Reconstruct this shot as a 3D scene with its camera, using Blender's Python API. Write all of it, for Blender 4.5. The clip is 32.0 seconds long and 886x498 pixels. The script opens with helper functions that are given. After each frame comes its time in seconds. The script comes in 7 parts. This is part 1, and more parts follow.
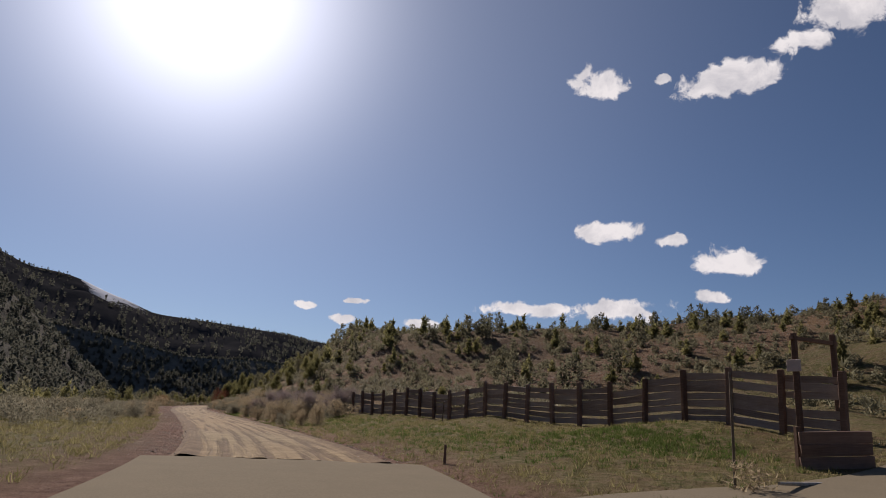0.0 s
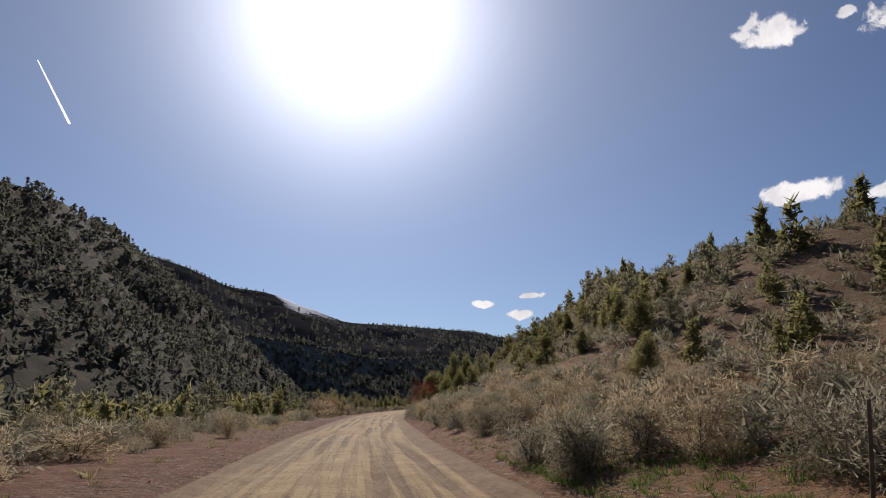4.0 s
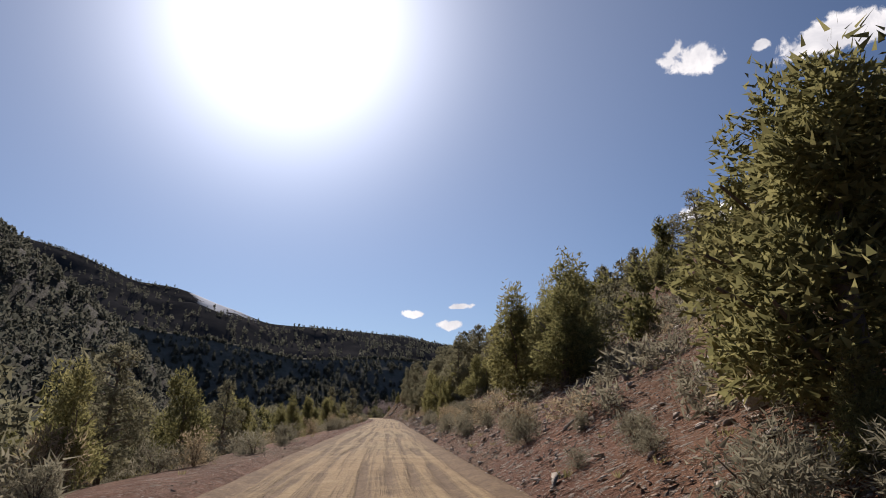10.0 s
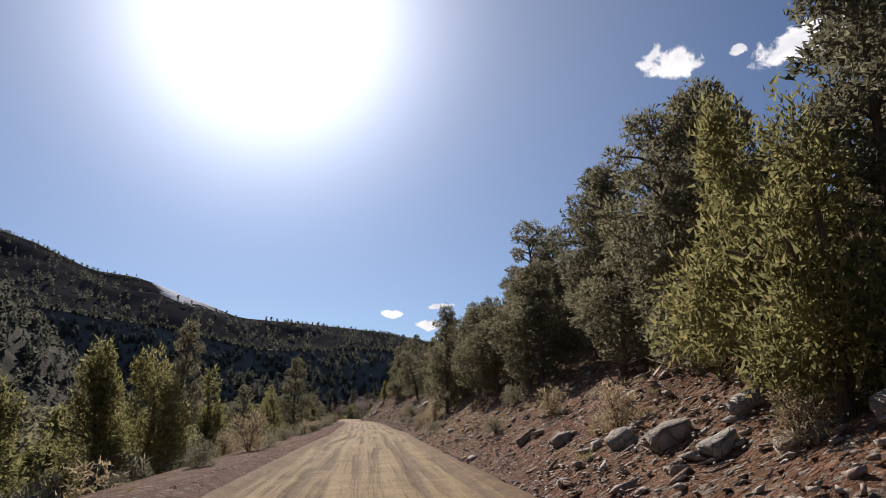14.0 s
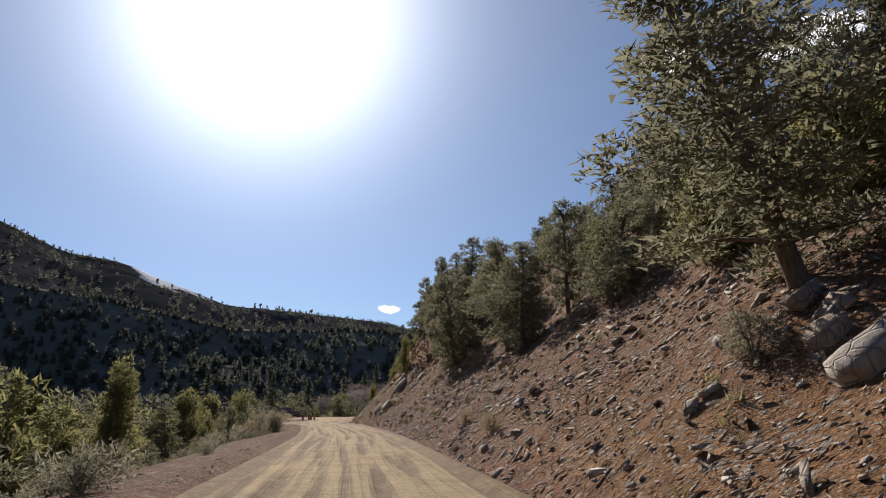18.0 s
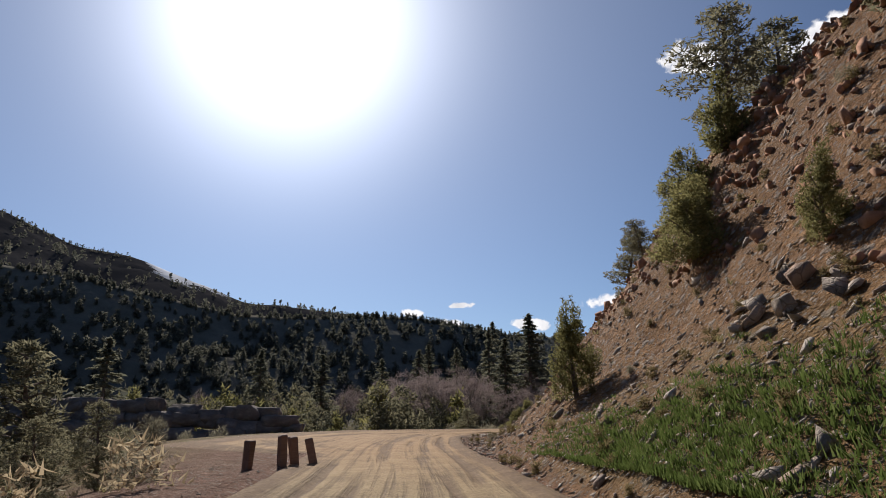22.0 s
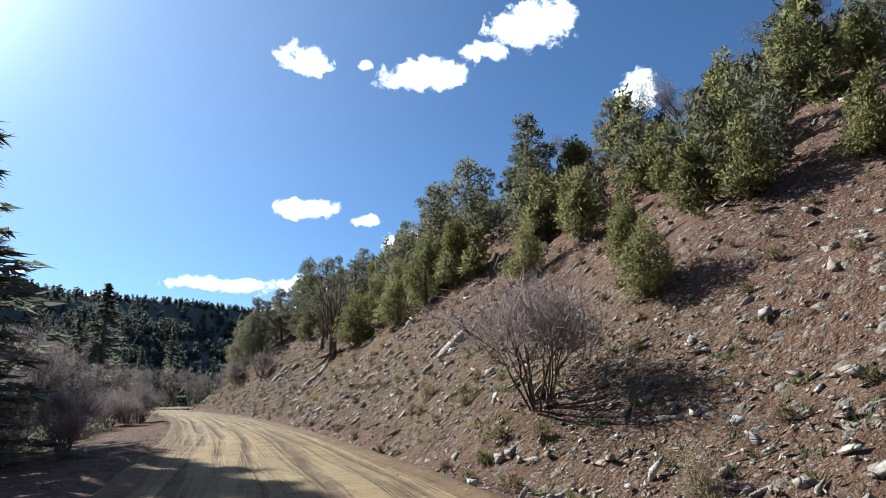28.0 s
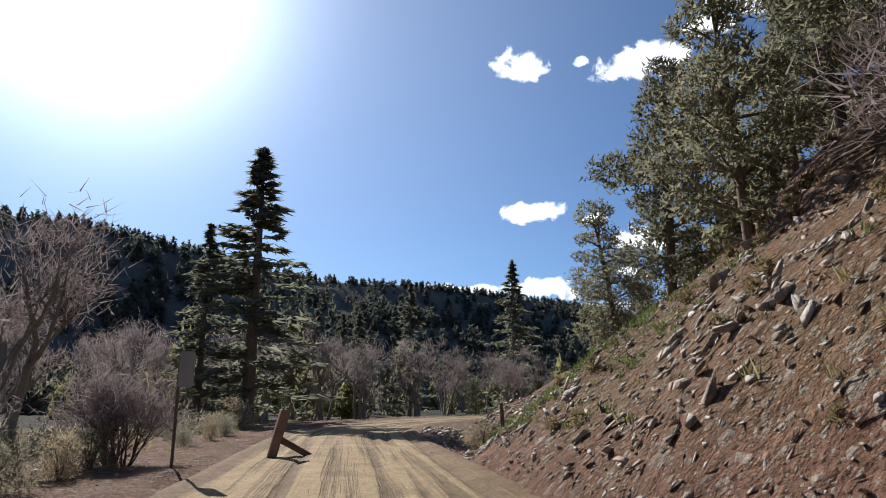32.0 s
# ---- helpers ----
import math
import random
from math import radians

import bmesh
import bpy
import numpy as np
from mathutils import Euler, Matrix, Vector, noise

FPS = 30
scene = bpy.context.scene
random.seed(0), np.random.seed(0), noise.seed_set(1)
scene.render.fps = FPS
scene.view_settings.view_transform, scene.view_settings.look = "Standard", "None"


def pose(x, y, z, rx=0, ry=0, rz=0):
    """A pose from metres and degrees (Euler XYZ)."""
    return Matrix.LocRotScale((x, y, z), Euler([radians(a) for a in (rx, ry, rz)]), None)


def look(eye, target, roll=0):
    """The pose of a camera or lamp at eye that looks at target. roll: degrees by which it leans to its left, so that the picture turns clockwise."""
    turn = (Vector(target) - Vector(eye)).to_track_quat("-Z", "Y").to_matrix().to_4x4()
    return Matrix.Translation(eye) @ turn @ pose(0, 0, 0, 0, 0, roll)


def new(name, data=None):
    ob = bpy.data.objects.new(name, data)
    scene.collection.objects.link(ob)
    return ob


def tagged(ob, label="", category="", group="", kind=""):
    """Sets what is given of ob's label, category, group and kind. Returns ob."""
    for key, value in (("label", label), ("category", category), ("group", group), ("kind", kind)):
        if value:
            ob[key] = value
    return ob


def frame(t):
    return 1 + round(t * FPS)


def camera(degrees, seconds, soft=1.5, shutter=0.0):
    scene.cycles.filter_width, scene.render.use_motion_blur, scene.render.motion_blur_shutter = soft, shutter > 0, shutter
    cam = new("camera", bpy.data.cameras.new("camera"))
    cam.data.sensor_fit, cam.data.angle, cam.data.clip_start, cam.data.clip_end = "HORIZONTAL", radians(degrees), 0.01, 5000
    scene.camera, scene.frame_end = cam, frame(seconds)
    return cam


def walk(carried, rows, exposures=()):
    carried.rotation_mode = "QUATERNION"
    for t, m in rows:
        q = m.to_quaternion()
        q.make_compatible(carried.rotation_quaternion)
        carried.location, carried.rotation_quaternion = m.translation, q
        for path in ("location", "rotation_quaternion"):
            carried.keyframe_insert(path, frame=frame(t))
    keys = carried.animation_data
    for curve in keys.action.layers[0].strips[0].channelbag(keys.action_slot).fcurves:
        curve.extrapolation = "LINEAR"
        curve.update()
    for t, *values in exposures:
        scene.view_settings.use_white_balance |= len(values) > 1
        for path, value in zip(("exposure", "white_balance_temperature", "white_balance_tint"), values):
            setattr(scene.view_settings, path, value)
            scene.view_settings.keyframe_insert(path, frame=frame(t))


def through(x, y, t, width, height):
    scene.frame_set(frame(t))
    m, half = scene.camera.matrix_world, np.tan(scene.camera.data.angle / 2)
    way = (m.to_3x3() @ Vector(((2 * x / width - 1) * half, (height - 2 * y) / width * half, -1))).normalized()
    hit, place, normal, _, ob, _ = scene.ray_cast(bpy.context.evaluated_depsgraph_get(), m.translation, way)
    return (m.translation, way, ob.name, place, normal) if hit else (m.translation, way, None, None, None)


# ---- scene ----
cam = camera(68.0, 32.0, soft=0.9)
PATH = [
    (0.0, pose(0.00, 0.00, 1.60, 104.20, -3.20, -17.20)),
    (0.5, pose(1.37, 10.60, 1.60, 103.56, -1.76, -11.63)),
    (1.0, pose(1.71, 21.49, 1.60, 102.50, -0.90, -6.63)),
    (1.5, pose(1.33, 32.59, 1.60, 102.80, -0.40, -4.30)),
    (2.0, pose(0.58, 43.89, 1.60, 103.00, -0.10, -2.62)),
    (2.5, pose(-0.36, 55.10, 1.60, 102.99, -0.17, -2.36)),
    (3.0, pose(-1.27, 65.94, 1.60, 102.79, -0.10, -2.30)),
    (3.5, pose(-2.20, 76.42, 1.60, 102.65, 0.10, -1.65)),
    (4.0, pose(-3.17, 86.52, 1.60, 103.31, 0.10, -1.25)),
    (4.5, pose(-4.24, 96.24, 1.60, 103.28, 0.10, -0.40)),
    (5.5, pose(-6.22, 115.58, 1.60, 103.45, -0.02, -2.43)),
    (6.5, pose(-7.78, 135.46, 1.60, 103.50, -0.20, -2.85)),
    (7.0, pose(-8.51, 145.59, 1.60, 103.09, -0.10, -3.46)),
    (7.5, pose(-9.15, 155.83, 1.60, 103.38, -0.07, -3.90)),
    (8.0, pose(-9.67, 166.15, 1.60, 103.29, -0.11, -4.83)),
    (8.5, pose(-10.01, 176.55, 1.60, 103.55, -0.04, -5.91)),
    (9.0, pose(-10.19, 187.03, 1.60, 103.69, 0.36, -6.60)),
    (9.5, pose(-10.27, 197.58, 1.60, 103.73, -0.19, -7.13)),
    (10.0, pose(-10.27, 208.21, 1.60, 104.16, -0.00, -7.43)),
    (10.5, pose(-10.14, 218.96, 1.60, 104.07, 0.05, -8.67)),
    (11.0, pose(-9.75, 229.88, 1.60, 104.03, 0.08, -9.85)),
    (11.5, pose(-9.22, 240.98, 1.60, 103.98, -0.11, -10.13)),
    (12.0, pose(-8.68, 252.25, 1.60, 104.20, 0.09, -9.99)),
    (12.5, pose(-8.10, 263.70, 1.60, 104.14, 0.05, -10.54)),
    (13.0, pose(-7.45, 275.32, 1.60, 103.88, 0.07, -10.35)),
    (13.5, pose(-6.91, 287.11, 1.60, 103.77, 0.18, -9.61)),
    (14.0, pose(-6.49, 299.05, 1.60, 104.16, 0.09, -9.21)),
    (14.5, pose(-6.09, 311.13, 1.60, 104.50, -0.05, -9.32)),
    (15.5, pose(-4.67, 335.72, 1.60, 104.02, -0.00, -12.12)),
    (16.5, pose(-3.31, 360.80, 1.60, 104.22, -0.03, -9.07)),
    (17.0, pose(-2.90, 373.37, 1.60, 104.25, -0.04, -9.38)),
    (17.5, pose(-2.41, 385.91, 1.60, 104.12, -0.09, -9.63)),
    (18.0, pose(-1.92, 398.43, 1.60, 103.75, 0.03, -9.47)),
    (18.5, pose(-1.50, 410.93, 1.60, 103.68, 0.14, -9.12)),
    (19.0, pose(-1.07, 423.40, 1.60, 103.44, 0.03, -9.46)),
    (19.5, pose(-0.73, 435.43, 1.60, 103.24, -0.18, -8.27)),
    (20.0, pose(-0.67, 446.59, 1.60, 103.36, -0.13, -6.99)),
    (20.5, pose(-0.85, 456.86, 1.60, 103.39, -0.13, -5.57)),
    (21.0, pose(-1.44, 466.23, 1.60, 103.20, -0.11, -1.91)),
    (21.5, pose(-2.44, 474.90, 1.60, 103.37, -0.14, -0.43)),
    (22.0, pose(-2.98, 483.15, 1.60, 104.08, -0.07, -7.44)),
    (22.5, pose(-2.57, 490.95, 1.60, 104.41, 0.02, -12.79)),
    (23.0, pose(-1.86, 498.36, 1.60, 104.27, 0.18, -12.44)),
    (23.5, pose(-1.33, 505.52, 1.60, 103.95, 0.07, -10.74)),
    (24.0, pose(-1.01, 512.43, 1.60, 103.63, -0.12, -9.77)),
    (24.5, pose(-0.58, 519.13, 1.60, 103.51, -0.29, -12.99)),
    (25.0, pose(0.26, 525.69, 1.60, 103.75, -0.35, -16.83)),
    (25.5, pose(1.64, 532.05, 1.60, 103.54, -0.29, -24.10)),
    (26.0, pose(4.27, 537.85, 1.60, 103.75, 0.33, -41.19)),
    (26.5, pose(8.64, 542.51, 1.60, 104.40, 0.15, -59.03)),
    (27.0, pose(13.83, 546.54, 1.60, 103.68, 0.01, -58.95)),
    (27.7, pose(20.97, 553.36, 1.60, 103.19, 0.02, -48.58)),
    (28.5, pose(28.58, 564.61, 1.60, 102.29, 0.42, -36.23)),
    (29.0, pose(32.81, 573.19, 1.60, 102.86, 0.10, -32.38)),
    (29.5, pose(36.94, 582.41, 1.60, 103.04, -0.17, -31.52)),
    (30.0, pose(41.10, 592.19, 1.60, 103.05, -0.17, -29.92)),
    (30.5, pose(45.12, 602.27, 1.60, 103.27, -0.06, -28.85)),
    (31.0, pose(48.68, 612.42, 1.60, 103.14, 0.02, -25.25)),
    (31.5, pose(51.75, 622.64, 1.60, 103.06, 0.08, -23.86)),
    (32.0, pose(54.60, 632.83, 1.60, 102.93, -0.02, -22.94)),
]
walk(cam, PATH, exposures=[(0, -0.22, 6550, 18), (1, -0.17, 6550, 18), (4, 0.0, 6500, 16), (9, 0.1, 6500, 16), (13, 0.2, 6450, 15), (17, 0.3, 6350, 12), (20, 0.35, 6350, 11), (21.5, 0.25, 6400, 12), (23, 0.05, 6350, 15), (25, 0.03, 6700, 17), (26, 0.46, 6950, 19), (26.5, 0.5, 6700, 17), (28.5, 0.98, 5350, 0), (29, 0.82, 5500, 3), (30, 0.72, 5700, 6), (32, 0.62, 5850, 8)])

# ---------------------------------------------------------------- light
SUN_AZ, SUN_EL = radians(7.5), radians(33.0)      # azimuth to the west of +y
SUN_DIR = Vector((-math.sin(SUN_AZ) * math.cos(SUN_EL), math.cos(SUN_AZ) * math.cos(SUN_EL), math.sin(SUN_EL)))
sun = new("sun", bpy.data.lights.new("sun", "SUN"))
sun.data.energy, sun.data.angle, sun.data.color = 5.0, radians(0.6), (1.0, 0.93, 0.82)
sun.matrix_world = look((0, 0, 0), -SUN_DIR)
scene.view_settings.exposure = 0.0


class Nodes:
    """A small shorthand for node trees."""

    def __init__(self, tree):
        self.tree = tree
        tree.nodes.clear()

    def add(self, kind, **values):
        node = self.tree.nodes.new(kind)
        for key, value in values.items():
            if key == "props":
                for name, v in value.items():
                    setattr(node, name, v)
            else:
                self.put(node.inputs[key.replace("_", " ")] if not key.startswith("i") or not key[1:].isdigit() else node.inputs[int(key[1:])], value)
        return node

    def put(self, socket, value):
        if isinstance(value, bpy.types.NodeSocket):
            self.tree.links.new(value, socket)
        elif isinstance(value, bpy.types.Node):
            self.tree.links.new(value.outputs[0], socket)
        else:
            socket.default_value = value

    def math(self, op, a, b=0.0, clamp=False):
        n = self.add("ShaderNodeMath", props={"operation": op, "use_clamp": clamp}, i0=a, i1=b)
        return n.outputs[0]

    def noise(self, scale, detail=4.0, rough=0.55, vector=None, distort=0.0):
        n = self.add("ShaderNodeTexNoise", Scale=scale, Detail=detail, Roughness=rough, Distortion=distort)
        if vector is not None:
            self.put(n.inputs["Vector"], vector)
        return n.outputs["Fac"]

    def ramp(self, fac, stops, interp="LINEAR"):
        n = self.add("ShaderNodeValToRGB", Fac=fac)
        n.color_ramp.interpolation = interp
        el = n.color_ramp.elements
        while len(el) < len(stops):
            el.new(0.5)
        for e, (p, c) in zip(el, stops):
            e.position = p
            e.color = (*c, 1.0) if len(c) == 3 else c
        return n.outputs["Color"]

    def mix(self, fac, a, b, blend="MIX"):
        n = self.add("ShaderNodeMix", props={"data_type": "RGBA", "blend_type": blend})
        self.put(n.inputs[0], fac)
        self.put(n.inputs[6], a if not isinstance(a, tuple) else (*a, 1.0))
        self.put(n.inputs[7], b if not isinstance(b, tuple) else (*b, 1.0))
        return n.outputs[2]


def aim(az, el):
    """Unit vector from an azimuth (degrees west of +y) and an elevation."""
    a, e = radians(az), radians(el)
    return Vector((-math.sin(a) * math.cos(e), math.cos(a) * math.cos(e), math.sin(e)))


# clouds: azimuth, elevation, half width, half height (degrees)
CLOUDS = [
    (-30.4, 28.6, 3.6, 1.6), (-41.5, 27.4, 4.6, 2.0), (-46.5, 29.2, 3.6, 1.3), (-51.5, 31.0, 5.2, 2.3), (-60.6, 25.2, 2.7, 2.3),
    (-31.2, 16.2, 3.8, 1.3), (-35.6, 14.8, 2.0, 0.9), (-40.6, 13.4, 4.0, 1.4), (-31.5, 9.2, 6.4, 1.3), (-24.0, 9.3, 4.8, 1.0), (-38.8, 10.4, 2.2, 0.8),
    (-5.6, 8.4, 1.5, 0.5), (-8.6, 7.6, 1.9, 0.5), (-14.8, 7.6, 2.4, 0.6), (-36.6, 28.6, 0.9, 0.6), (-9.2, 8.9, 1.2, 0.35),
]


def make_world():
    world = bpy.data.worlds.new("sky")
    scene.world = world
    world.use_nodes = True
    n = Nodes(world.node_tree)
    sky = n.add("ShaderNodeTexSky", props={"sky_type": "NISHITA", "sun_disc": False, "sun_elevation": SUN_EL, "sun_rotation": 2 * math.pi - SUN_AZ,
                                           "altitude": 2000.0, "air_density": 1.0, "dust_density": 0.15, "ozone_density": 4.0})
    way = n.add("ShaderNodeTexCoord").outputs["Generated"]
    # the sun's aureole
    dot = n.add("ShaderNodeVectorMath", props={"operation": "DOT_PRODUCT"}, i0=way, i1=tuple(SUN_DIR)).outputs["Value"]
    dot = n.math("MAXIMUM", dot, 0.0)
    near = n.math("MULTIPLY", n.math("POWER", dot, 62.0), 21.0)
    wide = n.math("MULTIPLY", n.math("POWER", dot, 7.0), 4.0)
    glow = n.math("ADD", near, wide)
    halo = n.mix(1.0, (0.95, 0.97, 1.0), n.add("ShaderNodeCombineColor", Red=glow, Green=glow, Blue=glow).outputs[0], "MULTIPLY")
    total = n.mix(1.0, sky.outputs[0], halo, "ADD")
    # clouds: soft ellipses broken up by noise
    cover = None
    warp = n.add("ShaderNodeTexNoise", Vector=way, Scale=9.0, Detail=3.0)
    wv = n.add("ShaderNodeVectorMath", props={"operation": "MULTIPLY_ADD"}, i0=warp.outputs["Color"], i1=(0.09, 0.09, 0.05), i2=(-0.045, -0.045, -0.025))
    moved = n.add("ShaderNodeVectorMath", props={"operation": "ADD"}, i0=way, i1=wv.outputs[0]).outputs[0]
    for az, el, w, h in CLOUDS:
        a = radians(az)
        c = aim(az, el)
        side = Vector((math.cos(a), math.sin(a), 0))
        up = side.cross(c)
        off = n.add("ShaderNodeVectorMath", props={"operation": "SUBTRACT"}, i0=moved, i1=tuple(c)).outputs[0]
        u = n.add("ShaderNodeVectorMath", props={"operation": "DOT_PRODUCT"}, i0=off, i1=tuple(side / radians(w))).outputs["Value"]
        v = n.add("ShaderNodeVectorMath", props={"operation": "DOT_PRODUCT"}, i0=off, i1=tuple(up / radians(h))).outputs["Value"]
        r2 = n.math("ADD", n.math("MULTIPLY", u, u), n.math("MULTIPLY", v, v))
        one = n.math("SUBTRACT", 1.0, n.math("SQRT", r2), True)
        cover = one if cover is None else n.math("MAXIMUM", cover, one)
    puff = n.noise(34.0, 7.0, 0.62, way, 0.3)
    dense = n.math("ADD", cover, n.math("MULTIPLY", n.math("SUBTRACT", puff, 0.5), 1.8))
    dense = n.math("MULTIPLY", dense, n.math("GREATER_THAN", cover, 0.002))
    alpha = n.ramp(dense, [(0.22, (0, 0, 0)), (0.5, (1, 1, 1))], "EASE")
    shade = n.ramp(n.noise(20.0, 5.0, 0.6, moved), [(0.35, (10.5, 10.6, 11.0)), (0.6, (15.5, 15.3, 15.0))])
    total = n.mix(alpha, total, shade)
    back = n.add("ShaderNodeBackground", Color=total, Strength=0.061)
    n.add("ShaderNodeOutputWorld", Surface=back)


make_world()

# ---------------------------------------------------------------- number helpers


def fade(a, b, v):
    t = np.clip((np.asarray(v, float) - a) / (b - a), 0, 1)
    return t * t * (3 - 2 * t)


def lattice(ix, iy, seed):
    h = (ix.astype(np.int64) * 374761393 + iy.astype(np.int64) * 668265263 + seed * 1442695041) & 0xFFFFFFFF
    h = ((h ^ (h >> 13)) * 1274126177) & 0xFFFFFFFF
    return ((h ^ (h >> 16)) & 0xFFFFFF) / float(0xFFFFFF)


def vnoise(x, y, size, seed=0):
    """Smooth value noise, -1 to 1, of that cell size."""
    x, y = np.asarray(x, float) / size, np.asarray(y, float) / size
    ix, iy = np.floor(x), np.floor(y)
    fx, fy = x - ix, y - iy
    fx, fy = fx * fx * (3 - 2 * fx), fy * fy * (3 - 2 * fy)
    a, b = lattice(ix, iy, seed), lattice(ix + 1, iy, seed)
    c, d = lattice(ix, iy + 1, seed), lattice(ix + 1, iy + 1, seed)
    return ((a * (1 - fx) + b * fx) * (1 - fy) + (c * (1 - fx) + d * fx) * fy) * 2 - 1


def fbm(x, y, size, octaves=4, seed=0, gain=0.5):
    total, amp = 0.0, 1.0
    for k in range(octaves):
        total = total + amp * vnoise(x, y, size / 2 ** k, seed + 17 * k)
        amp *= gain
    return total


# ---------------------------------------------------------------- the plan: road line and cross profiles
ROAD = [(-9.0, -55.0), (-4.0, -25.0), (0.0, 0.0), (1.7, 21.5), (0.6, 43.9), (-1.3, 65.9), (-3.2, 86.5), (-6.2, 115.6), (-7.8, 135.5), (-8.5, 145.6), (-9.7, 166.1), (-10.2, 187.0), (-10.3, 208.2), (-9.8, 229.9), (-8.7, 252.2), (-7.5, 275.3), (-6.5, 299.0), (-4.7, 335.7), (-3.3, 360.8), (-2.9, 373.4), (-1.9, 398.4), (-1.1, 423.4), (-0.7, 446.6), (-1.4, 466.2), (-3.0, 483.1), (-1.9, 498.4), (-1.0, 512.4), (0.3, 525.7), (1.6, 532.0), (4.3, 537.8), (8.6, 542.5), (13.8, 546.5), (21.0, 553.4), (28.6, 564.6), (32.8, 573.2), (41.1, 592.2), (48.7, 612.4), (54.6, 632.8), (59.8, 652.0), (64.5, 668.0), (74.0, 682.0), (92.0, 694.0), (120.0, 702.0)]


def spline(points, step):
    """Catmull-Rom through the points, at even steps."""
    p = np.array([points[0]] + list(points) + [points[-1]], float)
    p[0], p[-1] = 2 * p[1] - p[2], 2 * p[-2] - p[-3]
    out = []
    for i in range(1, len(p) - 2):
        k = max(2, int(np.linalg.norm(p[i + 1] - p[i]) / step * 2))
        u = np.linspace(0, 1, k, endpoint=False)[:, None]
        out.append(0.5 * (2 * p[i] + (p[i + 1] - p[i - 1]) * u + (2 * p[i - 1] - 5 * p[i] + 4 * p[i + 1] - p[i + 2]) * u ** 2
                          + (3 * p[i] - p[i - 1] - 3 * p[i + 1] + p[i + 2]) * u ** 3))
    q = np.concatenate(out + [p[-2:-1]])
    s = np.r_[0, np.cumsum(np.hypot(*np.diff(q, axis=0).T))]
    t = np.arange(0, s[-1], step)
    return np.c_[np.interp(t, s, q[:, 0]), np.interp(t, s, q[:, 1])]


LINE = spline(ROAD, 0.5)
for _ in range(6):
    LINE[1:-1] = 0.25 * LINE[:-2] + 0.5 * LINE[1:-1] + 0.25 * LINE[2:]
TAN = np.gradient(LINE, axis=0)
TAN /= np.hypot(TAN[:, 0], TAN[:, 1])[:, None]
S0 = float(np.argmin(np.hypot(LINE[:, 0], LINE[:, 1]))) * 0.5
SS = np.arange(len(LINE)) * 0.5 - S0               # metres along the road, 0 where the shot begins


def along(x, y):
    """Metres along the road and metres to its right, of points of the plan."""
    x, y = np.atleast_1d(np.asarray(x, float)), np.atleast_1d(np.asarray(y, float))
    s, d = np.empty(x.shape), np.empty(x.shape)
    order = np.argsort(y, kind="stable")
    flat = LINE[::2]
    for k in range(0, len(order), 4000):
        idx = order[k:k + 4000]
        lo, hi = y[idx].min() - 130, y[idx].max() + 130
        use = np.where((flat[:, 1] >= lo) & (flat[:, 1] <= hi))[0]
        if not len(use):
            use = np.array([0, len(flat) - 1])
        for j in range(0, len(idx), 1000):
            part_i = idx[j:j + 1000]
            dd = (x[part_i, None] - flat[None, use, 0]) ** 2 + (y[part_i, None] - flat[None, use, 1]) ** 2
            near = np.clip(use[np.argmin(dd, axis=1)] * 2, 0, len(LINE) - 1)
            vx, vy = x[part_i] - LINE[near, 0], y[part_i] - LINE[near, 1]
            f = vx * TAN[near, 0] + vy * TAN[near, 1]
            s[part_i] = SS[near] + np.clip(f, -1, 1)
            side = vx * TAN[near, 1] - vy * TAN[near, 0]
            d[part_i] = np.where(np.abs(f) > 2, np.sign(side + 1e-9) * np.hypot(vx, vy), side)
    return s, d


def spot(s, d):
    """The place in the plan that lies d metres to the right of the road at s."""
    i = np.clip((np.asarray(s) + S0) / 0.5, 0, len(LINE) - 1)
    k = np.arange(len(LINE))
    x, y = np.interp(i, k, LINE[:, 0]), np.interp(i, k, LINE[:, 1])
    tx, ty = np.interp(i, k, TAN[:, 0]), np.interp(i, k, TAN[:, 1])
    return x + ty * d, y - tx * d


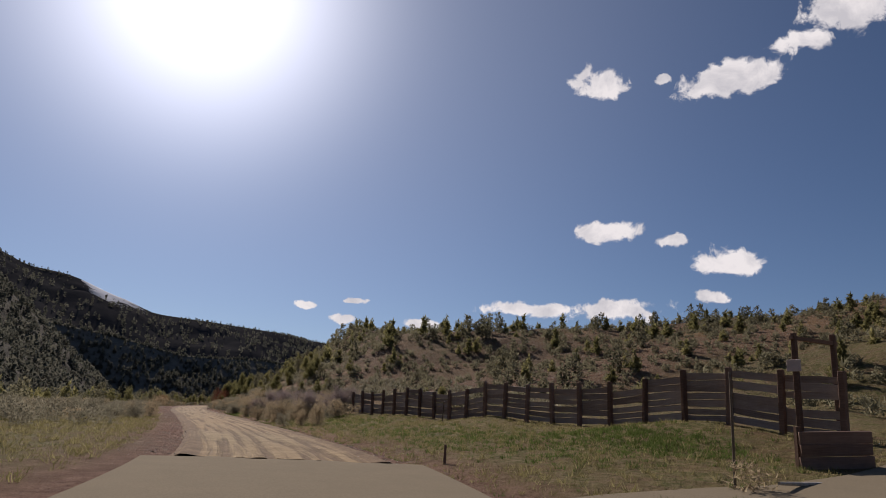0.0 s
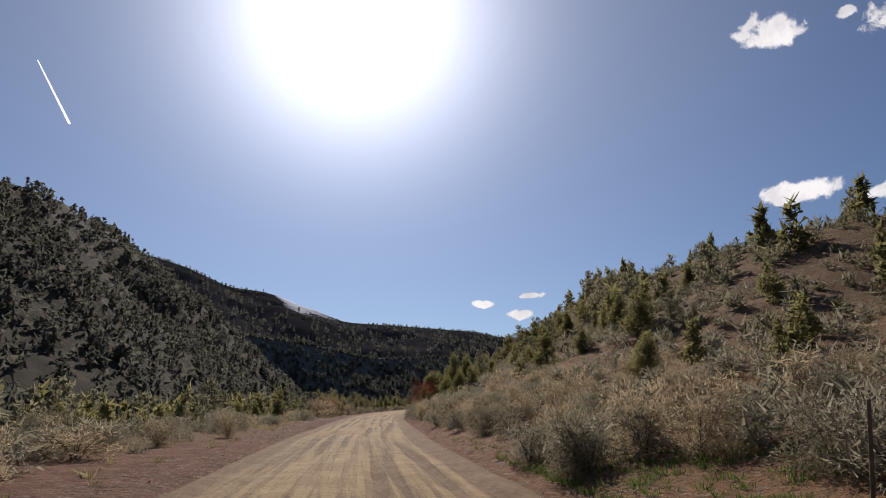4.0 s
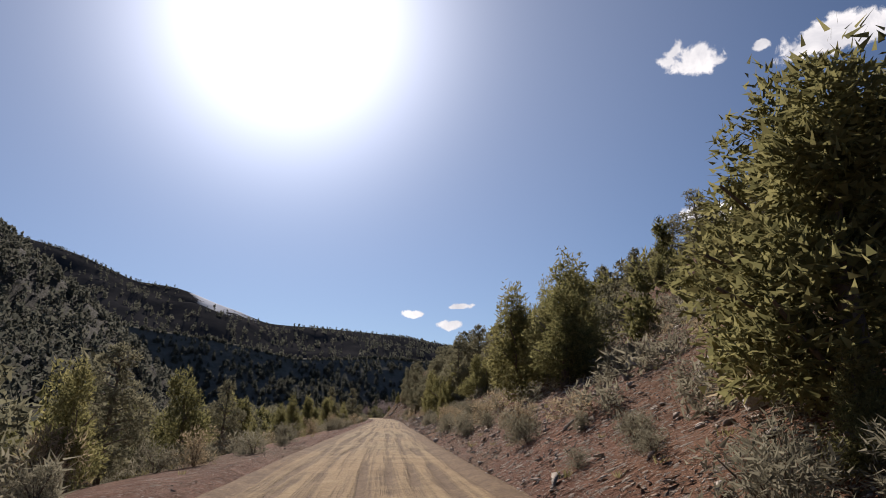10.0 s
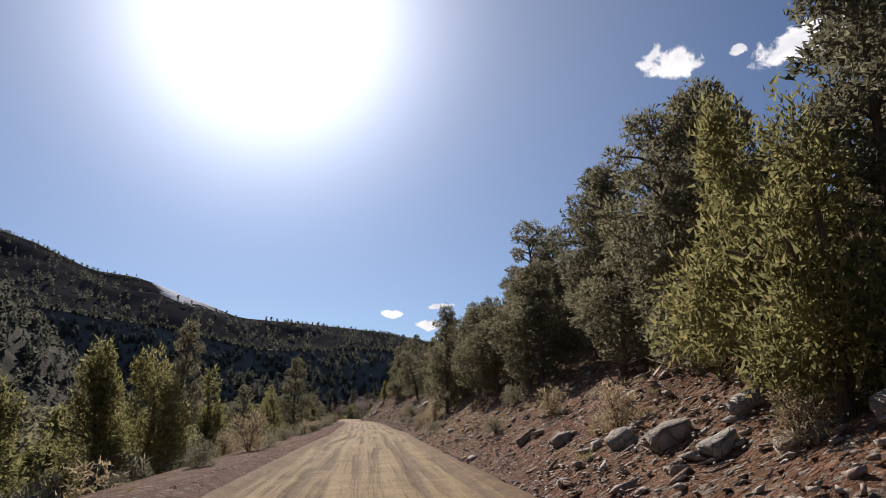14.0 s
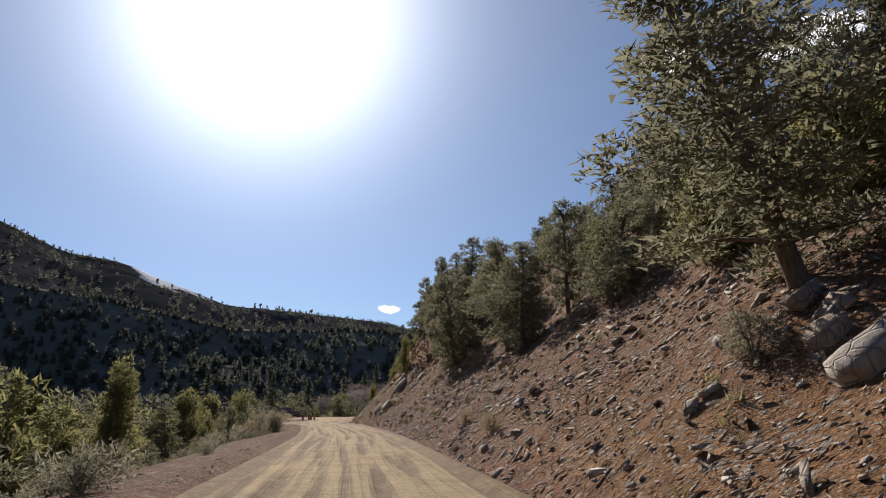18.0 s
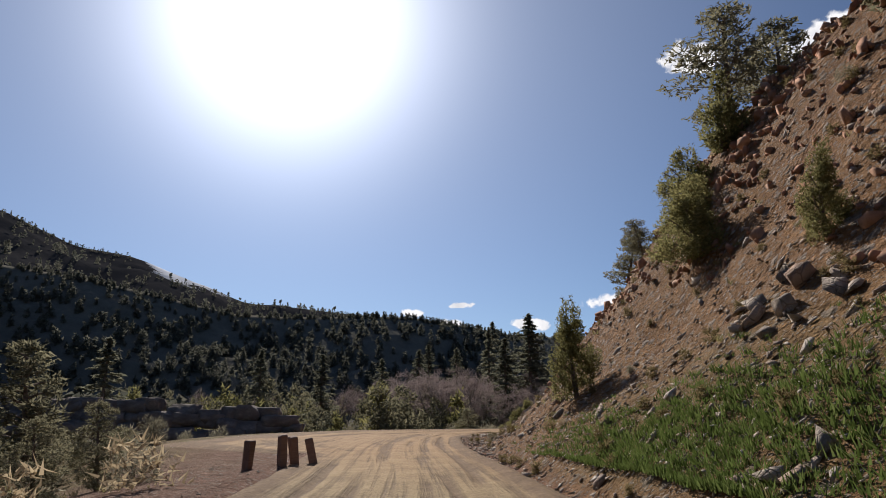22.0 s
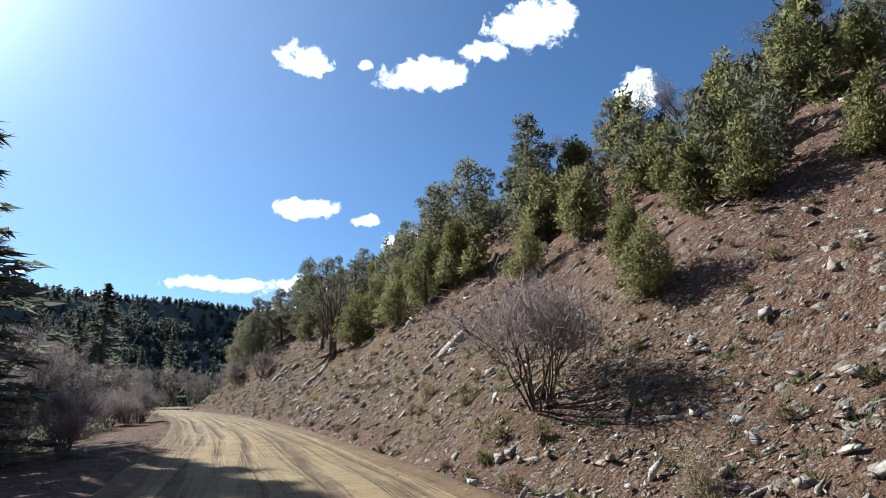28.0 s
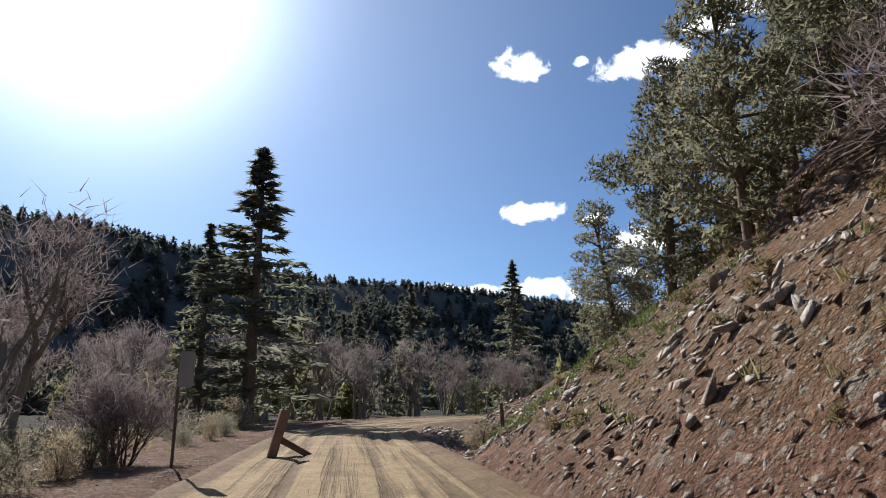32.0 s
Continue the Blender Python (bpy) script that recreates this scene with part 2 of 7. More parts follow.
# cross profile on the right: foot of the bank, first slope, where it ends, second slope, where it ends, third slope
RIGHT = [
    (-60, 5.0, 0.03, 18, 0.04, 70, 0.22), (14, 5.0, 0.05, 18, 0.05, 62, 0.42), (24, 5.0, 0.12, 18, 0.05, 60, 0.45), (50, 5.0, 0.13, 18, 0.08, 52, 0.38), (75, 4.5, 0.14, 20, 0.12, 56, 0.30), (120, 4.2, 0.27, 20, 0.27, 50, 0.2),
    (145, 4.0, 0.38, 20, 0.47, 47, 0.14), (170, 4.0, 0.42, 20, 0.57, 47, 0.04), (205, 3.8, 0.46, 20, 0.6, 46, -0.06), (235, 3.8, 0.50, 20, 0.74, 49, -0.06), (262, 3.8, 0.52, 18, 0.76, 51, -0.03), (300, 3.8, 0.52, 16, 0.6, 50, 0.03), (350, 3.8, 0.62, 14, 0.5, 40, 0.05), (400, 3.8, 0.72, 14, 0.5, 40, 0.2),
    (440, 3.6, 0.86, 15, 0.55, 34, 0.2), (472, 3.6, 0.98, 10, 1.15, 17, 0.45), (488, 3.7, 0.95, 9, 1.4, 16.5, 0.5), (500, 3.8, 0.9, 8.6, 1.5, 16.5, 0.5), (513, 4.2, 0.85, 8.2, 1.6, 16, 0.4), (526, 5.4, 0.88, 9, 1.3, 15, 0.4), (536, 6.4, 0.85, 9.5, 0.85, 14, 0.3), (548, 5.2, 1.2, 8.0, 0.45, 26, 0.2), (555, 5.2, 1.3, 8.6, 0.4, 26, 0.2), (561, 8.6, 1.0, 20, 0.4, 40, 0.15), (572, 7.0, 0.75, 22, 0.4, 44, 0.12), (582, 4.0, 0.76, 24, 0.4, 46, 0.1),
    (620, 3.6, 0.86, 24, 0.36, 46, 0.1), (645, 3.3, 0.92, 22, 0.34, 44, 0.1), (660, 2.9, 0.96, 20, 0.3, 44, 0.1), (668, 3.4, 0.78, 20, 0.3, 44, 0.1), (680, 6.0, 0.5, 20, 0.3, 44, 0.1), (760, 6.0, 0.5, 30, 0.4, 60, 0.2)]
# on the left: width of the level ground, depth of the drop, where it ends
LEFT = [(-60, 30, 0.5, 60), (0, 30, 0.5, 60), (100, 14, 1.2, 45), (150, 5.5, 2.2, 26), (220, 4.2, 3.5, 22), (330, 4.0, 5.0, 22), (440, 4.0, 5.0, 22), (470, 4.2, 4.5, 22), (505, 4.6, 4.0, 22), (513, 7, 4.0, 25),
        (520, 15, 3.5, 34), (540, 13, 3.0, 34), (560, 5.5, 2.5, 20), (600, 4.2, 2.0, 16), (650, 6.0, 1.0, 20), (760, 8.0, 1.0, 20)]


def profile(table, s):
    t = np.array(table, float)
    return [np.interp(s, t[:, 0], t[:, k]) for k in range(1, t.shape[1])]


def height(x, y):
    x, y = np.asarray(x, float), np.asarray(y, float)
    s, d = along(x, y)
    foot, m1, e1, m2, e2, m3 = profile(RIGHT, s)
    right = (np.clip(d - foot, 0, e1 - foot) * m1 + np.clip(d - e1, 0, e2 - e1) * m2 + np.clip(d - e2, 0, 90) * m3)
    right = right + np.where(d > foot, 0.10 * m1 * np.clip(d - foot, 0, 4) * vnoise(x, y, 2.6, 5), 0)
    ditch = -0.18 * np.exp(-((d - foot + 0.5) / 0.5) ** 2)
    flat, drop, end = profile(LEFT, s)
    left = -drop * fade(0, 1, (-d - flat) / (end - flat)) + 0.16 * np.exp(-((-d - 3.7) / 0.5) ** 2) * (flat < 8)
    z = np.where(d > 0, right + ditch, left)
    rough = np.clip((np.abs(d) - 4) / 14, 0, 1)
    z = z + rough * (0.5 * fbm(x, y, 9, 3, 3) * np.clip(0.3 + z / 8, 0.25, 1) + 0.8 * np.clip(z / 12, 0, 1) * fbm(x, y, 28, 2, 9))
    # gullies and small ledges in the cut bank
    cut = np.clip((d - foot - 0.3) / 1.5, 0, 1) * fade(150, 300, s) * fade(60, 30, d)
    z = z + cut * (0.20 * fbm(x, y, 2.3, 2, 14) + 0.22 * vnoise(s, d * 0.22, 1.7, 15) + 0.4 * fade(470, 485, s) * fade(550, 540, s) * fade(7, 10, d) * vnoise(x, y, 1.5, 16))
    # far side of the valley
    foot_x = np.interp(y, [-300, 0, 300, 600, 660, 720, 800, 1000, 3000], [-120, -110, -95, -88, -100, -170, -330, -700, -1500])
    cap = np.interp(y, [-300, 0, 300, 460, 640, 800, 1100, 3000], [110, 108, 106, 106, 112, 118, 110, 110])
    up = np.clip(foot_x - x, 0, None)
    wall = np.minimum(up * 0.74, cap + 0.1 * up) * (1 + 0.16 * fbm(x, y, 130, 3, 21)) + up.clip(0, 40) / 40 * 3 * fbm(x, y, 30, 3, 8)
    z = np.where(x < foot_x, np.maximum(z, z * 0 - 4 + wall), z)
    return z


MAT = {}


def material(name):
    m = bpy.data.materials.new(name)
    m.use_nodes = True
    MAT[name] = m
    return Nodes(m.node_tree)


def finish(n, color, rough=0.9, bump=None, strength=0.3, dist=0.05, **more):
    b = n.add("ShaderNodeBsdfPrincipled", Base_Color=color, Roughness=rough)
    b.inputs["Specular IOR Level"].default_value = more.get("spec", 0.25)
    if bump is not None:
        n.put(b.inputs["Normal"], n.add("ShaderNodeBump", Height=bump, Strength=strength, Distance=dist))
    n.add("ShaderNodeOutputMaterial", Surface=b)
    return b


def mesh_object(name, verts, faces, mats=(), parent=None, smooth=False):
    me = bpy.data.meshes.new(name)
    if isinstance(verts, np.ndarray) and isinstance(faces, np.ndarray):
        nv, nf, k = len(verts), len(faces), faces.shape[1]
        me.vertices.add(nv)
        me.vertices.foreach_set("co", np.ascontiguousarray(verts, np.float32).ravel())
        me.loops.add(nf * k)
        me.loops.foreach_set("vertex_index", np.ascontiguousarray(faces, np.int32).ravel())
        me.polygons.add(nf)
        me.polygons.foreach_set("loop_start", np.arange(nf, dtype=np.int32) * k)
        me.update(calc_edges=True)
    else:
        me.from_pydata([tuple(v) for v in verts], [], [tuple(f) for f in faces])
    for m in mats:
        me.materials.append(MAT[m])
    if smooth:
        me.polygons.foreach_set("use_smooth", np.ones(len(me.polygons), bool))
    ob = new(name, me)
    if parent is not None:
        ob.parent = parent
    return ob


def sheet_faces(nx, ny):
    i = np.arange((ny - 1) * (nx - 1))
    r, c = i // (nx - 1), i % (nx - 1)
    a = r * nx + c
    return np.c_[a, a + 1, a + nx + 1, a + nx]


def attribute(ob, name, values):
    at = ob.data.attributes.new(name, "FLOAT", "POINT")
    at.data.foreach_set("value", np.ascontiguousarray(values, np.float32))


# ---------------------------------------------------------------- materials of the ground
def ground_materials():
    n = material("ground")
    co = n.add("ShaderNodeTexCoord").outputs["Object"]
    grass = n.add("ShaderNodeAttribute", props={"attribute_name": "grass"}).outputs["Fac"]
    red = n.add("ShaderNodeAttribute", props={"attribute_name": "red"}).outputs["Fac"]
    big = n.noise(0.12, 5, 0.6, co)
    mid = n.noise(1.1, 6, 0.65, co)
    fine = n.noise(9.0, 6, 0.7, co)
    dirt = n.ramp(mid, [(0.3, (0.215, 0.132, 0.093)), (0.55, (0.325, 0.204, 0.15)), (0.75, (0.44, 0.29, 0.22))])
    rust = n.ramp(mid, [(0.3, (0.245, 0.105, 0.064)), (0.55, (0.385, 0.18, 0.115)), (0.75, (0.50, 0.268, 0.178))])
    ochre = n.ramp(mid, [(0.3, (0.31, 0.17, 0.078)), (0.55, (0.47, 0.275, 0.135)), (0.75, (0.58, 0.38, 0.215))])
    rust = n.mix(n.math("MULTIPLY", n.math("SUBTRACT", red, 0.6), 2.6, True), rust, ochre)
    soil = n.mix(n.math("MULTIPLY", red, n.math("ADD", 0.55, n.math("MULTIPLY", big, 0.7)), True), dirt, rust)
    rocky = n.add("ShaderNodeAttribute", props={"attribute_name": "rocky"}).outputs["Fac"]
    bumps, stony = None, soil
    for scale, keep, high in ((3.2, 0.55, 0.8), (7.5, 0.4, 0.4), (17.0, 0.3, 0.18)):
        warp = n.add("ShaderNodeVectorMath", props={"operation": "ADD"}, i0=co, i1=n.add("ShaderNodeVectorMath", props={"operation": "SCALE"}, i0=n.add("ShaderNodeTexNoise", Vector=co, Scale=scale * 1.5).outputs["Color"], Scale=0.35 / scale).outputs[0]).outputs[0]
        cell = n.add("ShaderNodeTexVoronoi", Vector=warp, Scale=scale, Randomness=1.0)
        shade = n.add("ShaderNodeSeparateColor", Color=cell.outputs["Color"])
        is_stone = n.math("MULTIPLY", n.math("GREATER_THAN", shade.outputs[0], keep), n.math("LESS_THAN", cell.outputs["Distance"], 0.52))
        is_stone = n.math("MULTIPLY", is_stone, rocky)
        clod = n.mix(n.math("MULTIPLY", is_stone, 0.8), stony, n.mix(1.0, stony, n.ramp(shade.outputs[1], [(0.0, (0.55, 0.52, 0.5)), (0.5, (0.95, 0.95, 0.94)), (1.0, (1.3, 1.27, 1.22))]), "MULTIPLY"))
        pale = n.math("MULTIPLY", is_stone, n.math("GREATER_THAN", shade.outputs[2], 0.7))
        stony = n.mix(pale, clod, n.ramp(shade.outputs[1], [(0.0, (0.36, 0.285, 0.225)), (1.0, (0.56, 0.48, 0.40))]))
        dome = n.math("MULTIPLY", n.math("MULTIPLY", n.math("SUBTRACT", 0.75, cell.outputs["Distance"]), is_stone), high)
        bumps = dome if bumps is None else n.math("ADD", bumps, dome)
    soil = stony
    turf = n.ramp(n.noise(3.0, 6, 0.7, co), [(0.28, (0.12, 0.135, 0.042)), (0.46, (0.21, 0.2, 0.075)), (0.6, (0.35, 0.285, 0.15)), (0.8, (0.46, 0.37, 0.22))])
    cover = n.math("MULTIPLY", grass, n.math("ADD", -0.75, n.math("ADD", n.math("MULTIPLY", mid, 1.2), n.math("MULTIPLY", n.noise(0.45, 5, 0.65, co), 2.0))), True)
    color = n.mix(cover, soil, turf)
    brush = n.add("ShaderNodeAttribute", props={"attribute_name": "brush"}).outputs["Fac"]
    heath = n.ramp(n.noise(0.35, 8, 0.75, co), [(0.3, (0.034, 0.033, 0.027)), (0.5, (0.046, 0.043, 0.034)), (0.68, (0.06, 0.054, 0.042)), (0.82, (0.078, 0.067, 0.052))])
    color = n.mix(n.math("MULTIPLY", brush, n.math("ADD", 0.45, big), True), color, heath)
    speck = n.noise(26.0, 4, 0.75, co)
    color = n.mix(1.0, color, n.ramp(speck, [(0.32, (0.55, 0.53, 0.52)), (0.5, (1.0, 1.0, 1.0)), (0.68, (1.32, 1.3, 1.26))]), "MULTIPLY")
    color = n.mix(n.math("MULTIPLY", n.math("SUBTRACT", fine, 0.35), 0.9, True), n.mix(1.0, color, (0.62, 0.6, 0.6), "MULTIPLY"), color)
    finish(n, color, 0.95, n.math("ADD", n.math("MULTIPLY", bumps, 1.6), n.math("ADD", n.math("MULTIPLY", fine, 0.6), n.math("MULTIPLY", mid, 1.6))), 1.0, 0.26, spec=0.06)

    n = material("road_dirt")
    co = n.add("ShaderNodeTexCoord").outputs["Object"]
    lane = n.add("ShaderNodeAttribute", props={"attribute_name": "lane"}).outputs["Fac"]
    mid = n.noise(0.8, 6, 0.65, co)
    fine = n.noise(14.0, 6, 0.7, co)
    dust = n.ramp(mid, [(0.3, (0.25, 0.18, 0.098)), (0.6, (0.355, 0.265, 0.145)), (0.8, (0.43, 0.335, 0.195))])
    # darker brown for the ruts, the long streaks and the road's edges
    dark_dirt = n.ramp(mid, [(0.3, (0.085, 0.05, 0.03)), (0.7, (0.17, 0.105, 0.062))])
    across = n.add("ShaderNodeAttribute", props={"attribute_name": "across"}).outputs["Fac"]
    down = n.add("ShaderNodeAttribute", props={"attribute_name": "down"}).outputs["Fac"]
    lines = n.add("ShaderNodeCombineXYZ", X=n.math("MULTIPLY", across, 3.6), Y=n.math("MULTIPLY", down, 0.07))
    streak = n.noise(1.0, 5, 0.7, lines.outputs[0], 0.25)
    wear = n.ramp(n.math("ADD", n.math("MULTIPLY", lane, 0.3), streak), [(0.50, (0, 0, 0)), (0.72, (1, 1, 1))])
    tread = n.add("ShaderNodeCombineXYZ", X=n.math("MULTIPLY", across, 5.0), Y=n.math("MULTIPLY", down, 3.0))
    wear = n.math("MULTIPLY", wear, n.math("ADD", 0.22, n.noise(1.0, 4, 0.7, tread.outputs[0])), True)
    warm = n.math("MULTIPLY", n.add("ShaderNodeAttribute", props={"attribute_name": "warm"}).outputs["Fac"], 0.85)
    dust = n.mix(warm, dust, n.ramp(mid, [(0.3, (0.29, 0.165, 0.075)), (0.6, (0.39, 0.245, 0.118)), (0.8, (0.47, 0.32, 0.17))]))
    color = n.mix(wear, dust, dark_dirt)
    pebble = n.ramp(n.add("ShaderNodeTexVoronoi", Vector=co, Scale=11.0).outputs["Distance"], [(0.0, (1.15, 1.12, 1.1)), (0.4, (1, 1, 1)), (0.75, (0.72, 0.7, 0.68))])
    speck = n.noise(30.0, 4, 0.75, co)
    color = n.mix(1.0, color, n.ramp(speck, [(0.32, (0.62, 0.6, 0.58)), (0.5, (1.0, 1.0, 1.0)), (0.68, (1.25, 1.23, 1.2))]), "MULTIPLY")
    finish(n, n.mix(0.6, color, pebble, "MULTIPLY"), 0.92, n.math("SUBTRACT", n.math("ADD", n.math("MULTIPLY", fine, 0.5), mid), n.math("MULTIPLY", wear, 1.3)), 0.8, 0.07, spec=0.13)

    n = material("asphalt")
    co = n.add("ShaderNodeTexCoord").outputs["Object"]
    fine = n.noise(30.0, 5, 0.7, co)
    finish(n, n.mix(n.noise(0.7, 5, 0.6, co), n.ramp(fine, [(0.3, (0.15, 0.122, 0.084)), (0.7, (0.235, 0.195, 0.135))]), n.ramp(fine, [(0.3, (0.2, 0.16, 0.108)), (0.7, (0.29, 0.24, 0.165))])), 0.97, fine, 0.5, 0.015, spec=0.04)

    n = material("mountain")
    co = n.add("ShaderNodeTexCoord").outputs["Object"]
    snow = n.add("ShaderNodeAttribute", props={"attribute_name": "snow"}).outputs["Fac"]
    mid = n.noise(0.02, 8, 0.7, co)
    # near-black base colour: the shade of the backlit wooded slopes is put into it
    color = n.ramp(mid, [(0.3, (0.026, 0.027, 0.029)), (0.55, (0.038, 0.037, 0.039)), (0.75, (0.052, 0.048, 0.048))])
    white = n.math("MULTIPLY", n.math("GREATER_THAN", n.math("ADD", n.noise(0.03, 9, 0.75, co), n.math("MULTIPLY", snow, 0.5)), 0.76), snow, True)
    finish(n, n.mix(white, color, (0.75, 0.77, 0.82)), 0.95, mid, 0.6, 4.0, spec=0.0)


    n = material("spur_soil")
    co = n.add("ShaderNodeTexCoord").outputs["Object"]
    mid = n.noise(0.12, 8, 0.75, co)
    finish(n, n.ramp(mid, [(0.3, (0.10, 0.10, 0.085)), (0.55, (0.15, 0.142, 0.12)), (0.75, (0.2, 0.18, 0.15))]), 0.95, mid, 0.8, 1.2, spec=0.0)


ground_materials()


# ---------------------------------------------------------------- ground, road, mountains
def widen(s):
    """How much wider the left half of the road is, at the turnout."""
    return np.interp(s, [470, 486, 498, 512, 521, 542, 556, 578], [1.0, 1.5, 1.0, 1.1, 3.8, 3.9, 2.2, 1.0])


def make_ground():
    def run(parts):
        out = []
        for a, b, k in parts:
            out.append(np.arange(a, b, k))
        return np.concatenate(out)
    xs = np.concatenate([-np.geomspace(4200, 130, 26), run([(-125, -60, 5), (-60, -24, 2), (-24, -12, 0.8), (-12, 24, 0.55), (24, 90, 1.0), (90, 150, 3)]), np.geomspace(154, 4200, 24)])
    ys = np.concatenate([[-3000, -1500, -700, -350, -200, -120, -80], run([(-50, -8, 3), (-8, 690, 0.75), (690, 760, 2.5), (760, 1000, 10)]), np.geomspace(1010, 4600, 30)])
    gx, gy = np.meshgrid(xs, ys)
    x, y = gx.ravel(), gy.ravel()
    z = height(x, y)
    s, d = along(x, y)
    on_road = (d < 3.5) & (d > -3.5 * widen(s)) & (s > -55) & (s < 735)
    z = np.where(on_road, z - 0.10, z)
    ob = mesh_object("ground", np.c_[x, y, z], sheet_faces(len(xs), len(ys)), ["ground"], smooth=True)
    near = fade(95, 60, s) * fade(3.5, 8, np.abs(d))
    side = fade(60, 110, s) * fade(260, 200, s) * fade(5, 12, d) * 0.35
    end = fade(560, 590, s) * fade(3.5, 5, d) * fade(14, 7, d) * 0.3
    lush = np.exp(-((s - 496) / 8) ** 2) * fade(3.5, 4.5, d) * fade(9, 6, d) * 0.5
    valley = fade(-6, -14, d)
    attribute(ob, "grass", np.clip(np.maximum.reduce([near, side, end, lush, valley * 0.75]) + 0.15 * fade(0.2, 0.8, fbm(x, y, 14, 3, 40)), 0, 1))
    far_left = fade(-40, -75, x) * fade(-50, -20, d)
    up_slope = fade(30, 60, d) * (0.08 + 0.5 * fade(230, 330, s))
    attribute(ob, "brush", np.maximum.reduce([far_left * (1.0 + 0 * x), fade(-25, -50, d), up_slope, fade(700, 760, y)]))
    attribute(ob, "rocky", np.clip(fade(3.4, 4.4, d) * fade(140, 240, s) + 0.75 * fade(22, 40, d) * (s > 30) + 0.5 * (s > 24) * (np.abs(d) > 3) * (np.abs(d) < 6) + 0.2 * (s > 60) * (np.abs(d) > 4), 0, 1) * fade(-30, -12, d))
    attribute(ob, "red", np.clip(0.3 + (0.4 + 0.22 * fade(250, 330, s) * fade(470, 440, s)) * fade(2, 5, d) * fade(10, 60, s) * fade(585, 555, s) + 0.55 * fade(440, 490, s) * fade(575, 550, s) * fade(2, 5, d) + 0.34 * fade(570, 600, s) * fade(2, 5, d) + 0.3 * fbm(x, y, 20, 3, 41), 0, 1))
    tagged(ob, "tan and rust-red canyon ground with dry grass and gravel", "ground", kind="structure")


def make_road():
    d = np.r_[-4.4, -4.0, -3.5, -3.1, np.linspace(-2.9, 2.9, 46), 3.1, 3.5, 3.9, 4.3]
    keep = np.arange(0, len(LINE), 2)
    keep = keep[(SS[keep] > 21) & (SS[keep] < 725)]
    i = keep[:, None]
    s = SS[keep][:, None] + 0 * d[None]
    dd = np.where(d[None] < 0, d[None] * widen(s), d[None]) + 0.12 * vnoise(s, 0 * s, 11, 60) + 0 * s
    x = LINE[i, 0] + TAN[i, 1] * dd
    y = LINE[i, 1] - TAN[i, 0] * dd
    # wheel ruts wander a little along the way
    rut = 0.0
    for c, w, a, k in ((-2.2, 0.13, 0.05, 7), (-1.7, 0.14, 0.085, 1), (-1.05, 0.12, 0.08, 2), (-0.3, 0.12, 0.06, 3), (0.5, 0.14, 0.085, 4), (1.2, 0.12, 0.08, 5), (1.85, 0.16, 0.09, 6), (2.4, 0.12, 0.06, 8)):
        rut = rut + a * np.exp(-((d[None] - c - 0.28 * vnoise(s, 0 * s, 13, k)) / w) ** 2) * np.clip(0.55 + 0.75 * vnoise(s, 0 * s, 6, 30 + k) + 0.3 * vnoise(s, 0 * s, 0.8, 50 + k), 0, 1.4)
    lane = np.clip(rut / 0.06, 0, 1) * 0.95 + 0.9 * fade(2.3, 2.9, np.abs(d))[None]
    edge = fade(2.9, 4.2, np.abs(d))[None]
    z = 0.015 + 0.05 * (1 - (d[None] / 3) ** 2).clip(0) - rut + 0.02 * fbm(x, y, 0.9, 3, 70) + 0.09 * np.exp(-((np.abs(d[None]) - 3.1) / 0.35) ** 2) - 0.26 * edge
    ob = mesh_object("road", np.c_[x.ravel(), y.ravel(), z.ravel()], sheet_faces(len(d), len(keep)), ["road_dirt"], smooth=True)
    attribute(ob, "lane", lane.ravel())
    attribute(ob, "across", (d[None] * np.where(d[None] < 0, widen(s), 1.0)).ravel())
    attribute(ob, "down", s.ravel())
    attribute(ob, "warm", np.clip(0.25 + 0.75 * fade(500, 518, s) * fade(590, 565, s) + 0.3 * fbm(x, y, 9, 2, 44) + 0.4 * fade(2.2, 3.0, np.abs(d))[None], 0, 1).ravel())
    tagged(ob, "pale tan dirt road with wheel ruts and graded edges", "road", kind="structure")


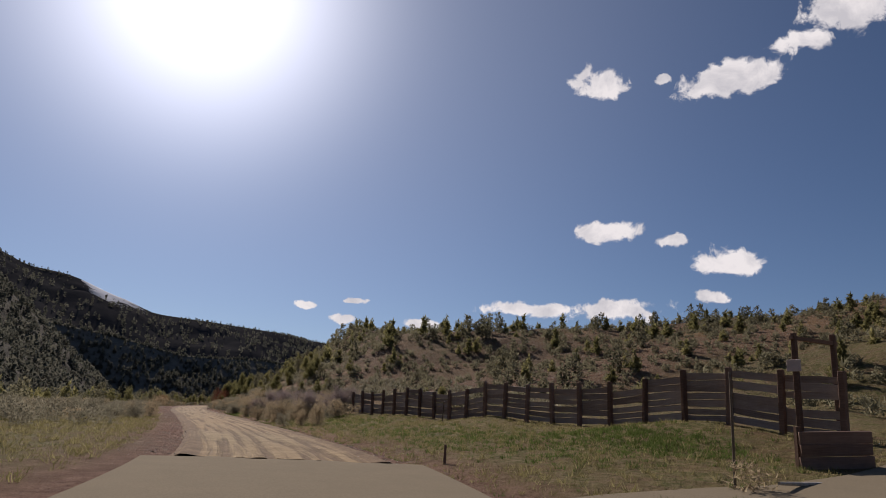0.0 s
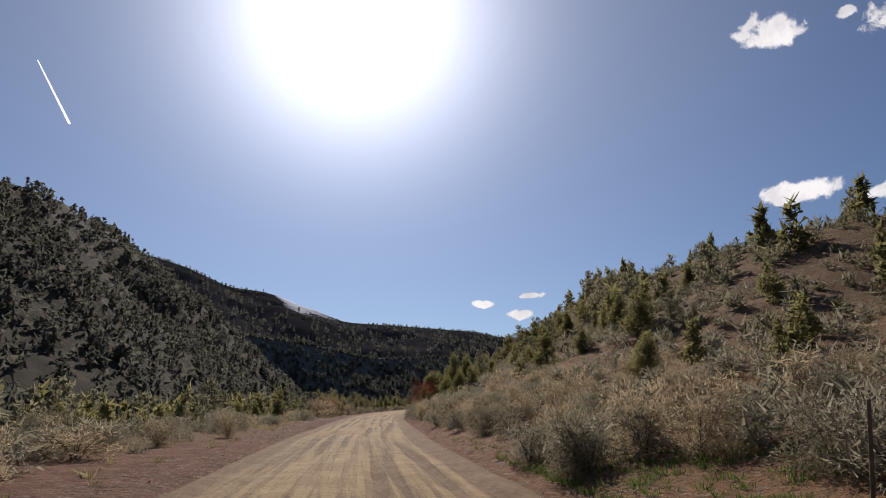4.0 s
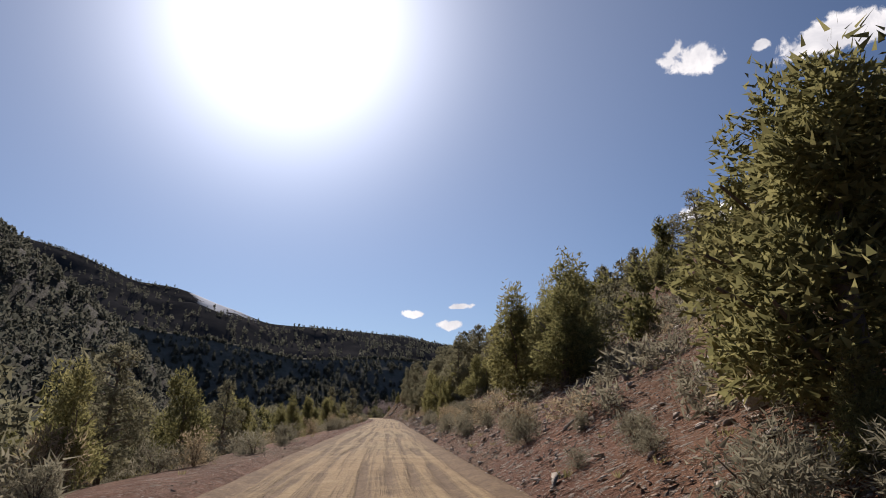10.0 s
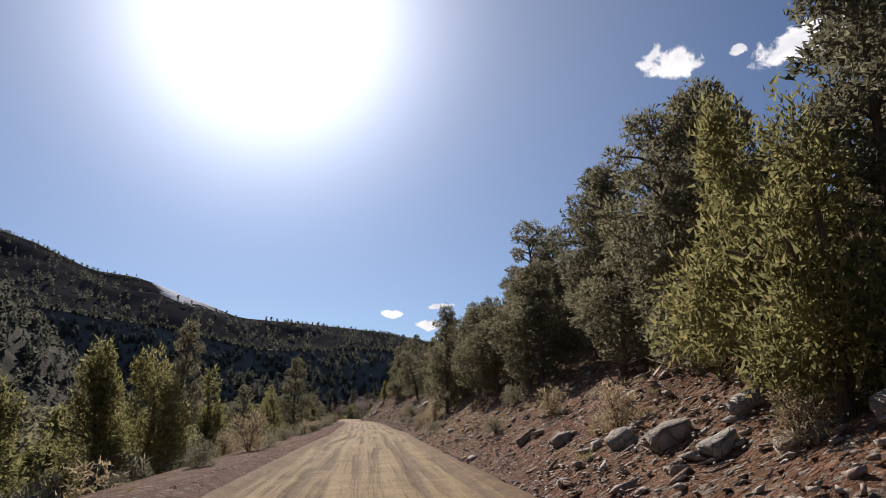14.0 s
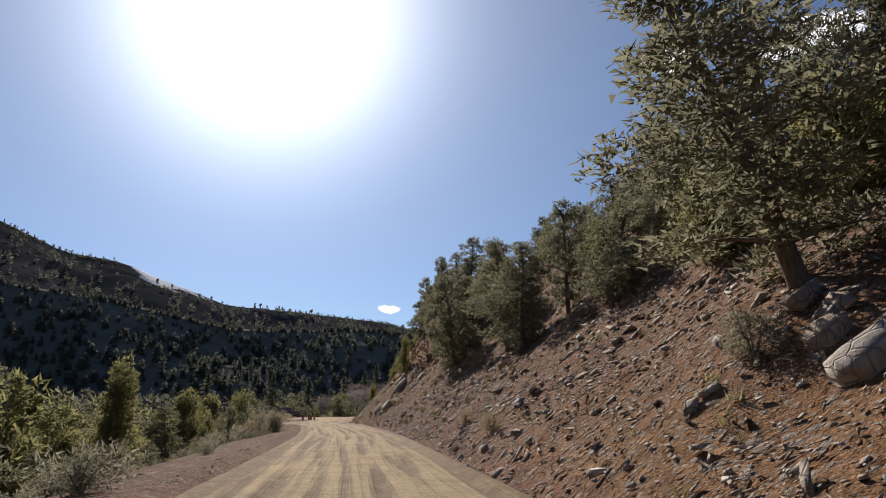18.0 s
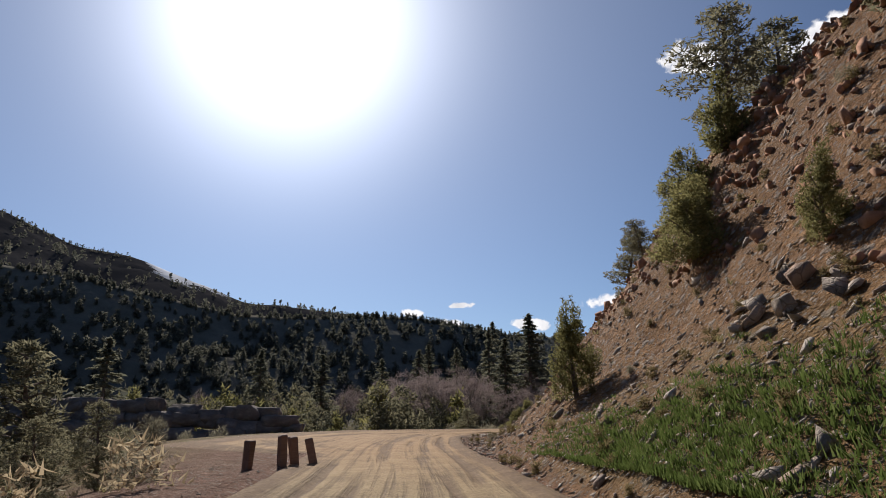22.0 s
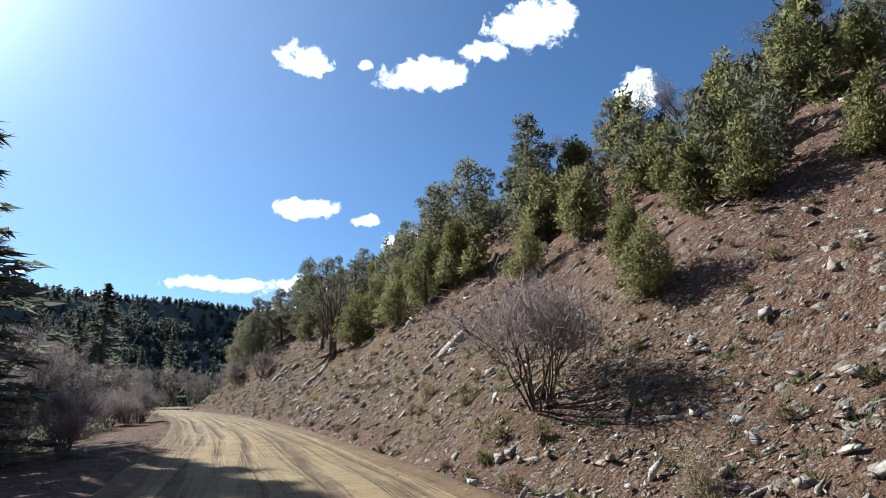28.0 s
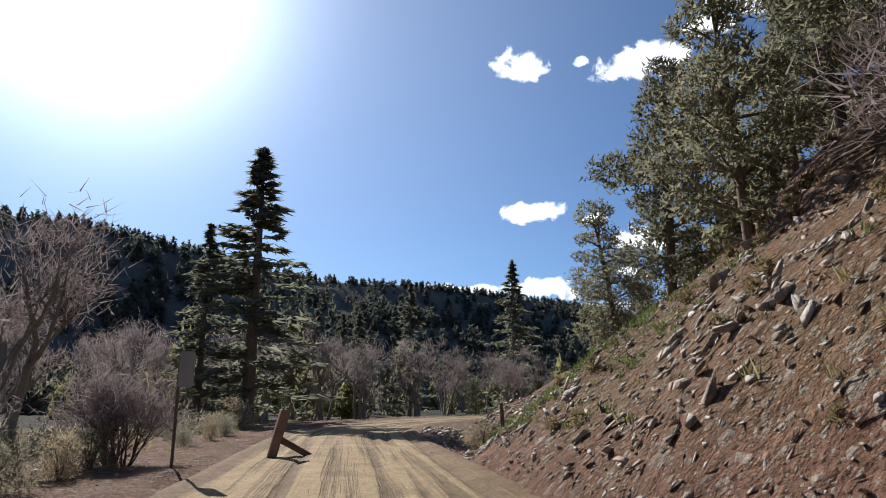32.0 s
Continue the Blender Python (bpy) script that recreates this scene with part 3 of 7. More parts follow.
def mountain(name, crest, foot, label, snow=None, rough=18.0, seed=0, rows=46, soil="mountain"):
    """A range: from its crest line down to its foot line and a back slope. snow: stretch of the crest with snow."""
    cr = spline([c[:2] for c in crest], 24)
    cz = np.array([c[2] for c in crest], float)
    u = np.linspace(0, 1, len(cr))
    un = np.linspace(0, 1, len(crest))
    arc = np.r_[0, np.cumsum(np.hypot(*np.diff(np.array(crest)[:, :2], axis=0).T))]
    arc /= arc[-1]
    crz = np.interp(u, arc, cz)
    fxy = np.array(foot, float)
    fu = np.linspace(0, 1, len(fxy))
    fx, fy = np.interp(u, fu, fxy[:, 0]), np.interp(u, fu, fxy[:, 1])
    v = np.r_[np.linspace(-0.35, -0.02, 5), np.linspace(0, 1, rows)]
    V, U = np.meshgrid(v, u, indexing="ij")
    X = cr[None, :, 0] + (fx - cr[:, 0])[None] * V
    Y = cr[None, :, 1] + (fy - cr[:, 1])[None] * V
    fall = np.where(V < 0, 1 + V * 1.5, (1 - V) ** 1.15)
    Z = crz[None] * fall - 12 * (V > 0.98)
    k = np.clip(np.abs(V) * 6, 0.12, 1) * np.clip((1 - V) * 4, 0, 1)
    Z = Z + k * rough * (fbm(X, Y, rough * 9, 5, seed) + 0.6 * (1 - 2 * np.abs(vnoise(X, Y, rough * 6, seed + 5))))
    ob = mesh_object(name, np.c_[X.ravel(), Y.ravel(), Z.ravel()], sheet_faces(len(u), len(v)), [soil], smooth=True)
    sn = np.zeros_like(V)
    if snow is not None:
        sn = fade(snow[0], snow[0] + 0.02, U) * fade(snow[1], snow[1] - 0.06, U) * fade(snow[2], 0.0, V) * (V > -0.3)
    attribute(ob, "snow", (sn * (0.82 if name == "mountain_mesa" else 1.0)).ravel())
    tagged(ob, label, "mountain", kind="structure")
    return X, Y, Z, V


make_ground()
make_road()


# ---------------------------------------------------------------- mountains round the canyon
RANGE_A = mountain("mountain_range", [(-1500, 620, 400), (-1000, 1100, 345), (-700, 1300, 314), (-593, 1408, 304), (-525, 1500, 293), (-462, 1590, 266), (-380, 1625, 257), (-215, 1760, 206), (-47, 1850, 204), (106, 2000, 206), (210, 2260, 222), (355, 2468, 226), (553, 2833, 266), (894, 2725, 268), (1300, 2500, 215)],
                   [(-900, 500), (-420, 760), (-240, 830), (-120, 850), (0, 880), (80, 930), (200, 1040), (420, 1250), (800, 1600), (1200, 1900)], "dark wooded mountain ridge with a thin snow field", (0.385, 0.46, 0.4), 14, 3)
RANGE_B = mountain("mountain_spur", [(-330, 820, 96), (-230, 830, 82), (-130, 845, 68), (-80, 848, 57), (-58, 852, 53), (-20, 857, 54), (17, 858, 56), (36, 860, 55), (63, 872, 52), (108, 906, 50), (160, 910, 52), (250, 950, 55), (400, 1030, 60), (560, 1150, 60)],
                   [(-300, 740), (-210, 735), (-130, 735), (-60, 745), (0, 760), (60, 778), (110, 802), (170, 815), (260, 860), (400, 920), (560, 1040)], "wooded valley side covered with conifers and brush", None, 4, 7, 40, "spur_soil")
mountain("mountain_mesa", [(1100, 4050, 350), (1400, 3900, 425), (1616, 3765, 462), (1857, 3507, 465), (1977, 3458, 480), (2197, 3266, 480), (2500, 3000, 400)],
                   [(700, 2900), (900, 2800), (1000, 2700), (1150, 2600), (1300, 2500), (1500, 2400), (1700, 2200)], "distant snow-dusted mesa", (0.02, 0.95, 0.75), 30, 13)


# ---------------------------------------------------------------- plant materials
def foliage(name, dark, mid, light, through=0.35):
    n = material(name)
    one = n.add("ShaderNodeObjectInfo").outputs["Random"]
    isle = n.add("ShaderNodeNewGeometry").outputs["Random Per Island"]
    f = n.math("ADD", n.math("MULTIPLY", isle, 0.65), n.math("MULTIPLY", one, 0.35))
    color = n.ramp(f, [(0.1, dark), (0.5, mid), (0.95, light)])
    d = n.add("ShaderNodeBsdfDiffuse", Color=color, Roughness=0.8)
    t = n.add("ShaderNodeBsdfTranslucent", Color=color)
    n.add("ShaderNodeOutputMaterial", Surface=n.add("ShaderNodeMixShader", i0=through, i1=d.outputs[0], i2=t.outputs[0]))


def bark(name, a, b):
    n = material(name)
    co = n.add("ShaderNodeTexCoord").outputs["Object"]
    v = n.add("ShaderNodeMapping", Vector=co, Scale=(6, 6, 1.2)).outputs[0]
    f = n.noise(3.0, 5, 0.65, v)
    finish(n, n.ramp(f, [(0.3, a), (0.7, b)]), 0.95, f, 0.6, 0.03, spec=0.1)


foliage("juniper_leaf", (0.13, 0.128, 0.055), (0.235, 0.22, 0.095), (0.34, 0.305, 0.135), 0.58)
foliage("pinyon_leaf", (0.115, 0.112, 0.074), (0.2, 0.188, 0.122), (0.29, 0.268, 0.172), 0.55)
foliage("spruce_leaf", (0.11, 0.115, 0.085), (0.18, 0.18, 0.13), (0.25, 0.245, 0.17), 0.6)
foliage("sage_leaf", (0.145, 0.135, 0.095), (0.25, 0.23, 0.165), (0.36, 0.33, 0.24), 0.5)
foliage("brush_leaf", (0.21, 0.165, 0.105), (0.37, 0.295, 0.19), (0.54, 0.44, 0.29), 0.5)
foliage("twig_haze", (0.2, 0.155, 0.145), (0.31, 0.25, 0.235), (0.42, 0.345, 0.325), 0.35)
foliage("red_leaf", (0.10, 0.045, 0.03), (0.19, 0.07, 0.042), (0.29, 0.11, 0.06), 0.5)
foliage("brown_leaf", (0.16, 0.10, 0.06), (0.28, 0.18, 0.105), (0.40, 0.27, 0.16), 0.5)
foliage("bunch_leaf", (0.13, 0.105, 0.05), (0.23, 0.18, 0.09), (0.34, 0.27, 0.14), 0.5)
foliage("grass_blade", (0.16, 0.145, 0.06), (0.30, 0.26, 0.12), (0.5, 0.43, 0.24), 0.5)
foliage("green_blade", (0.065, 0.095, 0.022), (0.12, 0.165, 0.045), (0.20, 0.235, 0.085), 0.45)
foliage("forest", (0.085, 0.09, 0.075), (0.115, 0.118, 0.095), (0.15, 0.145, 0.115), 0.5)
bark("bark", (0.10, 0.075, 0.06), (0.23, 0.18, 0.145))
bark("dead_wood", (0.085, 0.06, 0.048), (0.22, 0.165, 0.13))
bark("pale_bark", (0.16, 0.14, 0.115), (0.30, 0.265, 0.22))


# ---------------------------------------------------------------- plant shapes: arrays of vertices and triangles
def tri_leaves(centre, out, length, width, rng, spread=0.8):
    """One tapered leaf clump at each centre, pointing outwards."""
    n = len(centre)
    way = out + rng.normal(0, spread, (n, 3))
    way /= np.linalg.norm(way, axis=1)[:, None] + 1e-9
    side = np.cross(way, rng.normal(0, 1, (n, 3)))
    side /= np.linalg.norm(side, axis=1)[:, None] + 1e-9
    L = (length * rng.uniform(0.6, 1.4, n))[:, None]
    W = (width * rng.uniform(0.6, 1.4, n))[:, None]
    root = centre - way * L * 0.4
    v = np.stack([root + side * W * 0.5, centre + way * L * 0.6, root - side * W * 0.5], 1).reshape(-1, 3)
    return v, np.arange(n * 3).reshape(-1, 3)


def tube(path, radii, sides=5):
    path, radii = np.asarray(path, float), np.asarray(radii, float)
    t = np.gradient(path, axis=0)
    t /= np.linalg.norm(t, axis=1)[:, None] + 1e-9
    ref = np.where(np.abs(t[:, 2:3]) > 0.9, [[1.0, 0, 0]], [[0, 0, 1.0]])
    a = np.cross(t, ref)
    a /= np.linalg.norm(a, axis=1)[:, None] + 1e-9
    b = np.cross(t, a)
    ang = np.arange(sides) * 2 * np.pi / sides
    ring = a[:, None] * np.cos(ang)[None, :, None] + b[:, None] * np.sin(ang)[None, :, None]
    v = (path[:, None] + ring * radii[:, None, None]).reshape(-1, 3)
    f = []
    for i in range(len(path) - 1):
        for j in range(sides):
            p, q = i * sides + j, i * sides + (j + 1) % sides
            f += [(p, q, q + sides), (p, q + sides, p + sides)]
    return v, np.array(f)


def join(parts):
    vs, fs, k = [], [], 0
    for v, f in parts:
        vs.append(v)
        fs.append(np.asarray(f) + k)
        k += len(v)
    return np.concatenate(vs), np.concatenate(fs)


def limb(rng, start, way, length, r0, depth, out, tips, bend=0.35, forks=(2, 3), sides=5, lift=0.25):
    """A branch that bends, tapers and forks; its tubes go into out, its ends into tips."""
    k = 5 if depth > 1 else 4
    p = [np.array(start, float)]
    w = np.array(way, float)
    for _ in range(k - 1):
        w = w + rng.normal(0, bend * 0.5, 3) + [0, 0, lift * 0.3]
        w /= np.linalg.norm(w)
        p.append(p[-1] + w * length / (k - 1))
    p = np.array(p)
    out.append(tube(p, np.linspace(r0, r0 * 0.55, k), sides))
    if depth == 0:
        tips.append((p[-1], w))
        tips.append((p[2], w))
        return
    for _ in range(rng.integers(forks[0], forks[1] + 1)):
        j = rng.integers(2, k)
        v = w + rng.normal(0, 0.65, 3)
        v[2] += lift
        limb(rng, p[j], v / np.linalg.norm(v), length * rng.uniform(0.5, 0.8), r0 * 0.5, depth - 1, out, tips, bend, forks, max(3, sides - 1), lift)


def lobes_crown(rng, lobes, n, length, width, spread=0.8):
    """Leaf clumps spread over rounded lobes (x, y, z, rx, ry, rz)."""
    lob = np.array(lobes, float)
    vol = (lob[:, 3] * lob[:, 4] * lob[:, 5]) ** 0.67
    pick = rng.choice(len(lob), n, p=vol / vol.sum())
    u = rng.normal(0, 1, (n, 3))
    u /= np.linalg.norm(u, axis=1)[:, None]
    r = rng.uniform(0.35, 1.0, n)[:, None] ** 0.5
    r = r * (1 + 0.18 * np.sin(u[:, :1] * 7 + pick[:, None]) + 0.12 * np.sin(u[:, 2:] * 11 + 2 * pick[:, None]))
    c = lob[pick, :3] + u * r * lob[pick, 3:]
    return tri_leaves(c, u + [0, 0, 0.35], length, width, rng, spread)


def juniper(seed, h=5.0, w=3.8, n=8600, leaf=0.094):
    rng = np.random.default_rng(seed)
    lobes = []
    for k in range(18):
        z = rng.uniform(0.1, 0.88)
        wide = w / 2 * (1.05 - 0.75 * z ** 1.6)
        a = rng.uniform(0, 6.28)
        r = wide * rng.uniform(0.15, 0.62)
        q = wide * rng.uniform(0.26, 0.48)
        lobes.append((r * math.cos(a), r * math.sin(a), z * h, q, q, h * rng.uniform(0.09, 0.17)))
    lobes.append((rng.normal(0, 0.1), rng.normal(0, 0.1), h * 0.82, w * 0.16, w * 0.16, h * 0.2))
    lobes.append((0, 0, h * 0.3, w * 0.38, w * 0.38, h * 0.25))
    crown = lobes_crown(rng, lobes, n, leaf * 1.8, leaf * 0.7, 0.7)
    wood, tips = [], []
    wood.append(tube([(0, 0, -0.3), (0.05, 0.02, h * 0.2), (0.1, -0.05, h * 0.45), (0, 0, h * 0.75)], [0.14 * w / 3, 0.12 * w / 3, 0.08, 0.03], 6))
    for k in range(5):
        a = rng.uniform(0, 6.28)
        limb(rng, (0.03, 0, h * rng.uniform(0.1, 0.45)), (math.cos(a), math.sin(a), 0.6), w * 0.42, 0.045, 0, wood, tips, sides=4)
    return {"trunk": (*wood[0], "bark"), "branchwork": (*join(wood[1:]), "bark"), "crown": (*crown, "juniper_leaf")}


def pinyon(seed, h=8.0, w=5.2, n=9600, leaf=0.125, bare=0.07):
    """A round-headed pine with visible limbs and gaps in the crown."""
    rng = np.random.default_rng(seed)
    wood, tips = [], []
    lean = rng.normal(0, 0.06, 2)
    stem = np.array([(0, 0, -0.4), (lean[0] * h * 0.2, lean[1] * h * 0.2, h * 0.22), (lean[0] * h * 0.5, lean[1] * h * 0.4, h * 0.5), (lean[0] * h, lean[1] * h, h * 0.9)])
    wood.append(tube(stem, [0.17, 0.14, 0.10, 0.03], 8))
    lobes = []
    for k in range(32):
        z = bare + (0.94 - bare) * (k + rng.uniform(0, 1)) / 32
        a = k * 2.4 + rng.uniform(-0.5, 0.5)
        reach = w / 2 * (1.0 - 0.62 * abs(z - 0.42) / 0.5) * rng.uniform(0.65, 1.1)
        base = np.array([lean[0] * z * h * 0.9, lean[1] * z * h * 0.9, z * h - 0.3])
        out = reach * (0.36 if k % 3 == 1 else 0.72)
        end = base + np.array([math.cos(a) * out, math.sin(a) * out, 0.35])
        wood.append(tube([base, (base + end) / 2 + [0, 0, 0.08], end], [0.06, 0.04, 0.018], 4))
        q = reach * rng.uniform(0.28, 0.46)
        lobes.append((*end, q, q, q * rng.uniform(0.55, 0.8)))
    lobes.append((lean[0] * h, lean[1] * h, h * 0.9, w * 0.15, w * 0.15, h * 0.1))
    crown = lobes_crown(rng, lobes, n, leaf * 1.5, leaf * 0.6, 0.9)
    return {"trunk": (*wood[0], "bark"), "branchwork": (*join(wood[1:]), "bark"), "crown": (*crown, "pinyon_leaf")}


def spruce(seed, h=22.0, w=7.0, n=4000):
    rng = np.random.default_rng(seed)
    wood = [tube([(0, 0, -1), (0, 0, h * 0.4), (0.05, 0, h * 0.8), (0, 0, h)], [0.3, 0.22, 0.1, 0.02], 8)]
    c, o = [], []
    per = 24
    for k in range(n // per):
        z = 0.07 + 0.92 * (k + rng.uniform(0, 1)) / (n // per)
        reach = w / 2 * (1.0 - z) ** 0.78 * rng.uniform(0.4, 1.4) * (0.35 + 0.65 * min(1, (1 - z) * 7)) + 0.1
        a = rng.uniform(0, 6.28)
        droop = rng.uniform(0.15, 0.4)
        r = np.sqrt(rng.uniform(0.02, 1, per)) * reach
        side = rng.normal(0, 0.16, per) * (reach - r * 0.6)
        x = r * math.cos(a) - side * math.sin(a)
        y = r * math.sin(a) + side * math.cos(a)
        c.append(np.c_[x, y, z * h - droop * r + 0.10 * r * r / reach + rng.normal(0, 0.09, per)])
        o.append(np.tile([math.cos(a), math.sin(a), -0.25], (per, 1)))
        if k % 2 == 0:
            wood.append(tube([(0, 0, z * h), (reach * 0.8 * math.cos(a), reach * 0.8 * math.sin(a), z * h - droop * reach * 0.75)], [0.05, 0.012], 3))
    crown = tri_leaves(np.concatenate(c), np.concatenate(o), 0.62, 0.22, rng, 0.45)
    return {"trunk": (*wood[0], "bark"), "branchwork": (*join(wood[1:]), "bark"), "crown": (*crown, "spruce_leaf")}


def shrub(seed, h=0.9, w=1.3, n=1500, leaf=0.056, mat="sage_leaf", upright=0.6):
    """A low rounded bush: stems from one root and a loose head of small leaves."""
    rng = np.random.default_rng(seed)
    wood, lobes = [], []
    for k in range(9):
        a = rng.uniform(0, 6.28)
        r = w / 2 * rng.uniform(0.15, 0.75)
        e = np.array([math.cos(a) * r, math.sin(a) * r, h * rng.uniform(0.5, 0.85)])
        wood.append(tube([(0, 0, -0.1), e * [0.4, 0.4, 0.5], e], [0.018, 0.013, 0.006], 3))
        q = w * rng.uniform(0.15, 0.26)
        lobes.append((*e, q, q, h * rng.uniform(0.2, 0.34)))
        lobes.append((e[0] * 1.1, e[1] * 1.1, h * rng.uniform(0.12, 0.32), q, q, h * 0.24))
    lobes.append((0, 0, h * 0.36, w * 0.38, w * 0.38, h * 0.36))
    crown = lobes_crown(rng, lobes, n, leaf * 2.0, leaf * 0.42, upright)
    crown[0][:, 2] = np.maximum(crown[0][:, 2], -0.05)
    return {"woody_base": (*join(wood), "dead_wood"), "foliage": (*crown, mat)}


def bare_bush(seed, h=2.6, w=2.6, stems=14, depth=2):
    rng = np.random.default_rng(seed)
    wood, tips = [], []
    for k in range(stems):
        a = rng.uniform(0, 6.28)
        lean = rng.uniform(0.1, 0.55)
        limb(rng, (0.15 * math.cos(a), 0.15 * math.sin(a), -0.1), (math.cos(a) * lean, math.sin(a) * lean, 1.0), h * 0.5, 0.03, depth, wood, tips, 0.3, (2, 3), 3, 0.3)
    c = np.array([t[0] for t in tips])
    o = np.array([t[1] for t in tips])
    many = np.repeat(c, 14, 0) + rng.normal(0, 0.18, (len(c) * 14, 3))
    return {"woody_base": (*join(wood), "dead_wood"), "twig_crown": (*tri_leaves(many, np.repeat(o, 14, 0), 0.34, 0.02, rng, 0.6), "twig_haze")}


def cottonwood(seed, h=12.0, depth=4):
    """A leafless broad tree with a fine haze of twigs."""
    rng = np.random.default_rng(seed)
    wood, tips = [], []
    for k in range(3):
        a = k * 2.1 + rng.uniform(-0.5, 0.5)
        limb(rng, (0.2 * math.cos(a), 0.2 * math.sin(a), -0.5), (math.cos(a) * 0.28, math.sin(a) * 0.28, 1.0), h * 0.42, 0.24, depth, wood, tips, 0.3, (2, 3), 5, 0.35)
    c = np.array([t[0] for t in tips])
    o = np.array([t[1] for t in tips])
    k = {4: 12, 3: 26, 2: 40}[depth]
    many = np.repeat(c, k, 0) + rng.normal(0, {4: 0.28, 3: 0.5, 2: 0.8}[depth], (len(c) * k, 3))
    return {"trunk": (*join(wood), "pale_bark"), "twig_crown": (*tri_leaves(many, np.repeat(o, k, 0), 0.75, 0.045, rng, 0.6), "twig_haze")}


def tuft(seed, h=0.35, n=16, mat="grass_blade", w=0.2):
    rng = np.random.default_rng(seed)
    a = rng.uniform(0, 6.28, n)
    r = w * np.sqrt(rng.uniform(0, 1, n))
    c = np.c_[np.cos(a) * r, np.sin(a) * r, np.full(n, h * 0.35)]
    o = np.c_[np.cos(a) * 0.5, np.sin(a) * 0.5, np.ones(n)]
    return {"blades": (*tri_leaves(c, o, h, 0.022, rng, 0.3), mat)}


def far_tree(seed, conifer):
    rng = np.random.default_rng(seed)
    n = 18
    z = rng.uniform(0.0, 1.0, n) ** (1.3 if conifer else 1.0)
    wide = (1 - z) * 0.32 + 0.05 if conifer else 0.42 * np.sqrt(np.clip(1 - (2 * z - 0.9) ** 2, 0.05, 1))
    a = rng.uniform(0, 6.28, n)
    r = wide * rng.uniform(0.3, 1, n)
    c = np.c_[np.cos(a) * r, np.sin(a) * r, z]
    o = np.c_[np.cos(a), np.sin(a), np.full(n, 0.2)]
    return {"crown": (*tri_leaves(c, o, 0.4, 0.3, rng, 0.8), "forest")}


def stone(seed, count=18, flat=0.5):
    """An angular broken block about one metre long: the hull of a few scattered points."""
    rng = np.random.default_rng(seed)
    pts = rng.uniform(-0.5, 0.5, (count, 3))
    pts = pts / np.maximum(1, np.linalg.norm(pts, axis=1) / 0.62)[:, None]
    pts = pts * [1.0, rng.uniform(0.6, 0.9), flat * rng.uniform(0.7, 1.2)]
    bm = bmesh.new()
    for p in pts:
        bm.verts.new(p)
    out = bmesh.ops.convex_hull(bm, input=bm.verts[:])
    bmesh.ops.delete(bm, geom=[g for g in out["geom_interior"] if isinstance(g, bmesh.types.BMVert)], context="VERTS")
    bmesh.ops.triangulate(bm, faces=bm.faces[:])
    bm.verts.index_update()
    v = np.array([q.co for q in bm.verts])
    f = np.array([[q.index for q in g.verts] for g in bm.faces])
    bm.free()
    return {"stone": (v, f, "stone")}


def block(seed):
    """A jointed sandstone block about one metre long: a worn, split box."""
    rng = np.random.default_rng(seed)
    bm = bmesh.new()
    bmesh.ops.create_cube(bm, size=1.0)
    bmesh.ops.subdivide_edges(bm, edges=bm.edges[:], cuts=2, use_grid_fill=True)
    for v in bm.verts:
        corner = (abs(v.co.x) > 0.4) + (abs(v.co.y) > 0.4) + (abs(v.co.z) > 0.4)
        v.co *= 1 - 0.03 * (corner - 1)
        v.co += Vector(rng.uniform(-0.075, 0.075, 3))
    for _ in range(4):
        way = Vector(rng.normal(0, 1, 3)).normalized()
        cut = bmesh.ops.bisect_plane(bm, geom=bm.verts[:] + bm.edges[:] + bm.faces[:], plane_co=way * rng.uniform(0.38, 0.5), plane_no=way, clear_outer=True)
        rim = [e for e in cut["geom_cut"] if isinstance(e, bmesh.types.BMEdge)]
        if rim:
            bmesh.ops.contextual_create(bm, geom=rim)
    bmesh.ops.triangulate(bm, faces=bm.faces[:])
    bm.verts.index_update()
    out = np.array([q.co for q in bm.verts]), np.array([[q.index for q in g.verts] for g in bm.faces])
    bm.free()
    return {"stone": (*out, "grey_stone")}


def stone_material():
    n = material("stone")
    co = n.add("ShaderNodeTexCoord").outputs["Object"]
    one = n.add("ShaderNodeObjectInfo").outputs["Random"]
    isle = n.add("ShaderNodeNewGeometry").outputs["Random Per Island"]
    f = n.noise(2.2, 7, 0.68, co)
    fine = n.noise(12.0, 6, 0.7, co)
    tone = n.ramp(n.math("FRACT", n.math("ADD", one, isle)), [(0.0, (0.42, 0.35, 0.295)), (0.25, (0.55, 0.495, 0.445)), (0.5, (0.46, 0.355, 0.29)), (0.75, (0.64, 0.59, 0.53)), (1.0, (0.43, 0.305, 0.235))])
    color = n.mix(0.75, tone, n.ramp(f, [(0.3, (0.5, 0.48, 0.46)), (0.55, (0.95, 0.93, 0.9)), (0.8, (1.2, 1.18, 1.14))]), "MULTIPLY")
    crack = n.add("ShaderNodeTexVoronoi", props={"feature": "DISTANCE_TO_EDGE"}, Vector=co, Scale=2.6).outputs["Distance"]
    seam = n.ramp(crack, [(0.0, (0.45, 0.42, 0.4)), (0.05, (1, 1, 1))])
    color = n.mix(0.55, color, seam, "MULTIPLY")
    finish(n, color, 0.92, n.math("ADD", n.math("ADD", f, n.math("MULTIPLY", fine, 0.6)), n.math("MULTIPLY", n.math("MINIMUM", crack, 0.06), 6.0)), 0.9, 0.12, spec=0.15)


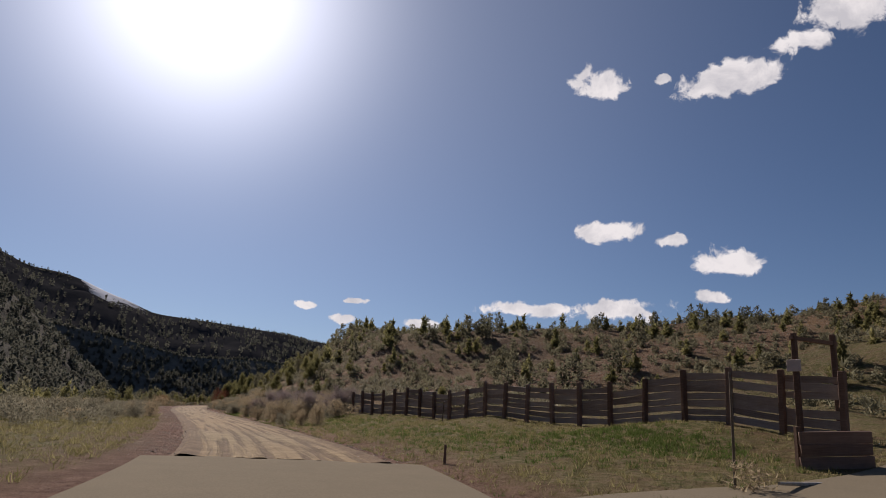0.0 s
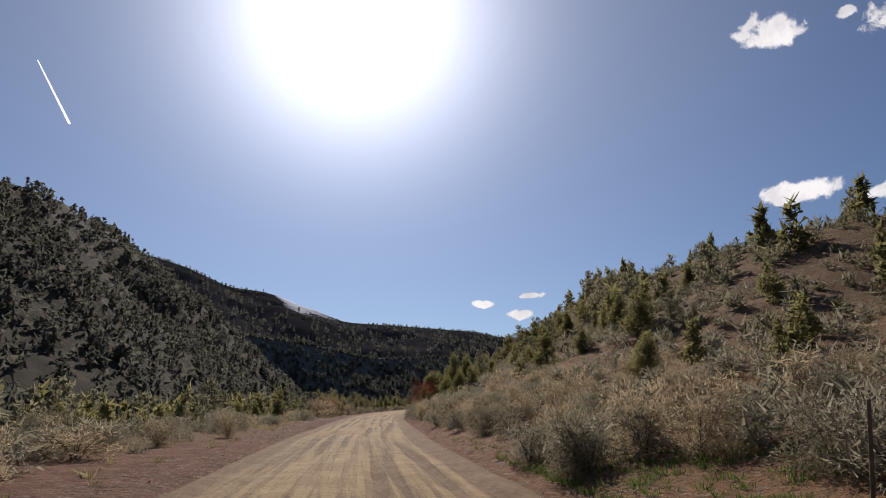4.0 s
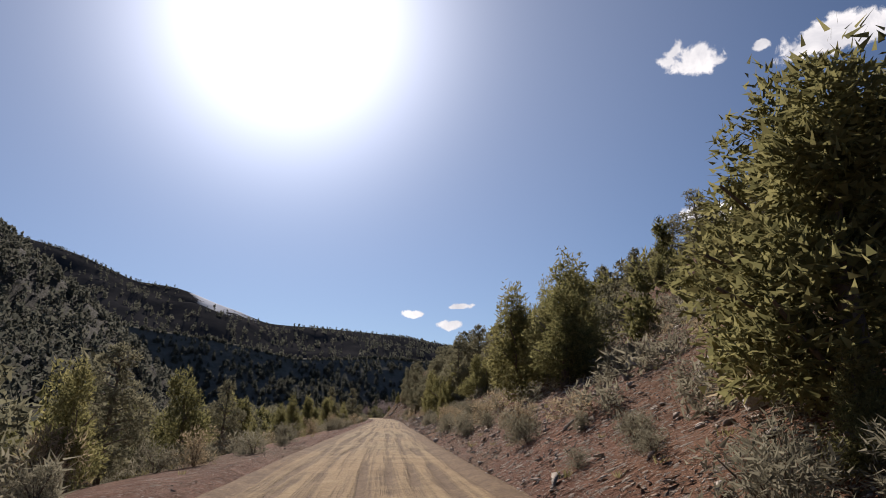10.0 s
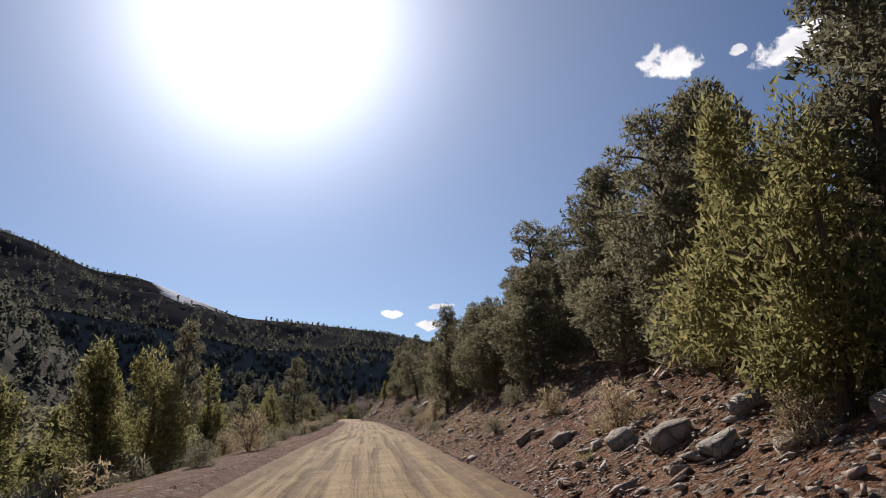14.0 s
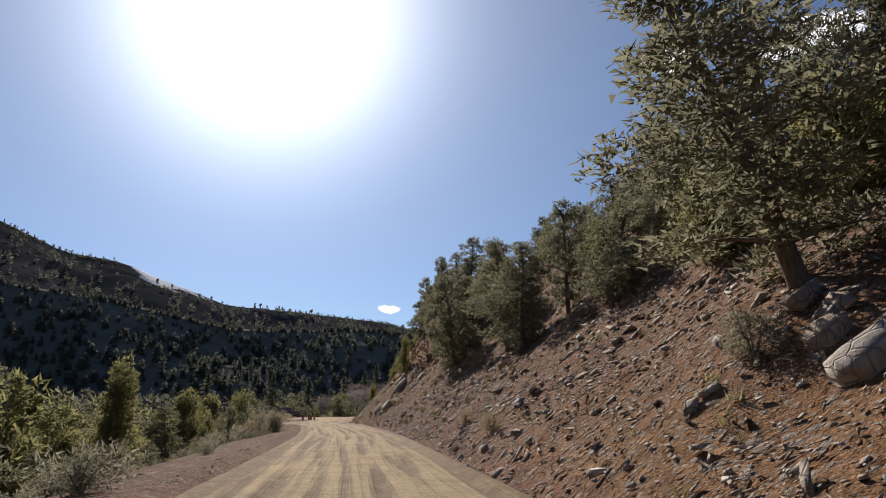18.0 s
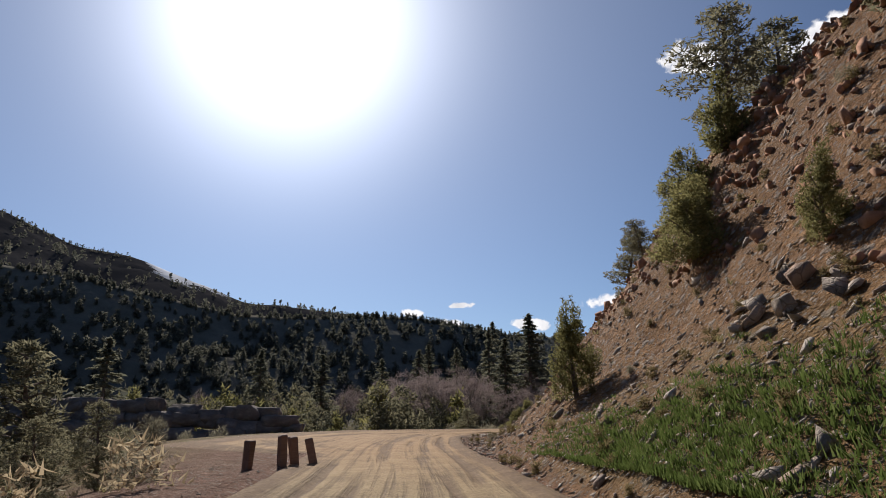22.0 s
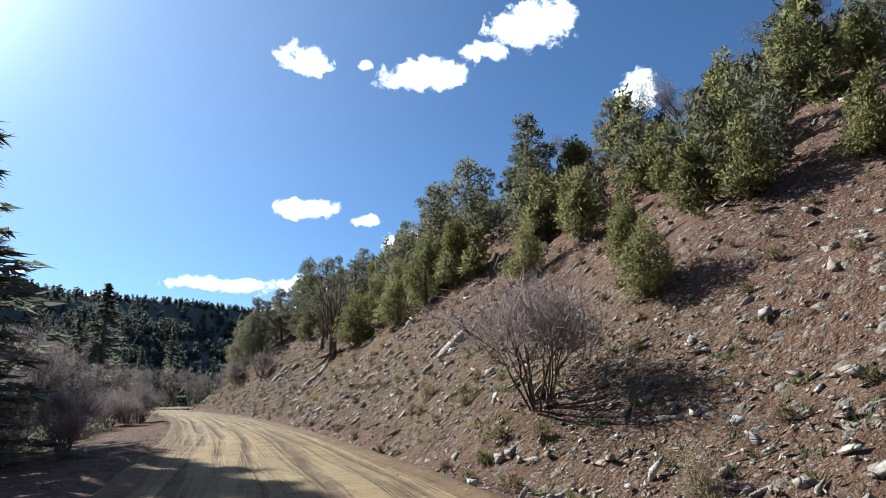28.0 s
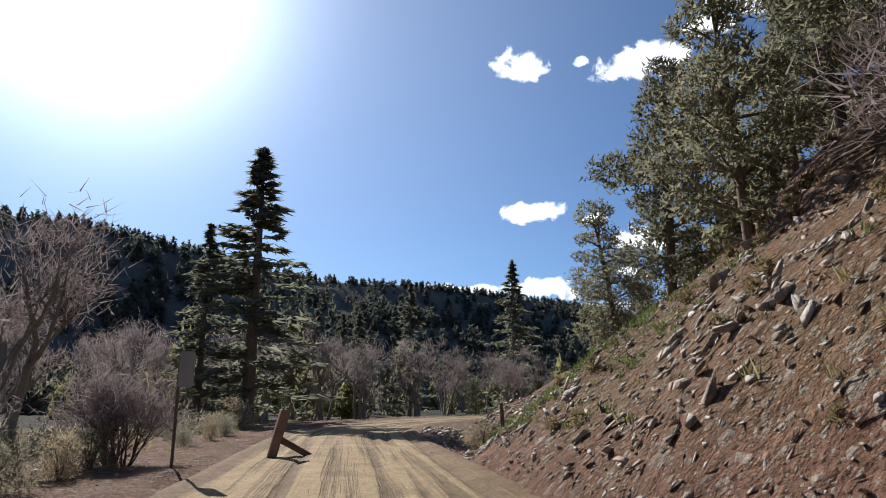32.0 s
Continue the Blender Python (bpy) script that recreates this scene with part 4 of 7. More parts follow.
stone_material()
n = material("grey_stone")
co = n.add("ShaderNodeTexCoord").outputs["Object"]
f = n.noise(1.6, 7, 0.7, co)
finish(n, n.ramp(f, [(0.3, (0.10, 0.085, 0.075)), (0.55, (0.2, 0.17, 0.15)), (0.75, (0.33, 0.29, 0.26))]), 0.95, f, 0.9, 0.2, spec=0.1)

n = material("red_stone")
co = n.add("ShaderNodeTexCoord").outputs["Object"]
one = n.math("FRACT", n.math("ADD", n.add("ShaderNodeObjectInfo").outputs["Random"], n.add("ShaderNodeNewGeometry").outputs["Random Per Island"]))
f = n.noise(2.0, 7, 0.7, co)
tone = n.ramp(one, [(0.0, (0.32, 0.165, 0.105)), (0.4, (0.42, 0.235, 0.155)), (0.7, (0.50, 0.33, 0.24)), (1.0, (0.38, 0.20, 0.13))])
finish(n, n.mix(0.8, tone, n.ramp(f, [(0.3, (0.5, 0.48, 0.46)), (0.55, (0.95, 0.93, 0.9)), (0.8, (1.2, 1.18, 1.14))]), "MULTIPLY"), 0.92, f, 0.7, 0.08, spec=0.15)

SHAPES = {}


def shapes(kind, make, count):
    SHAPES[kind] = [make(100 * len(SHAPES) + k) for k in range(count)]


shapes("juniper", lambda s: juniper(s, 5.0, 3.4 + 0.25 * (s % 5)), 6)
shapes("pinyon", lambda s: pinyon(s, 8.0, 4.7 + 0.35 * (s % 4)), 6)
shapes("juniper_open", lambda s: juniper(s, 5.0, 3.4 + 0.25 * (s % 5), 3600, 0.15), 5)
shapes("pinyon_open", lambda s: pinyon(s, 8.0, 4.7 + 0.35 * (s % 4), 3800, 0.185), 5)
shapes("spruce", lambda s: spruce(s, 22.0, 6.0 + 0.8 * (s % 3)), 3)
shapes("sagebrush", lambda s: shrub(s, 0.9, 1.3 + 0.1 * (s % 4)), 6)
shapes("rabbitbrush", lambda s: shrub(s, 1.3, 1.4, 1700, 0.062, "brush_leaf", 0.4), 4)
shapes("thicket_sage", lambda s: shrub(s, 1.6, 2.6, 3600, 0.064, "sage_leaf", 0.5), 3)
shapes("thicket_brush", lambda s: shrub(s, 1.9, 2.4, 3600, 0.07, "brush_leaf", 0.4), 3)
shapes("bare_bush", lambda s: bare_bush(s), 3)
shapes("cottonwood", lambda s: cottonwood(s, 12.0, 4 if s % 2 else 3), 4)
shapes("bare_far", lambda s: {q: p for q, p in cottonwood(s, 12.0, 2).items()}, 3)
shapes("boulder", lambda s: stone(s, 11, 0.52), 14)
shapes("outcrop", lambda s: stone(s, 9, 0.85), 6)
shapes("chip", lambda s: stone(s, 6, 0.5), 12)
shapes("brown_bush", lambda s: shrub(s, 3.0, 3.4, 3600, 0.085, "brown_leaf", 0.7), 2)
shapes("bunch", lambda s: {"foliage": shrub(s, 0.9, 1.1, 170, 0.17, "bunch_leaf", 0.3)["foliage"]}, 4)
shapes("ledge_rock", lambda s: block(s), 8)
shapes("shard", lambda s: stone(s, 9, 0.26), 14)
SHAPES["red_block"] = [{"stone": (*stone(820 + k, 10, 0.95)["stone"][:2], "red_stone")} for k in range(10)]
SHAPES["long_boulder"] = [{"stone": (*block(700 + k)["stone"][:2], "stone")} for k in range(4)]
shapes("tuft", lambda s: tuft(s, 0.2, 18, "grass_blade", 0.16), 5)
shapes("green_tuft", lambda s: tuft(s, 0.14, 16, "green_blade"), 3)
shapes("far_round", lambda s: far_tree(s, False), 5)
shapes("far_cone", lambda s: far_tree(s, True), 5)
shapes("clump", lambda s: {"foliage": shrub(s, 0.9, 1.4, 110, 0.18, "sage_leaf")["foliage"]}, 4)
shapes("mini_bush", lambda s: {"foliage": shrub(s, 0.9, 1.4, 60, 0.3, "pinyon_leaf")["foliage"]}, 5)
shapes("stubble", lambda s: tuft(s, 0.16, 8, "grass_blade", 0.2), 5)
shapes("pebble", lambda s: stone(s, 8, 0.4), 12)

MESHES = {}


def shape_mesh(kind, k, name):
    key = (kind, k, name)
    if key not in MESHES:
        v, f, mat = SHAPES[kind][k][name]
        ob = mesh_object(name, np.asarray(v), np.asarray(f), [mat], smooth=name in ("trunk", "branchwork", "woody_base", "root_flare"))
        MESHES[key] = ob.data
        bpy.data.objects.remove(ob)
    return MESHES[key]


def thing(kind, k, place, size, turn, label, category, group="", lean=(0, 0), name=None, mats=None):
    """One plant or stone as an object of its own; its parts share their meshes with its likes."""
    k = k % len(SHAPES[kind])
    m = Matrix.LocRotScale(place, Euler((lean[0], lean[1], turn)), size)
    names = list(SHAPES[kind][k])
    if len(names) == 1:
        root = new(name or kind, shape_mesh(kind, k, names[0]))
    else:
        root = new(name or kind)
        for p in names:
            child = new(p, shape_mesh(kind, k, p))
            child.parent = root
            if p in ("branchwork", "crown", "twig_crown", "foliage", "woody_base"):
                child["kind"] = "stuff"
    root.matrix_world = m
    return tagged(root, label, category, group)


def grade(x, y, e=0.4):
    """Slope of the ground along x and y."""
    return (height(x + e, y) - height(x - e, y)) / (2 * e), (height(x, y + e) - height(x, y - e)) / (2 * e)


def bake(name, kinds, places, sizes, rng, label, category, tilt=0.0, follow=0.0):
    """Many alike small things joined into one object."""
    pool = [next(iter(s.values())) if len(s) == 1 else None for kd in kinds for s in SHAPES[kd]]
    full = [s for kd in kinds for s in SHAPES[kd]]
    pick = rng.integers(0, len(full), len(places))
    vs, fs, mi, k, mats = [], [], [], 0, []
    gx, gy = grade(places[:, 0], places[:, 1]) if follow else (None, None)
    for j, shape in enumerate(full):
        idx = np.where(pick == j)[0]
        if not len(idx):
            continue
        for v, f, mat in shape.values():
            if mat not in mats:
                mats.append(mat)
            v, f = np.asarray(v), np.asarray(f)
            a = rng.uniform(0, 6.28, len(idx)) if len(shape) == 1 else idx * 1.7
            c, s = np.cos(a)[:, None], np.sin(a)[:, None]
            sz = sizes[idx]
            sz = sz if sz.ndim == 2 else np.repeat(sz[:, None], 3, 1)
            p = v[None] * sz[:, None]
            if tilt:
                t = rng.uniform(-tilt, tilt, (len(idx), 1))
                p = np.stack([p[..., 0] * np.cos(t) - p[..., 2] * np.sin(t), p[..., 1], p[..., 0] * np.sin(t) + p[..., 2] * np.cos(t)], -1)
            q = np.stack([p[..., 0] * c - p[..., 1] * s, p[..., 0] * s + p[..., 1] * c, p[..., 2]], -1) + places[idx][:, None]
            if follow:
                up = np.c_[-gx[idx] * follow, -gy[idx] * follow, np.ones(len(idx))]
                up /= np.linalg.norm(up, axis=1)[:, None]
                ta = np.cross(np.tile([0.0, 1.0, 0.0], (len(idx), 1)), up)
                ta /= np.linalg.norm(ta, axis=1)[:, None]
                tb = np.cross(up, ta)
                r = q - places[idx][:, None]
                q = r[..., :1] * ta[:, None] + r[..., 1:2] * tb[:, None] + r[..., 2:] * up[:, None] + places[idx][:, None]
            vs.append(q.reshape(-1, 3))
            fs.append((f[None] + (np.arange(len(idx)) * len(v))[:, None, None] + k).reshape(-1, 3))
            mi.append(np.full(len(idx) * len(f), mats.index(mat), np.int32))
            k += len(idx) * len(v)
    ob = mesh_object(name, np.concatenate(vs), np.concatenate(fs), mats)
    ob.data.polygons.foreach_set("material_index", np.concatenate(mi))
    return tagged(ob, label, category, kind="stuff")


def scatter(rng, s0, s1, d0, d1, step):
    """Jittered points along the road between two offsets: s, d, x, y."""
    s, d = np.meshgrid(np.arange(s0, s1, step), np.arange(d0, d1, step))
    s, d = s.ravel() + rng.uniform(-0.5, 0.5, s.size) * step, d.ravel() + rng.uniform(-0.5, 0.5, s.size) * step
    x, y = spot(s, d)
    s2, d2 = along(x, y)
    ok = np.abs(d2 - d) < 2.0
    return s[ok], d[ok], x[ok], y[ok]


# ---------------------------------------------------------------- built things
def box(bm, size, m=Matrix(), jitter=0.0, rng=None):
    """A slightly chamfered and worn bar of that size round its centre."""
    made = bmesh.ops.create_cube(bm, size=1.0)["verts"]
    for v in made:
        v.co = m @ Vector([v.co[k] * size[k] + (rng.uniform(-jitter, jitter) if rng is not None else 0) for k in range(3)])
    return made


def part(name, bm, mat, parent=None, label="", place=None):
    me = bpy.data.meshes.new(name)
    bm.to_mesh(me)
    bm.free()
    me.materials.append(MAT[mat])
    ob = new(name, me)
    if parent is not None:
        ob.parent = parent
    if place is not None:
        ob.matrix_basis = place
    return tagged(ob, label)


def plain(name, color, rough=0.6, metal=0.0, vary=0.25, scale=8.0):
    n = material(name)
    co = n.add("ShaderNodeTexCoord").outputs["Object"]
    f = n.noise(scale, 6, 0.65, co)
    lo, hi = [c * (1 - vary) for c in color], [min(1, c * (1 + vary)) for c in color]
    b = finish(n, n.ramp(f, [(0.3, tuple(lo)), (0.7, tuple(hi))]), rough, f, 0.3, 0.01)
    b.inputs["Metallic"].default_value = metal


def wood_material(name, a, b, c):
    n = material(name)
    co = n.add("ShaderNodeTexCoord").outputs["Object"]
    one = n.add("ShaderNodeObjectInfo").outputs["Random"]
    v = n.add("ShaderNodeMapping", Vector=co, Scale=(0.6, 12, 12)).outputs[0]
    moved = n.add("ShaderNodeVectorMath", props={"operation": "ADD"}, i0=v, i1=n.add("ShaderNodeCombineXYZ", X=n.math("MULTIPLY", one, 40.0), Y=one, Z=one)).outputs[0]
    grain = n.noise(2.0, 7, 0.7, moved, 0.6)
    stain = n.noise(1.3, 4, 0.6, co)
    color = n.ramp(n.math("ADD", n.math("MULTIPLY", grain, 0.7), n.math("MULTIPLY", one, 0.35)), [(0.25, a), (0.5, b), (0.8, c)])
    color = n.mix(0.6, color, n.ramp(stain, [(0.3, (0.6, 0.58, 0.56)), (0.7, (1.1, 1.08, 1.05))]), "MULTIPLY")
    finish(n, color, 0.9, grain, 0.5, 0.01, spec=0.15)


wood_material("old_plank", (0.22, 0.17, 0.148), (0.40, 0.325, 0.285), (0.56, 0.48, 0.43))
wood_material("old_post", (0.12, 0.072, 0.052), (0.21, 0.135, 0.10), (0.31, 0.21, 0.165))
plain("steel_post", (0.16, 0.13, 0.10), 0.6, 0.6)
plain("sign_back", (0.35, 0.33, 0.29), 0.5, 0.4, 0.12, 3.0)
plain("faded_sign", (0.62, 0.52, 0.49), 0.7, 0.0, 0.1, 3.0)
plain("silver_bark", (0.42, 0.38, 0.33), 0.8, 0.0, 0.3)


def vapour():
    n = material("vapour")
    n.add("ShaderNodeOutputMaterial", Surface=n.add("ShaderNodeBsdfTranslucent", Color=(0.95, 0.95, 0.97, 1.0)))


vapour()


def zat(x, y):
    return float(height(np.array([x]), np.array([y]))[0])


def corral():
    rng = np.random.default_rng(5)
    a, b = np.array((22.5, 20.4)), np.array(spot(70, 13.6))
    length = float(np.hypot(*(b - a)))
    u = (b - a) / length
    yaw = math.atan2(u[1], u[0])
    bays = 20
    step = length / bays
    root = new("corral_fence")
    root.location = (*a, zat(*a))
    tagged(root, "long weathered plank corral fence with rough timber posts", "fence")
    base = root.location.copy()
    tops = []
    for k in range(bays + 1):
        p = a + u * step * k
        z = zat(*p)
        tops.append(z)
        bm = bmesh.new()
        tall = 2.5 - 0.02 * k + rng.uniform(-0.1, 0.25)
        box(bm, (0.24, 0.22, tall + 0.5), Matrix(), 0.015, rng)
        bmesh.ops.bevel(bm, geom=bm.edges[:], offset=0.02, segments=1, affect="EDGES")
        part("post", bm, "old_post", root, place=Matrix.Translation(Vector((*p, z + tall / 2 - 0.25)) - base) @ pose(0, 0, 0, rng.uniform(-2, 2), rng.uniform(-2, 2), math.degrees(yaw) + rng.uniform(-4, 4)))
    side = np.array((u[1], -u[0]))
    for k in range(bays):
        p = a + u * step * (k + 0.5) + side * 0.15
        z0, z1 = tops[k], tops[k + 1]
        tilt = math.degrees(math.atan2(z1 - z0, step))
        low = 0.12
        for j in range(7):
            wide = rng.uniform(0.24, 0.36)
            top = low + wide
            if top > 2.5 - 0.015 * k:
                break
            if rng.random() > 0.05:
                bm = bmesh.new()
                long = step * rng.uniform(0.98, 1.06)
                box(bm, (long, 0.05, wide), Matrix(), 0.012, rng)
                bmesh.ops.subdivide_edges(bm, edges=[e for e in bm.edges if abs(e.verts[0].co.x - e.verts[1].co.x) > 1], cuts=5)
                for v in bm.verts:
                    v.co.z += 0.035 * noise.noise((v.co.x * 0.9 + k * 3.1, j * 1.7, 1.0 if v.co.z > 0 else 5.0))
                    v.co.y += 0.02 * noise.noise((v.co.x * 0.7, k * 1.3, j * 2.0))
                part("board", bm, "old_plank", root, place=Matrix.Translation(Vector((*(p + side * rng.uniform(0, 0.03)), (z0 + z1) / 2 + low + wide / 2)) - base) @ pose(0, 0, 0, 0, -tilt + rng.uniform(-1.4, 1.4), math.degrees(yaw)))
            low = top + (rng.uniform(0.0, 0.06) if rng.random() < 0.7 else rng.uniform(0.06, 0.2))
    # loading gate frame at the near end
    root = new("timber_gateway")
    g0, g1 = a + u * 1.65 - side * 0.28, a + u * 1.5 + side * 2.2
    root.location = (*g0, zat(*g0))
    base = root.location.copy()
    tagged(root, "tall rust-brown timber gate frame with a crossbeam", "gate")
    for p in (g0, g1):
        bm = bmesh.new()
        box(bm, (0.2, 0.2, 4.5), Matrix(), 0.01, rng)
        bmesh.ops.bevel(bm, geom=bm.edges[:], offset=0.02, segments=1, affect="EDGES")
        part("upright", bm, "old_post", root, place=Matrix.Translation(Vector((*p, zat(*p) + 2.0)) - base) @ pose(0, 0, 0, 0, 0, math.degrees(yaw)))
    bm = bmesh.new()
    span = float(np.hypot(*(g1 - g0)))
    box(bm, (span + 0.4, 0.16, 0.16), Matrix(), 0.01, rng)
    part("crossbeam", bm, "old_post", root, place=Matrix.Translation(Vector((*((g0 + g1) / 2), (zat(*g0) + zat(*g1)) / 2 + 3.95)) - base) @ pose(0, 0, 0, 0, 0, math.degrees(math.atan2(*(g1 - g0)[::-1]))))
    # pale board on the frame
    bm = bmesh.new()
    box(bm, (0.62, 0.03, 0.48))
    bmesh.ops.bevel(bm, geom=bm.edges[:], offset=0.008, segments=1, affect="EDGES")
    s = part("notice_board", bm, "faded_sign", place=Matrix.Translation(Vector((*(g0 - side * 0.125), zat(*g0) + 2.9))) @ pose(0, 0, 0, 0, 0, math.degrees(yaw)))
    tagged(s, "faded pinkish white notice board on a gate post", "sign")
    # low wing of planks leaning beside the side road
    root = new("plank_wing")
    w = np.array(spot(17.6, 16.3), float).ravel()
    root.location = (*w, zat(*w))
    tagged(root, "low dark wall of old planks beside the paved side road", "fence")
    for j in range(3):
        bm = bmesh.new()
        box(bm, (2.4, 0.07, 0.36), Matrix(), 0.02, rng)
        part("board", bm, "old_post", root, place=pose(0, 0, 0.18 + 0.37 * j, 4, -4, -12 + rng.uniform(-2, 2)))
    for e in (-1.1, 1.1):
        bm = bmesh.new()
        box(bm, (0.14, 0.14, 1.4), Matrix(), 0.01, rng)
        part("post", bm, "old_post", root, place=pose(e, 0.16 - e * 0.2, 0.5))
    # rear pen behind
    root = new("rear_fence")
    c0 = np.array((33.0, 22.0))
    root.location = (*c0, zat(*c0))
    base = root.location.copy()
    tagged(root, "dark rail fence of a rear cattle pen", "fence")
    for k in range(7):
        p = c0 + np.array((2.6, -0.9)) * k
        bm = bmesh.new()
        box(bm, (0.16, 0.16, 2.2), Matrix(), 0.01, rng)
        part("post", bm, "old_post", root, place=Matrix.Translation(Vector((*p, zat(*p) + 0.8)) - base))
        if k:
            for j in range(4):
                bm = bmesh.new()
                box(bm, (2.75, 0.06, 0.2), Matrix(), 0.01, rng)
                q = p - np.array((1.3, -0.45))
                part("rail", bm, "old_plank", root, place=Matrix.Translation(Vector((*q, zat(*q) + 0.35 + 0.42 * j)) - base) @ pose(0, 0, 0, 0, 0, -19))


def stake(name, x, y, tall, wide, mat, label, category, lean=(0, 0), group=""):
    bm = bmesh.new()
    bmesh.ops.create_cone(bm, cap_ends=True, segments=8, radius1=wide / 2, radius2=wide * 0.42, depth=tall + 0.3)
    bmesh.ops.bevel(bm, geom=[e for e in bm.edges if e.verts[0].co.z > 0 and e.verts[1].co.z > 0], offset=wide * 0.1, segments=1, affect="EDGES")
    ob = part(name, bm, mat, place=Matrix.Translation((x, y, zat(x, y) + tall / 2 - 0.15)) @ pose(0, 0, 0, lean[0], lean[1], 0))
    return tagged(ob, label, category, group)


def road_furniture():
    x, y = spot(14.9, 10.4)
    stake("marker_stake", float(x), float(y), 2.75, 0.075, "steel_post", "tall thin weathered steel stake in the grass verge", "post", (1.5, -1))
    x, y = spot(22.5, 5.3)
    stake("marker_post", float(x), float(y), 0.62, 0.11, "old_post", "short dark wooden marker post beside the road", "post")
    x, y = spot(95.0, 6.5)
    stake("fence_post", float(x), float(y), 1.25, 0.06, "steel_post", "rusty steel fence post on a brushy slope", "post", (3, 4))
    x, y = spot(46, 14.0)
    stake("fence_post", float(x), float(y), 1.5, 0.10, "steel_post", "lone rusty post standing before the corral", "post", (2, 2))
    for s, d, h in ((673, 5.4, 0.95), (676, 10.5, 1.25), (682, 14.5, 1.2), (690, 18.0, 1.2)):
        x, y = spot(s, d)
        stake("fence_post", float(x), float(y), h, 0.16, "old_post", "dark wooden fence post on the grassy bank", "post", (2, -3), "bank fence posts")
    for k, (x, y) in enumerate(((-4.3, 505.8), (-4.8, 504.9), (-5.1, 504.3), (-6.0, 503.6))):
        bm = bmesh.new()
        box(bm, (0.26, 0.22, 1.1), Matrix(), 0.03, np.random.default_rng(k))
        bmesh.ops.bevel(bm, geom=bm.edges[:], offset=0.03, segments=1, affect="EDGES")
        ob = part("guard_post", bm, "old_post", place=Matrix.Translation((x, y, zat(x, y) + 0.27)) @ pose(0, 0, 0, 4, -12 + 4 * k, 20 * k))
        tagged(ob, "dark leaning wooden guard post at the turnout", "post", "guard posts")
    # roadside sign seen from behind
    x, y = 55.0, 649.0
    root = new("road_sign")
    root.location = (x, y, zat(x, y))
    tagged(root, "narrow grey road sign plate on a thin dark post", "sign")
    bm = bmesh.new()
    box(bm, (0.06, 0.05, 2.75), Matrix.Translation((0, 0, 1.2)))
    part("post", bm, "steel_post", root)
    bm = bmesh.new()
    box(bm, (0.34, 0.012, 0.80), Matrix.Translation((0.16, -0.04, 2.12)))
    bmesh.ops.bevel(bm, geom=[e for e in bm.edges if abs(e.verts[0].co.y - e.verts[1].co.y) > 0.005], offset=0.03, segments=2, affect="EDGES")
    part("plate", bm, "sign_back", root, "grey metal plate")
    root.rotation_euler = (0, 0, radians(-18))
    # broken gate post with leaning timbers
    x, y = 57.8, 652.5
    root = new("gate_post")
    root.location = (x, y, zat(x, y))
    tagged(root, "broken leaning wooden gate post with a brace", "post")
    for name, size, pz, lean in (("post", (0.24, 0.24, 1.7), 0.5, -14), ("brace", (0.14, 0.14, 1.3), 0.22, 62)):
        bm = bmesh.new()
        box(bm, size, Matrix(), 0.03, np.random.default_rng(3))
        bmesh.ops.bevel(bm, geom=bm.edges[:], offset=0.03, segments=1, affect="EDGES")
        part(name, bm, "old_post", root, place=pose(0.62 if name == "brace" else 0, 0.1 if name == "brace" else 0, pz, 0, -lean, 0))
    # fallen bare pole in the verge
    bm = bmesh.new()
    bmesh.ops.create_cone(bm, cap_ends=True, segments=7, radius1=0.07, radius2=0.04, depth=2.6)
    x, y = spot(14.6, 12.0)
    ob = part("fallen_pole", bm, "silver_bark", place=Matrix.Translation((float(x), float(y), zat(float(x), float(y)) + 0.10)) @ pose(0, 0, 0, 0, 88, 205))
    tagged(ob, "pale fallen pole lying in the grass", "log")
    # trail of an aircraft, high up
    bm = bmesh.new()
    c0, c1 = aim(32.3, 24.6) * 4300, aim(29.6, 20.6) * 4300
    bm_v = [bm.verts.new(c0 + Vector((3, 0, 1))), bm.verts.new(c0 - Vector((3, 0, 1))), bm.verts.new(c0 + Vector((0, 4, 0))),
            bm.verts.new(c1 + Vector((7, 0, 2))), bm.verts.new(c1 - Vector((7, 0, 2))), bm.verts.new(c1 + Vector((0, 8, 0)))]
    for q in ((0, 1, 4, 3), (1, 2, 5, 4), (2, 0, 3, 5)):
        bm.faces.new([bm_v[i] for i in q])
    tagged(part("contrail", bm, "vapour"), "thin white aircraft trail in the blue sky", "contrail", kind="structure")


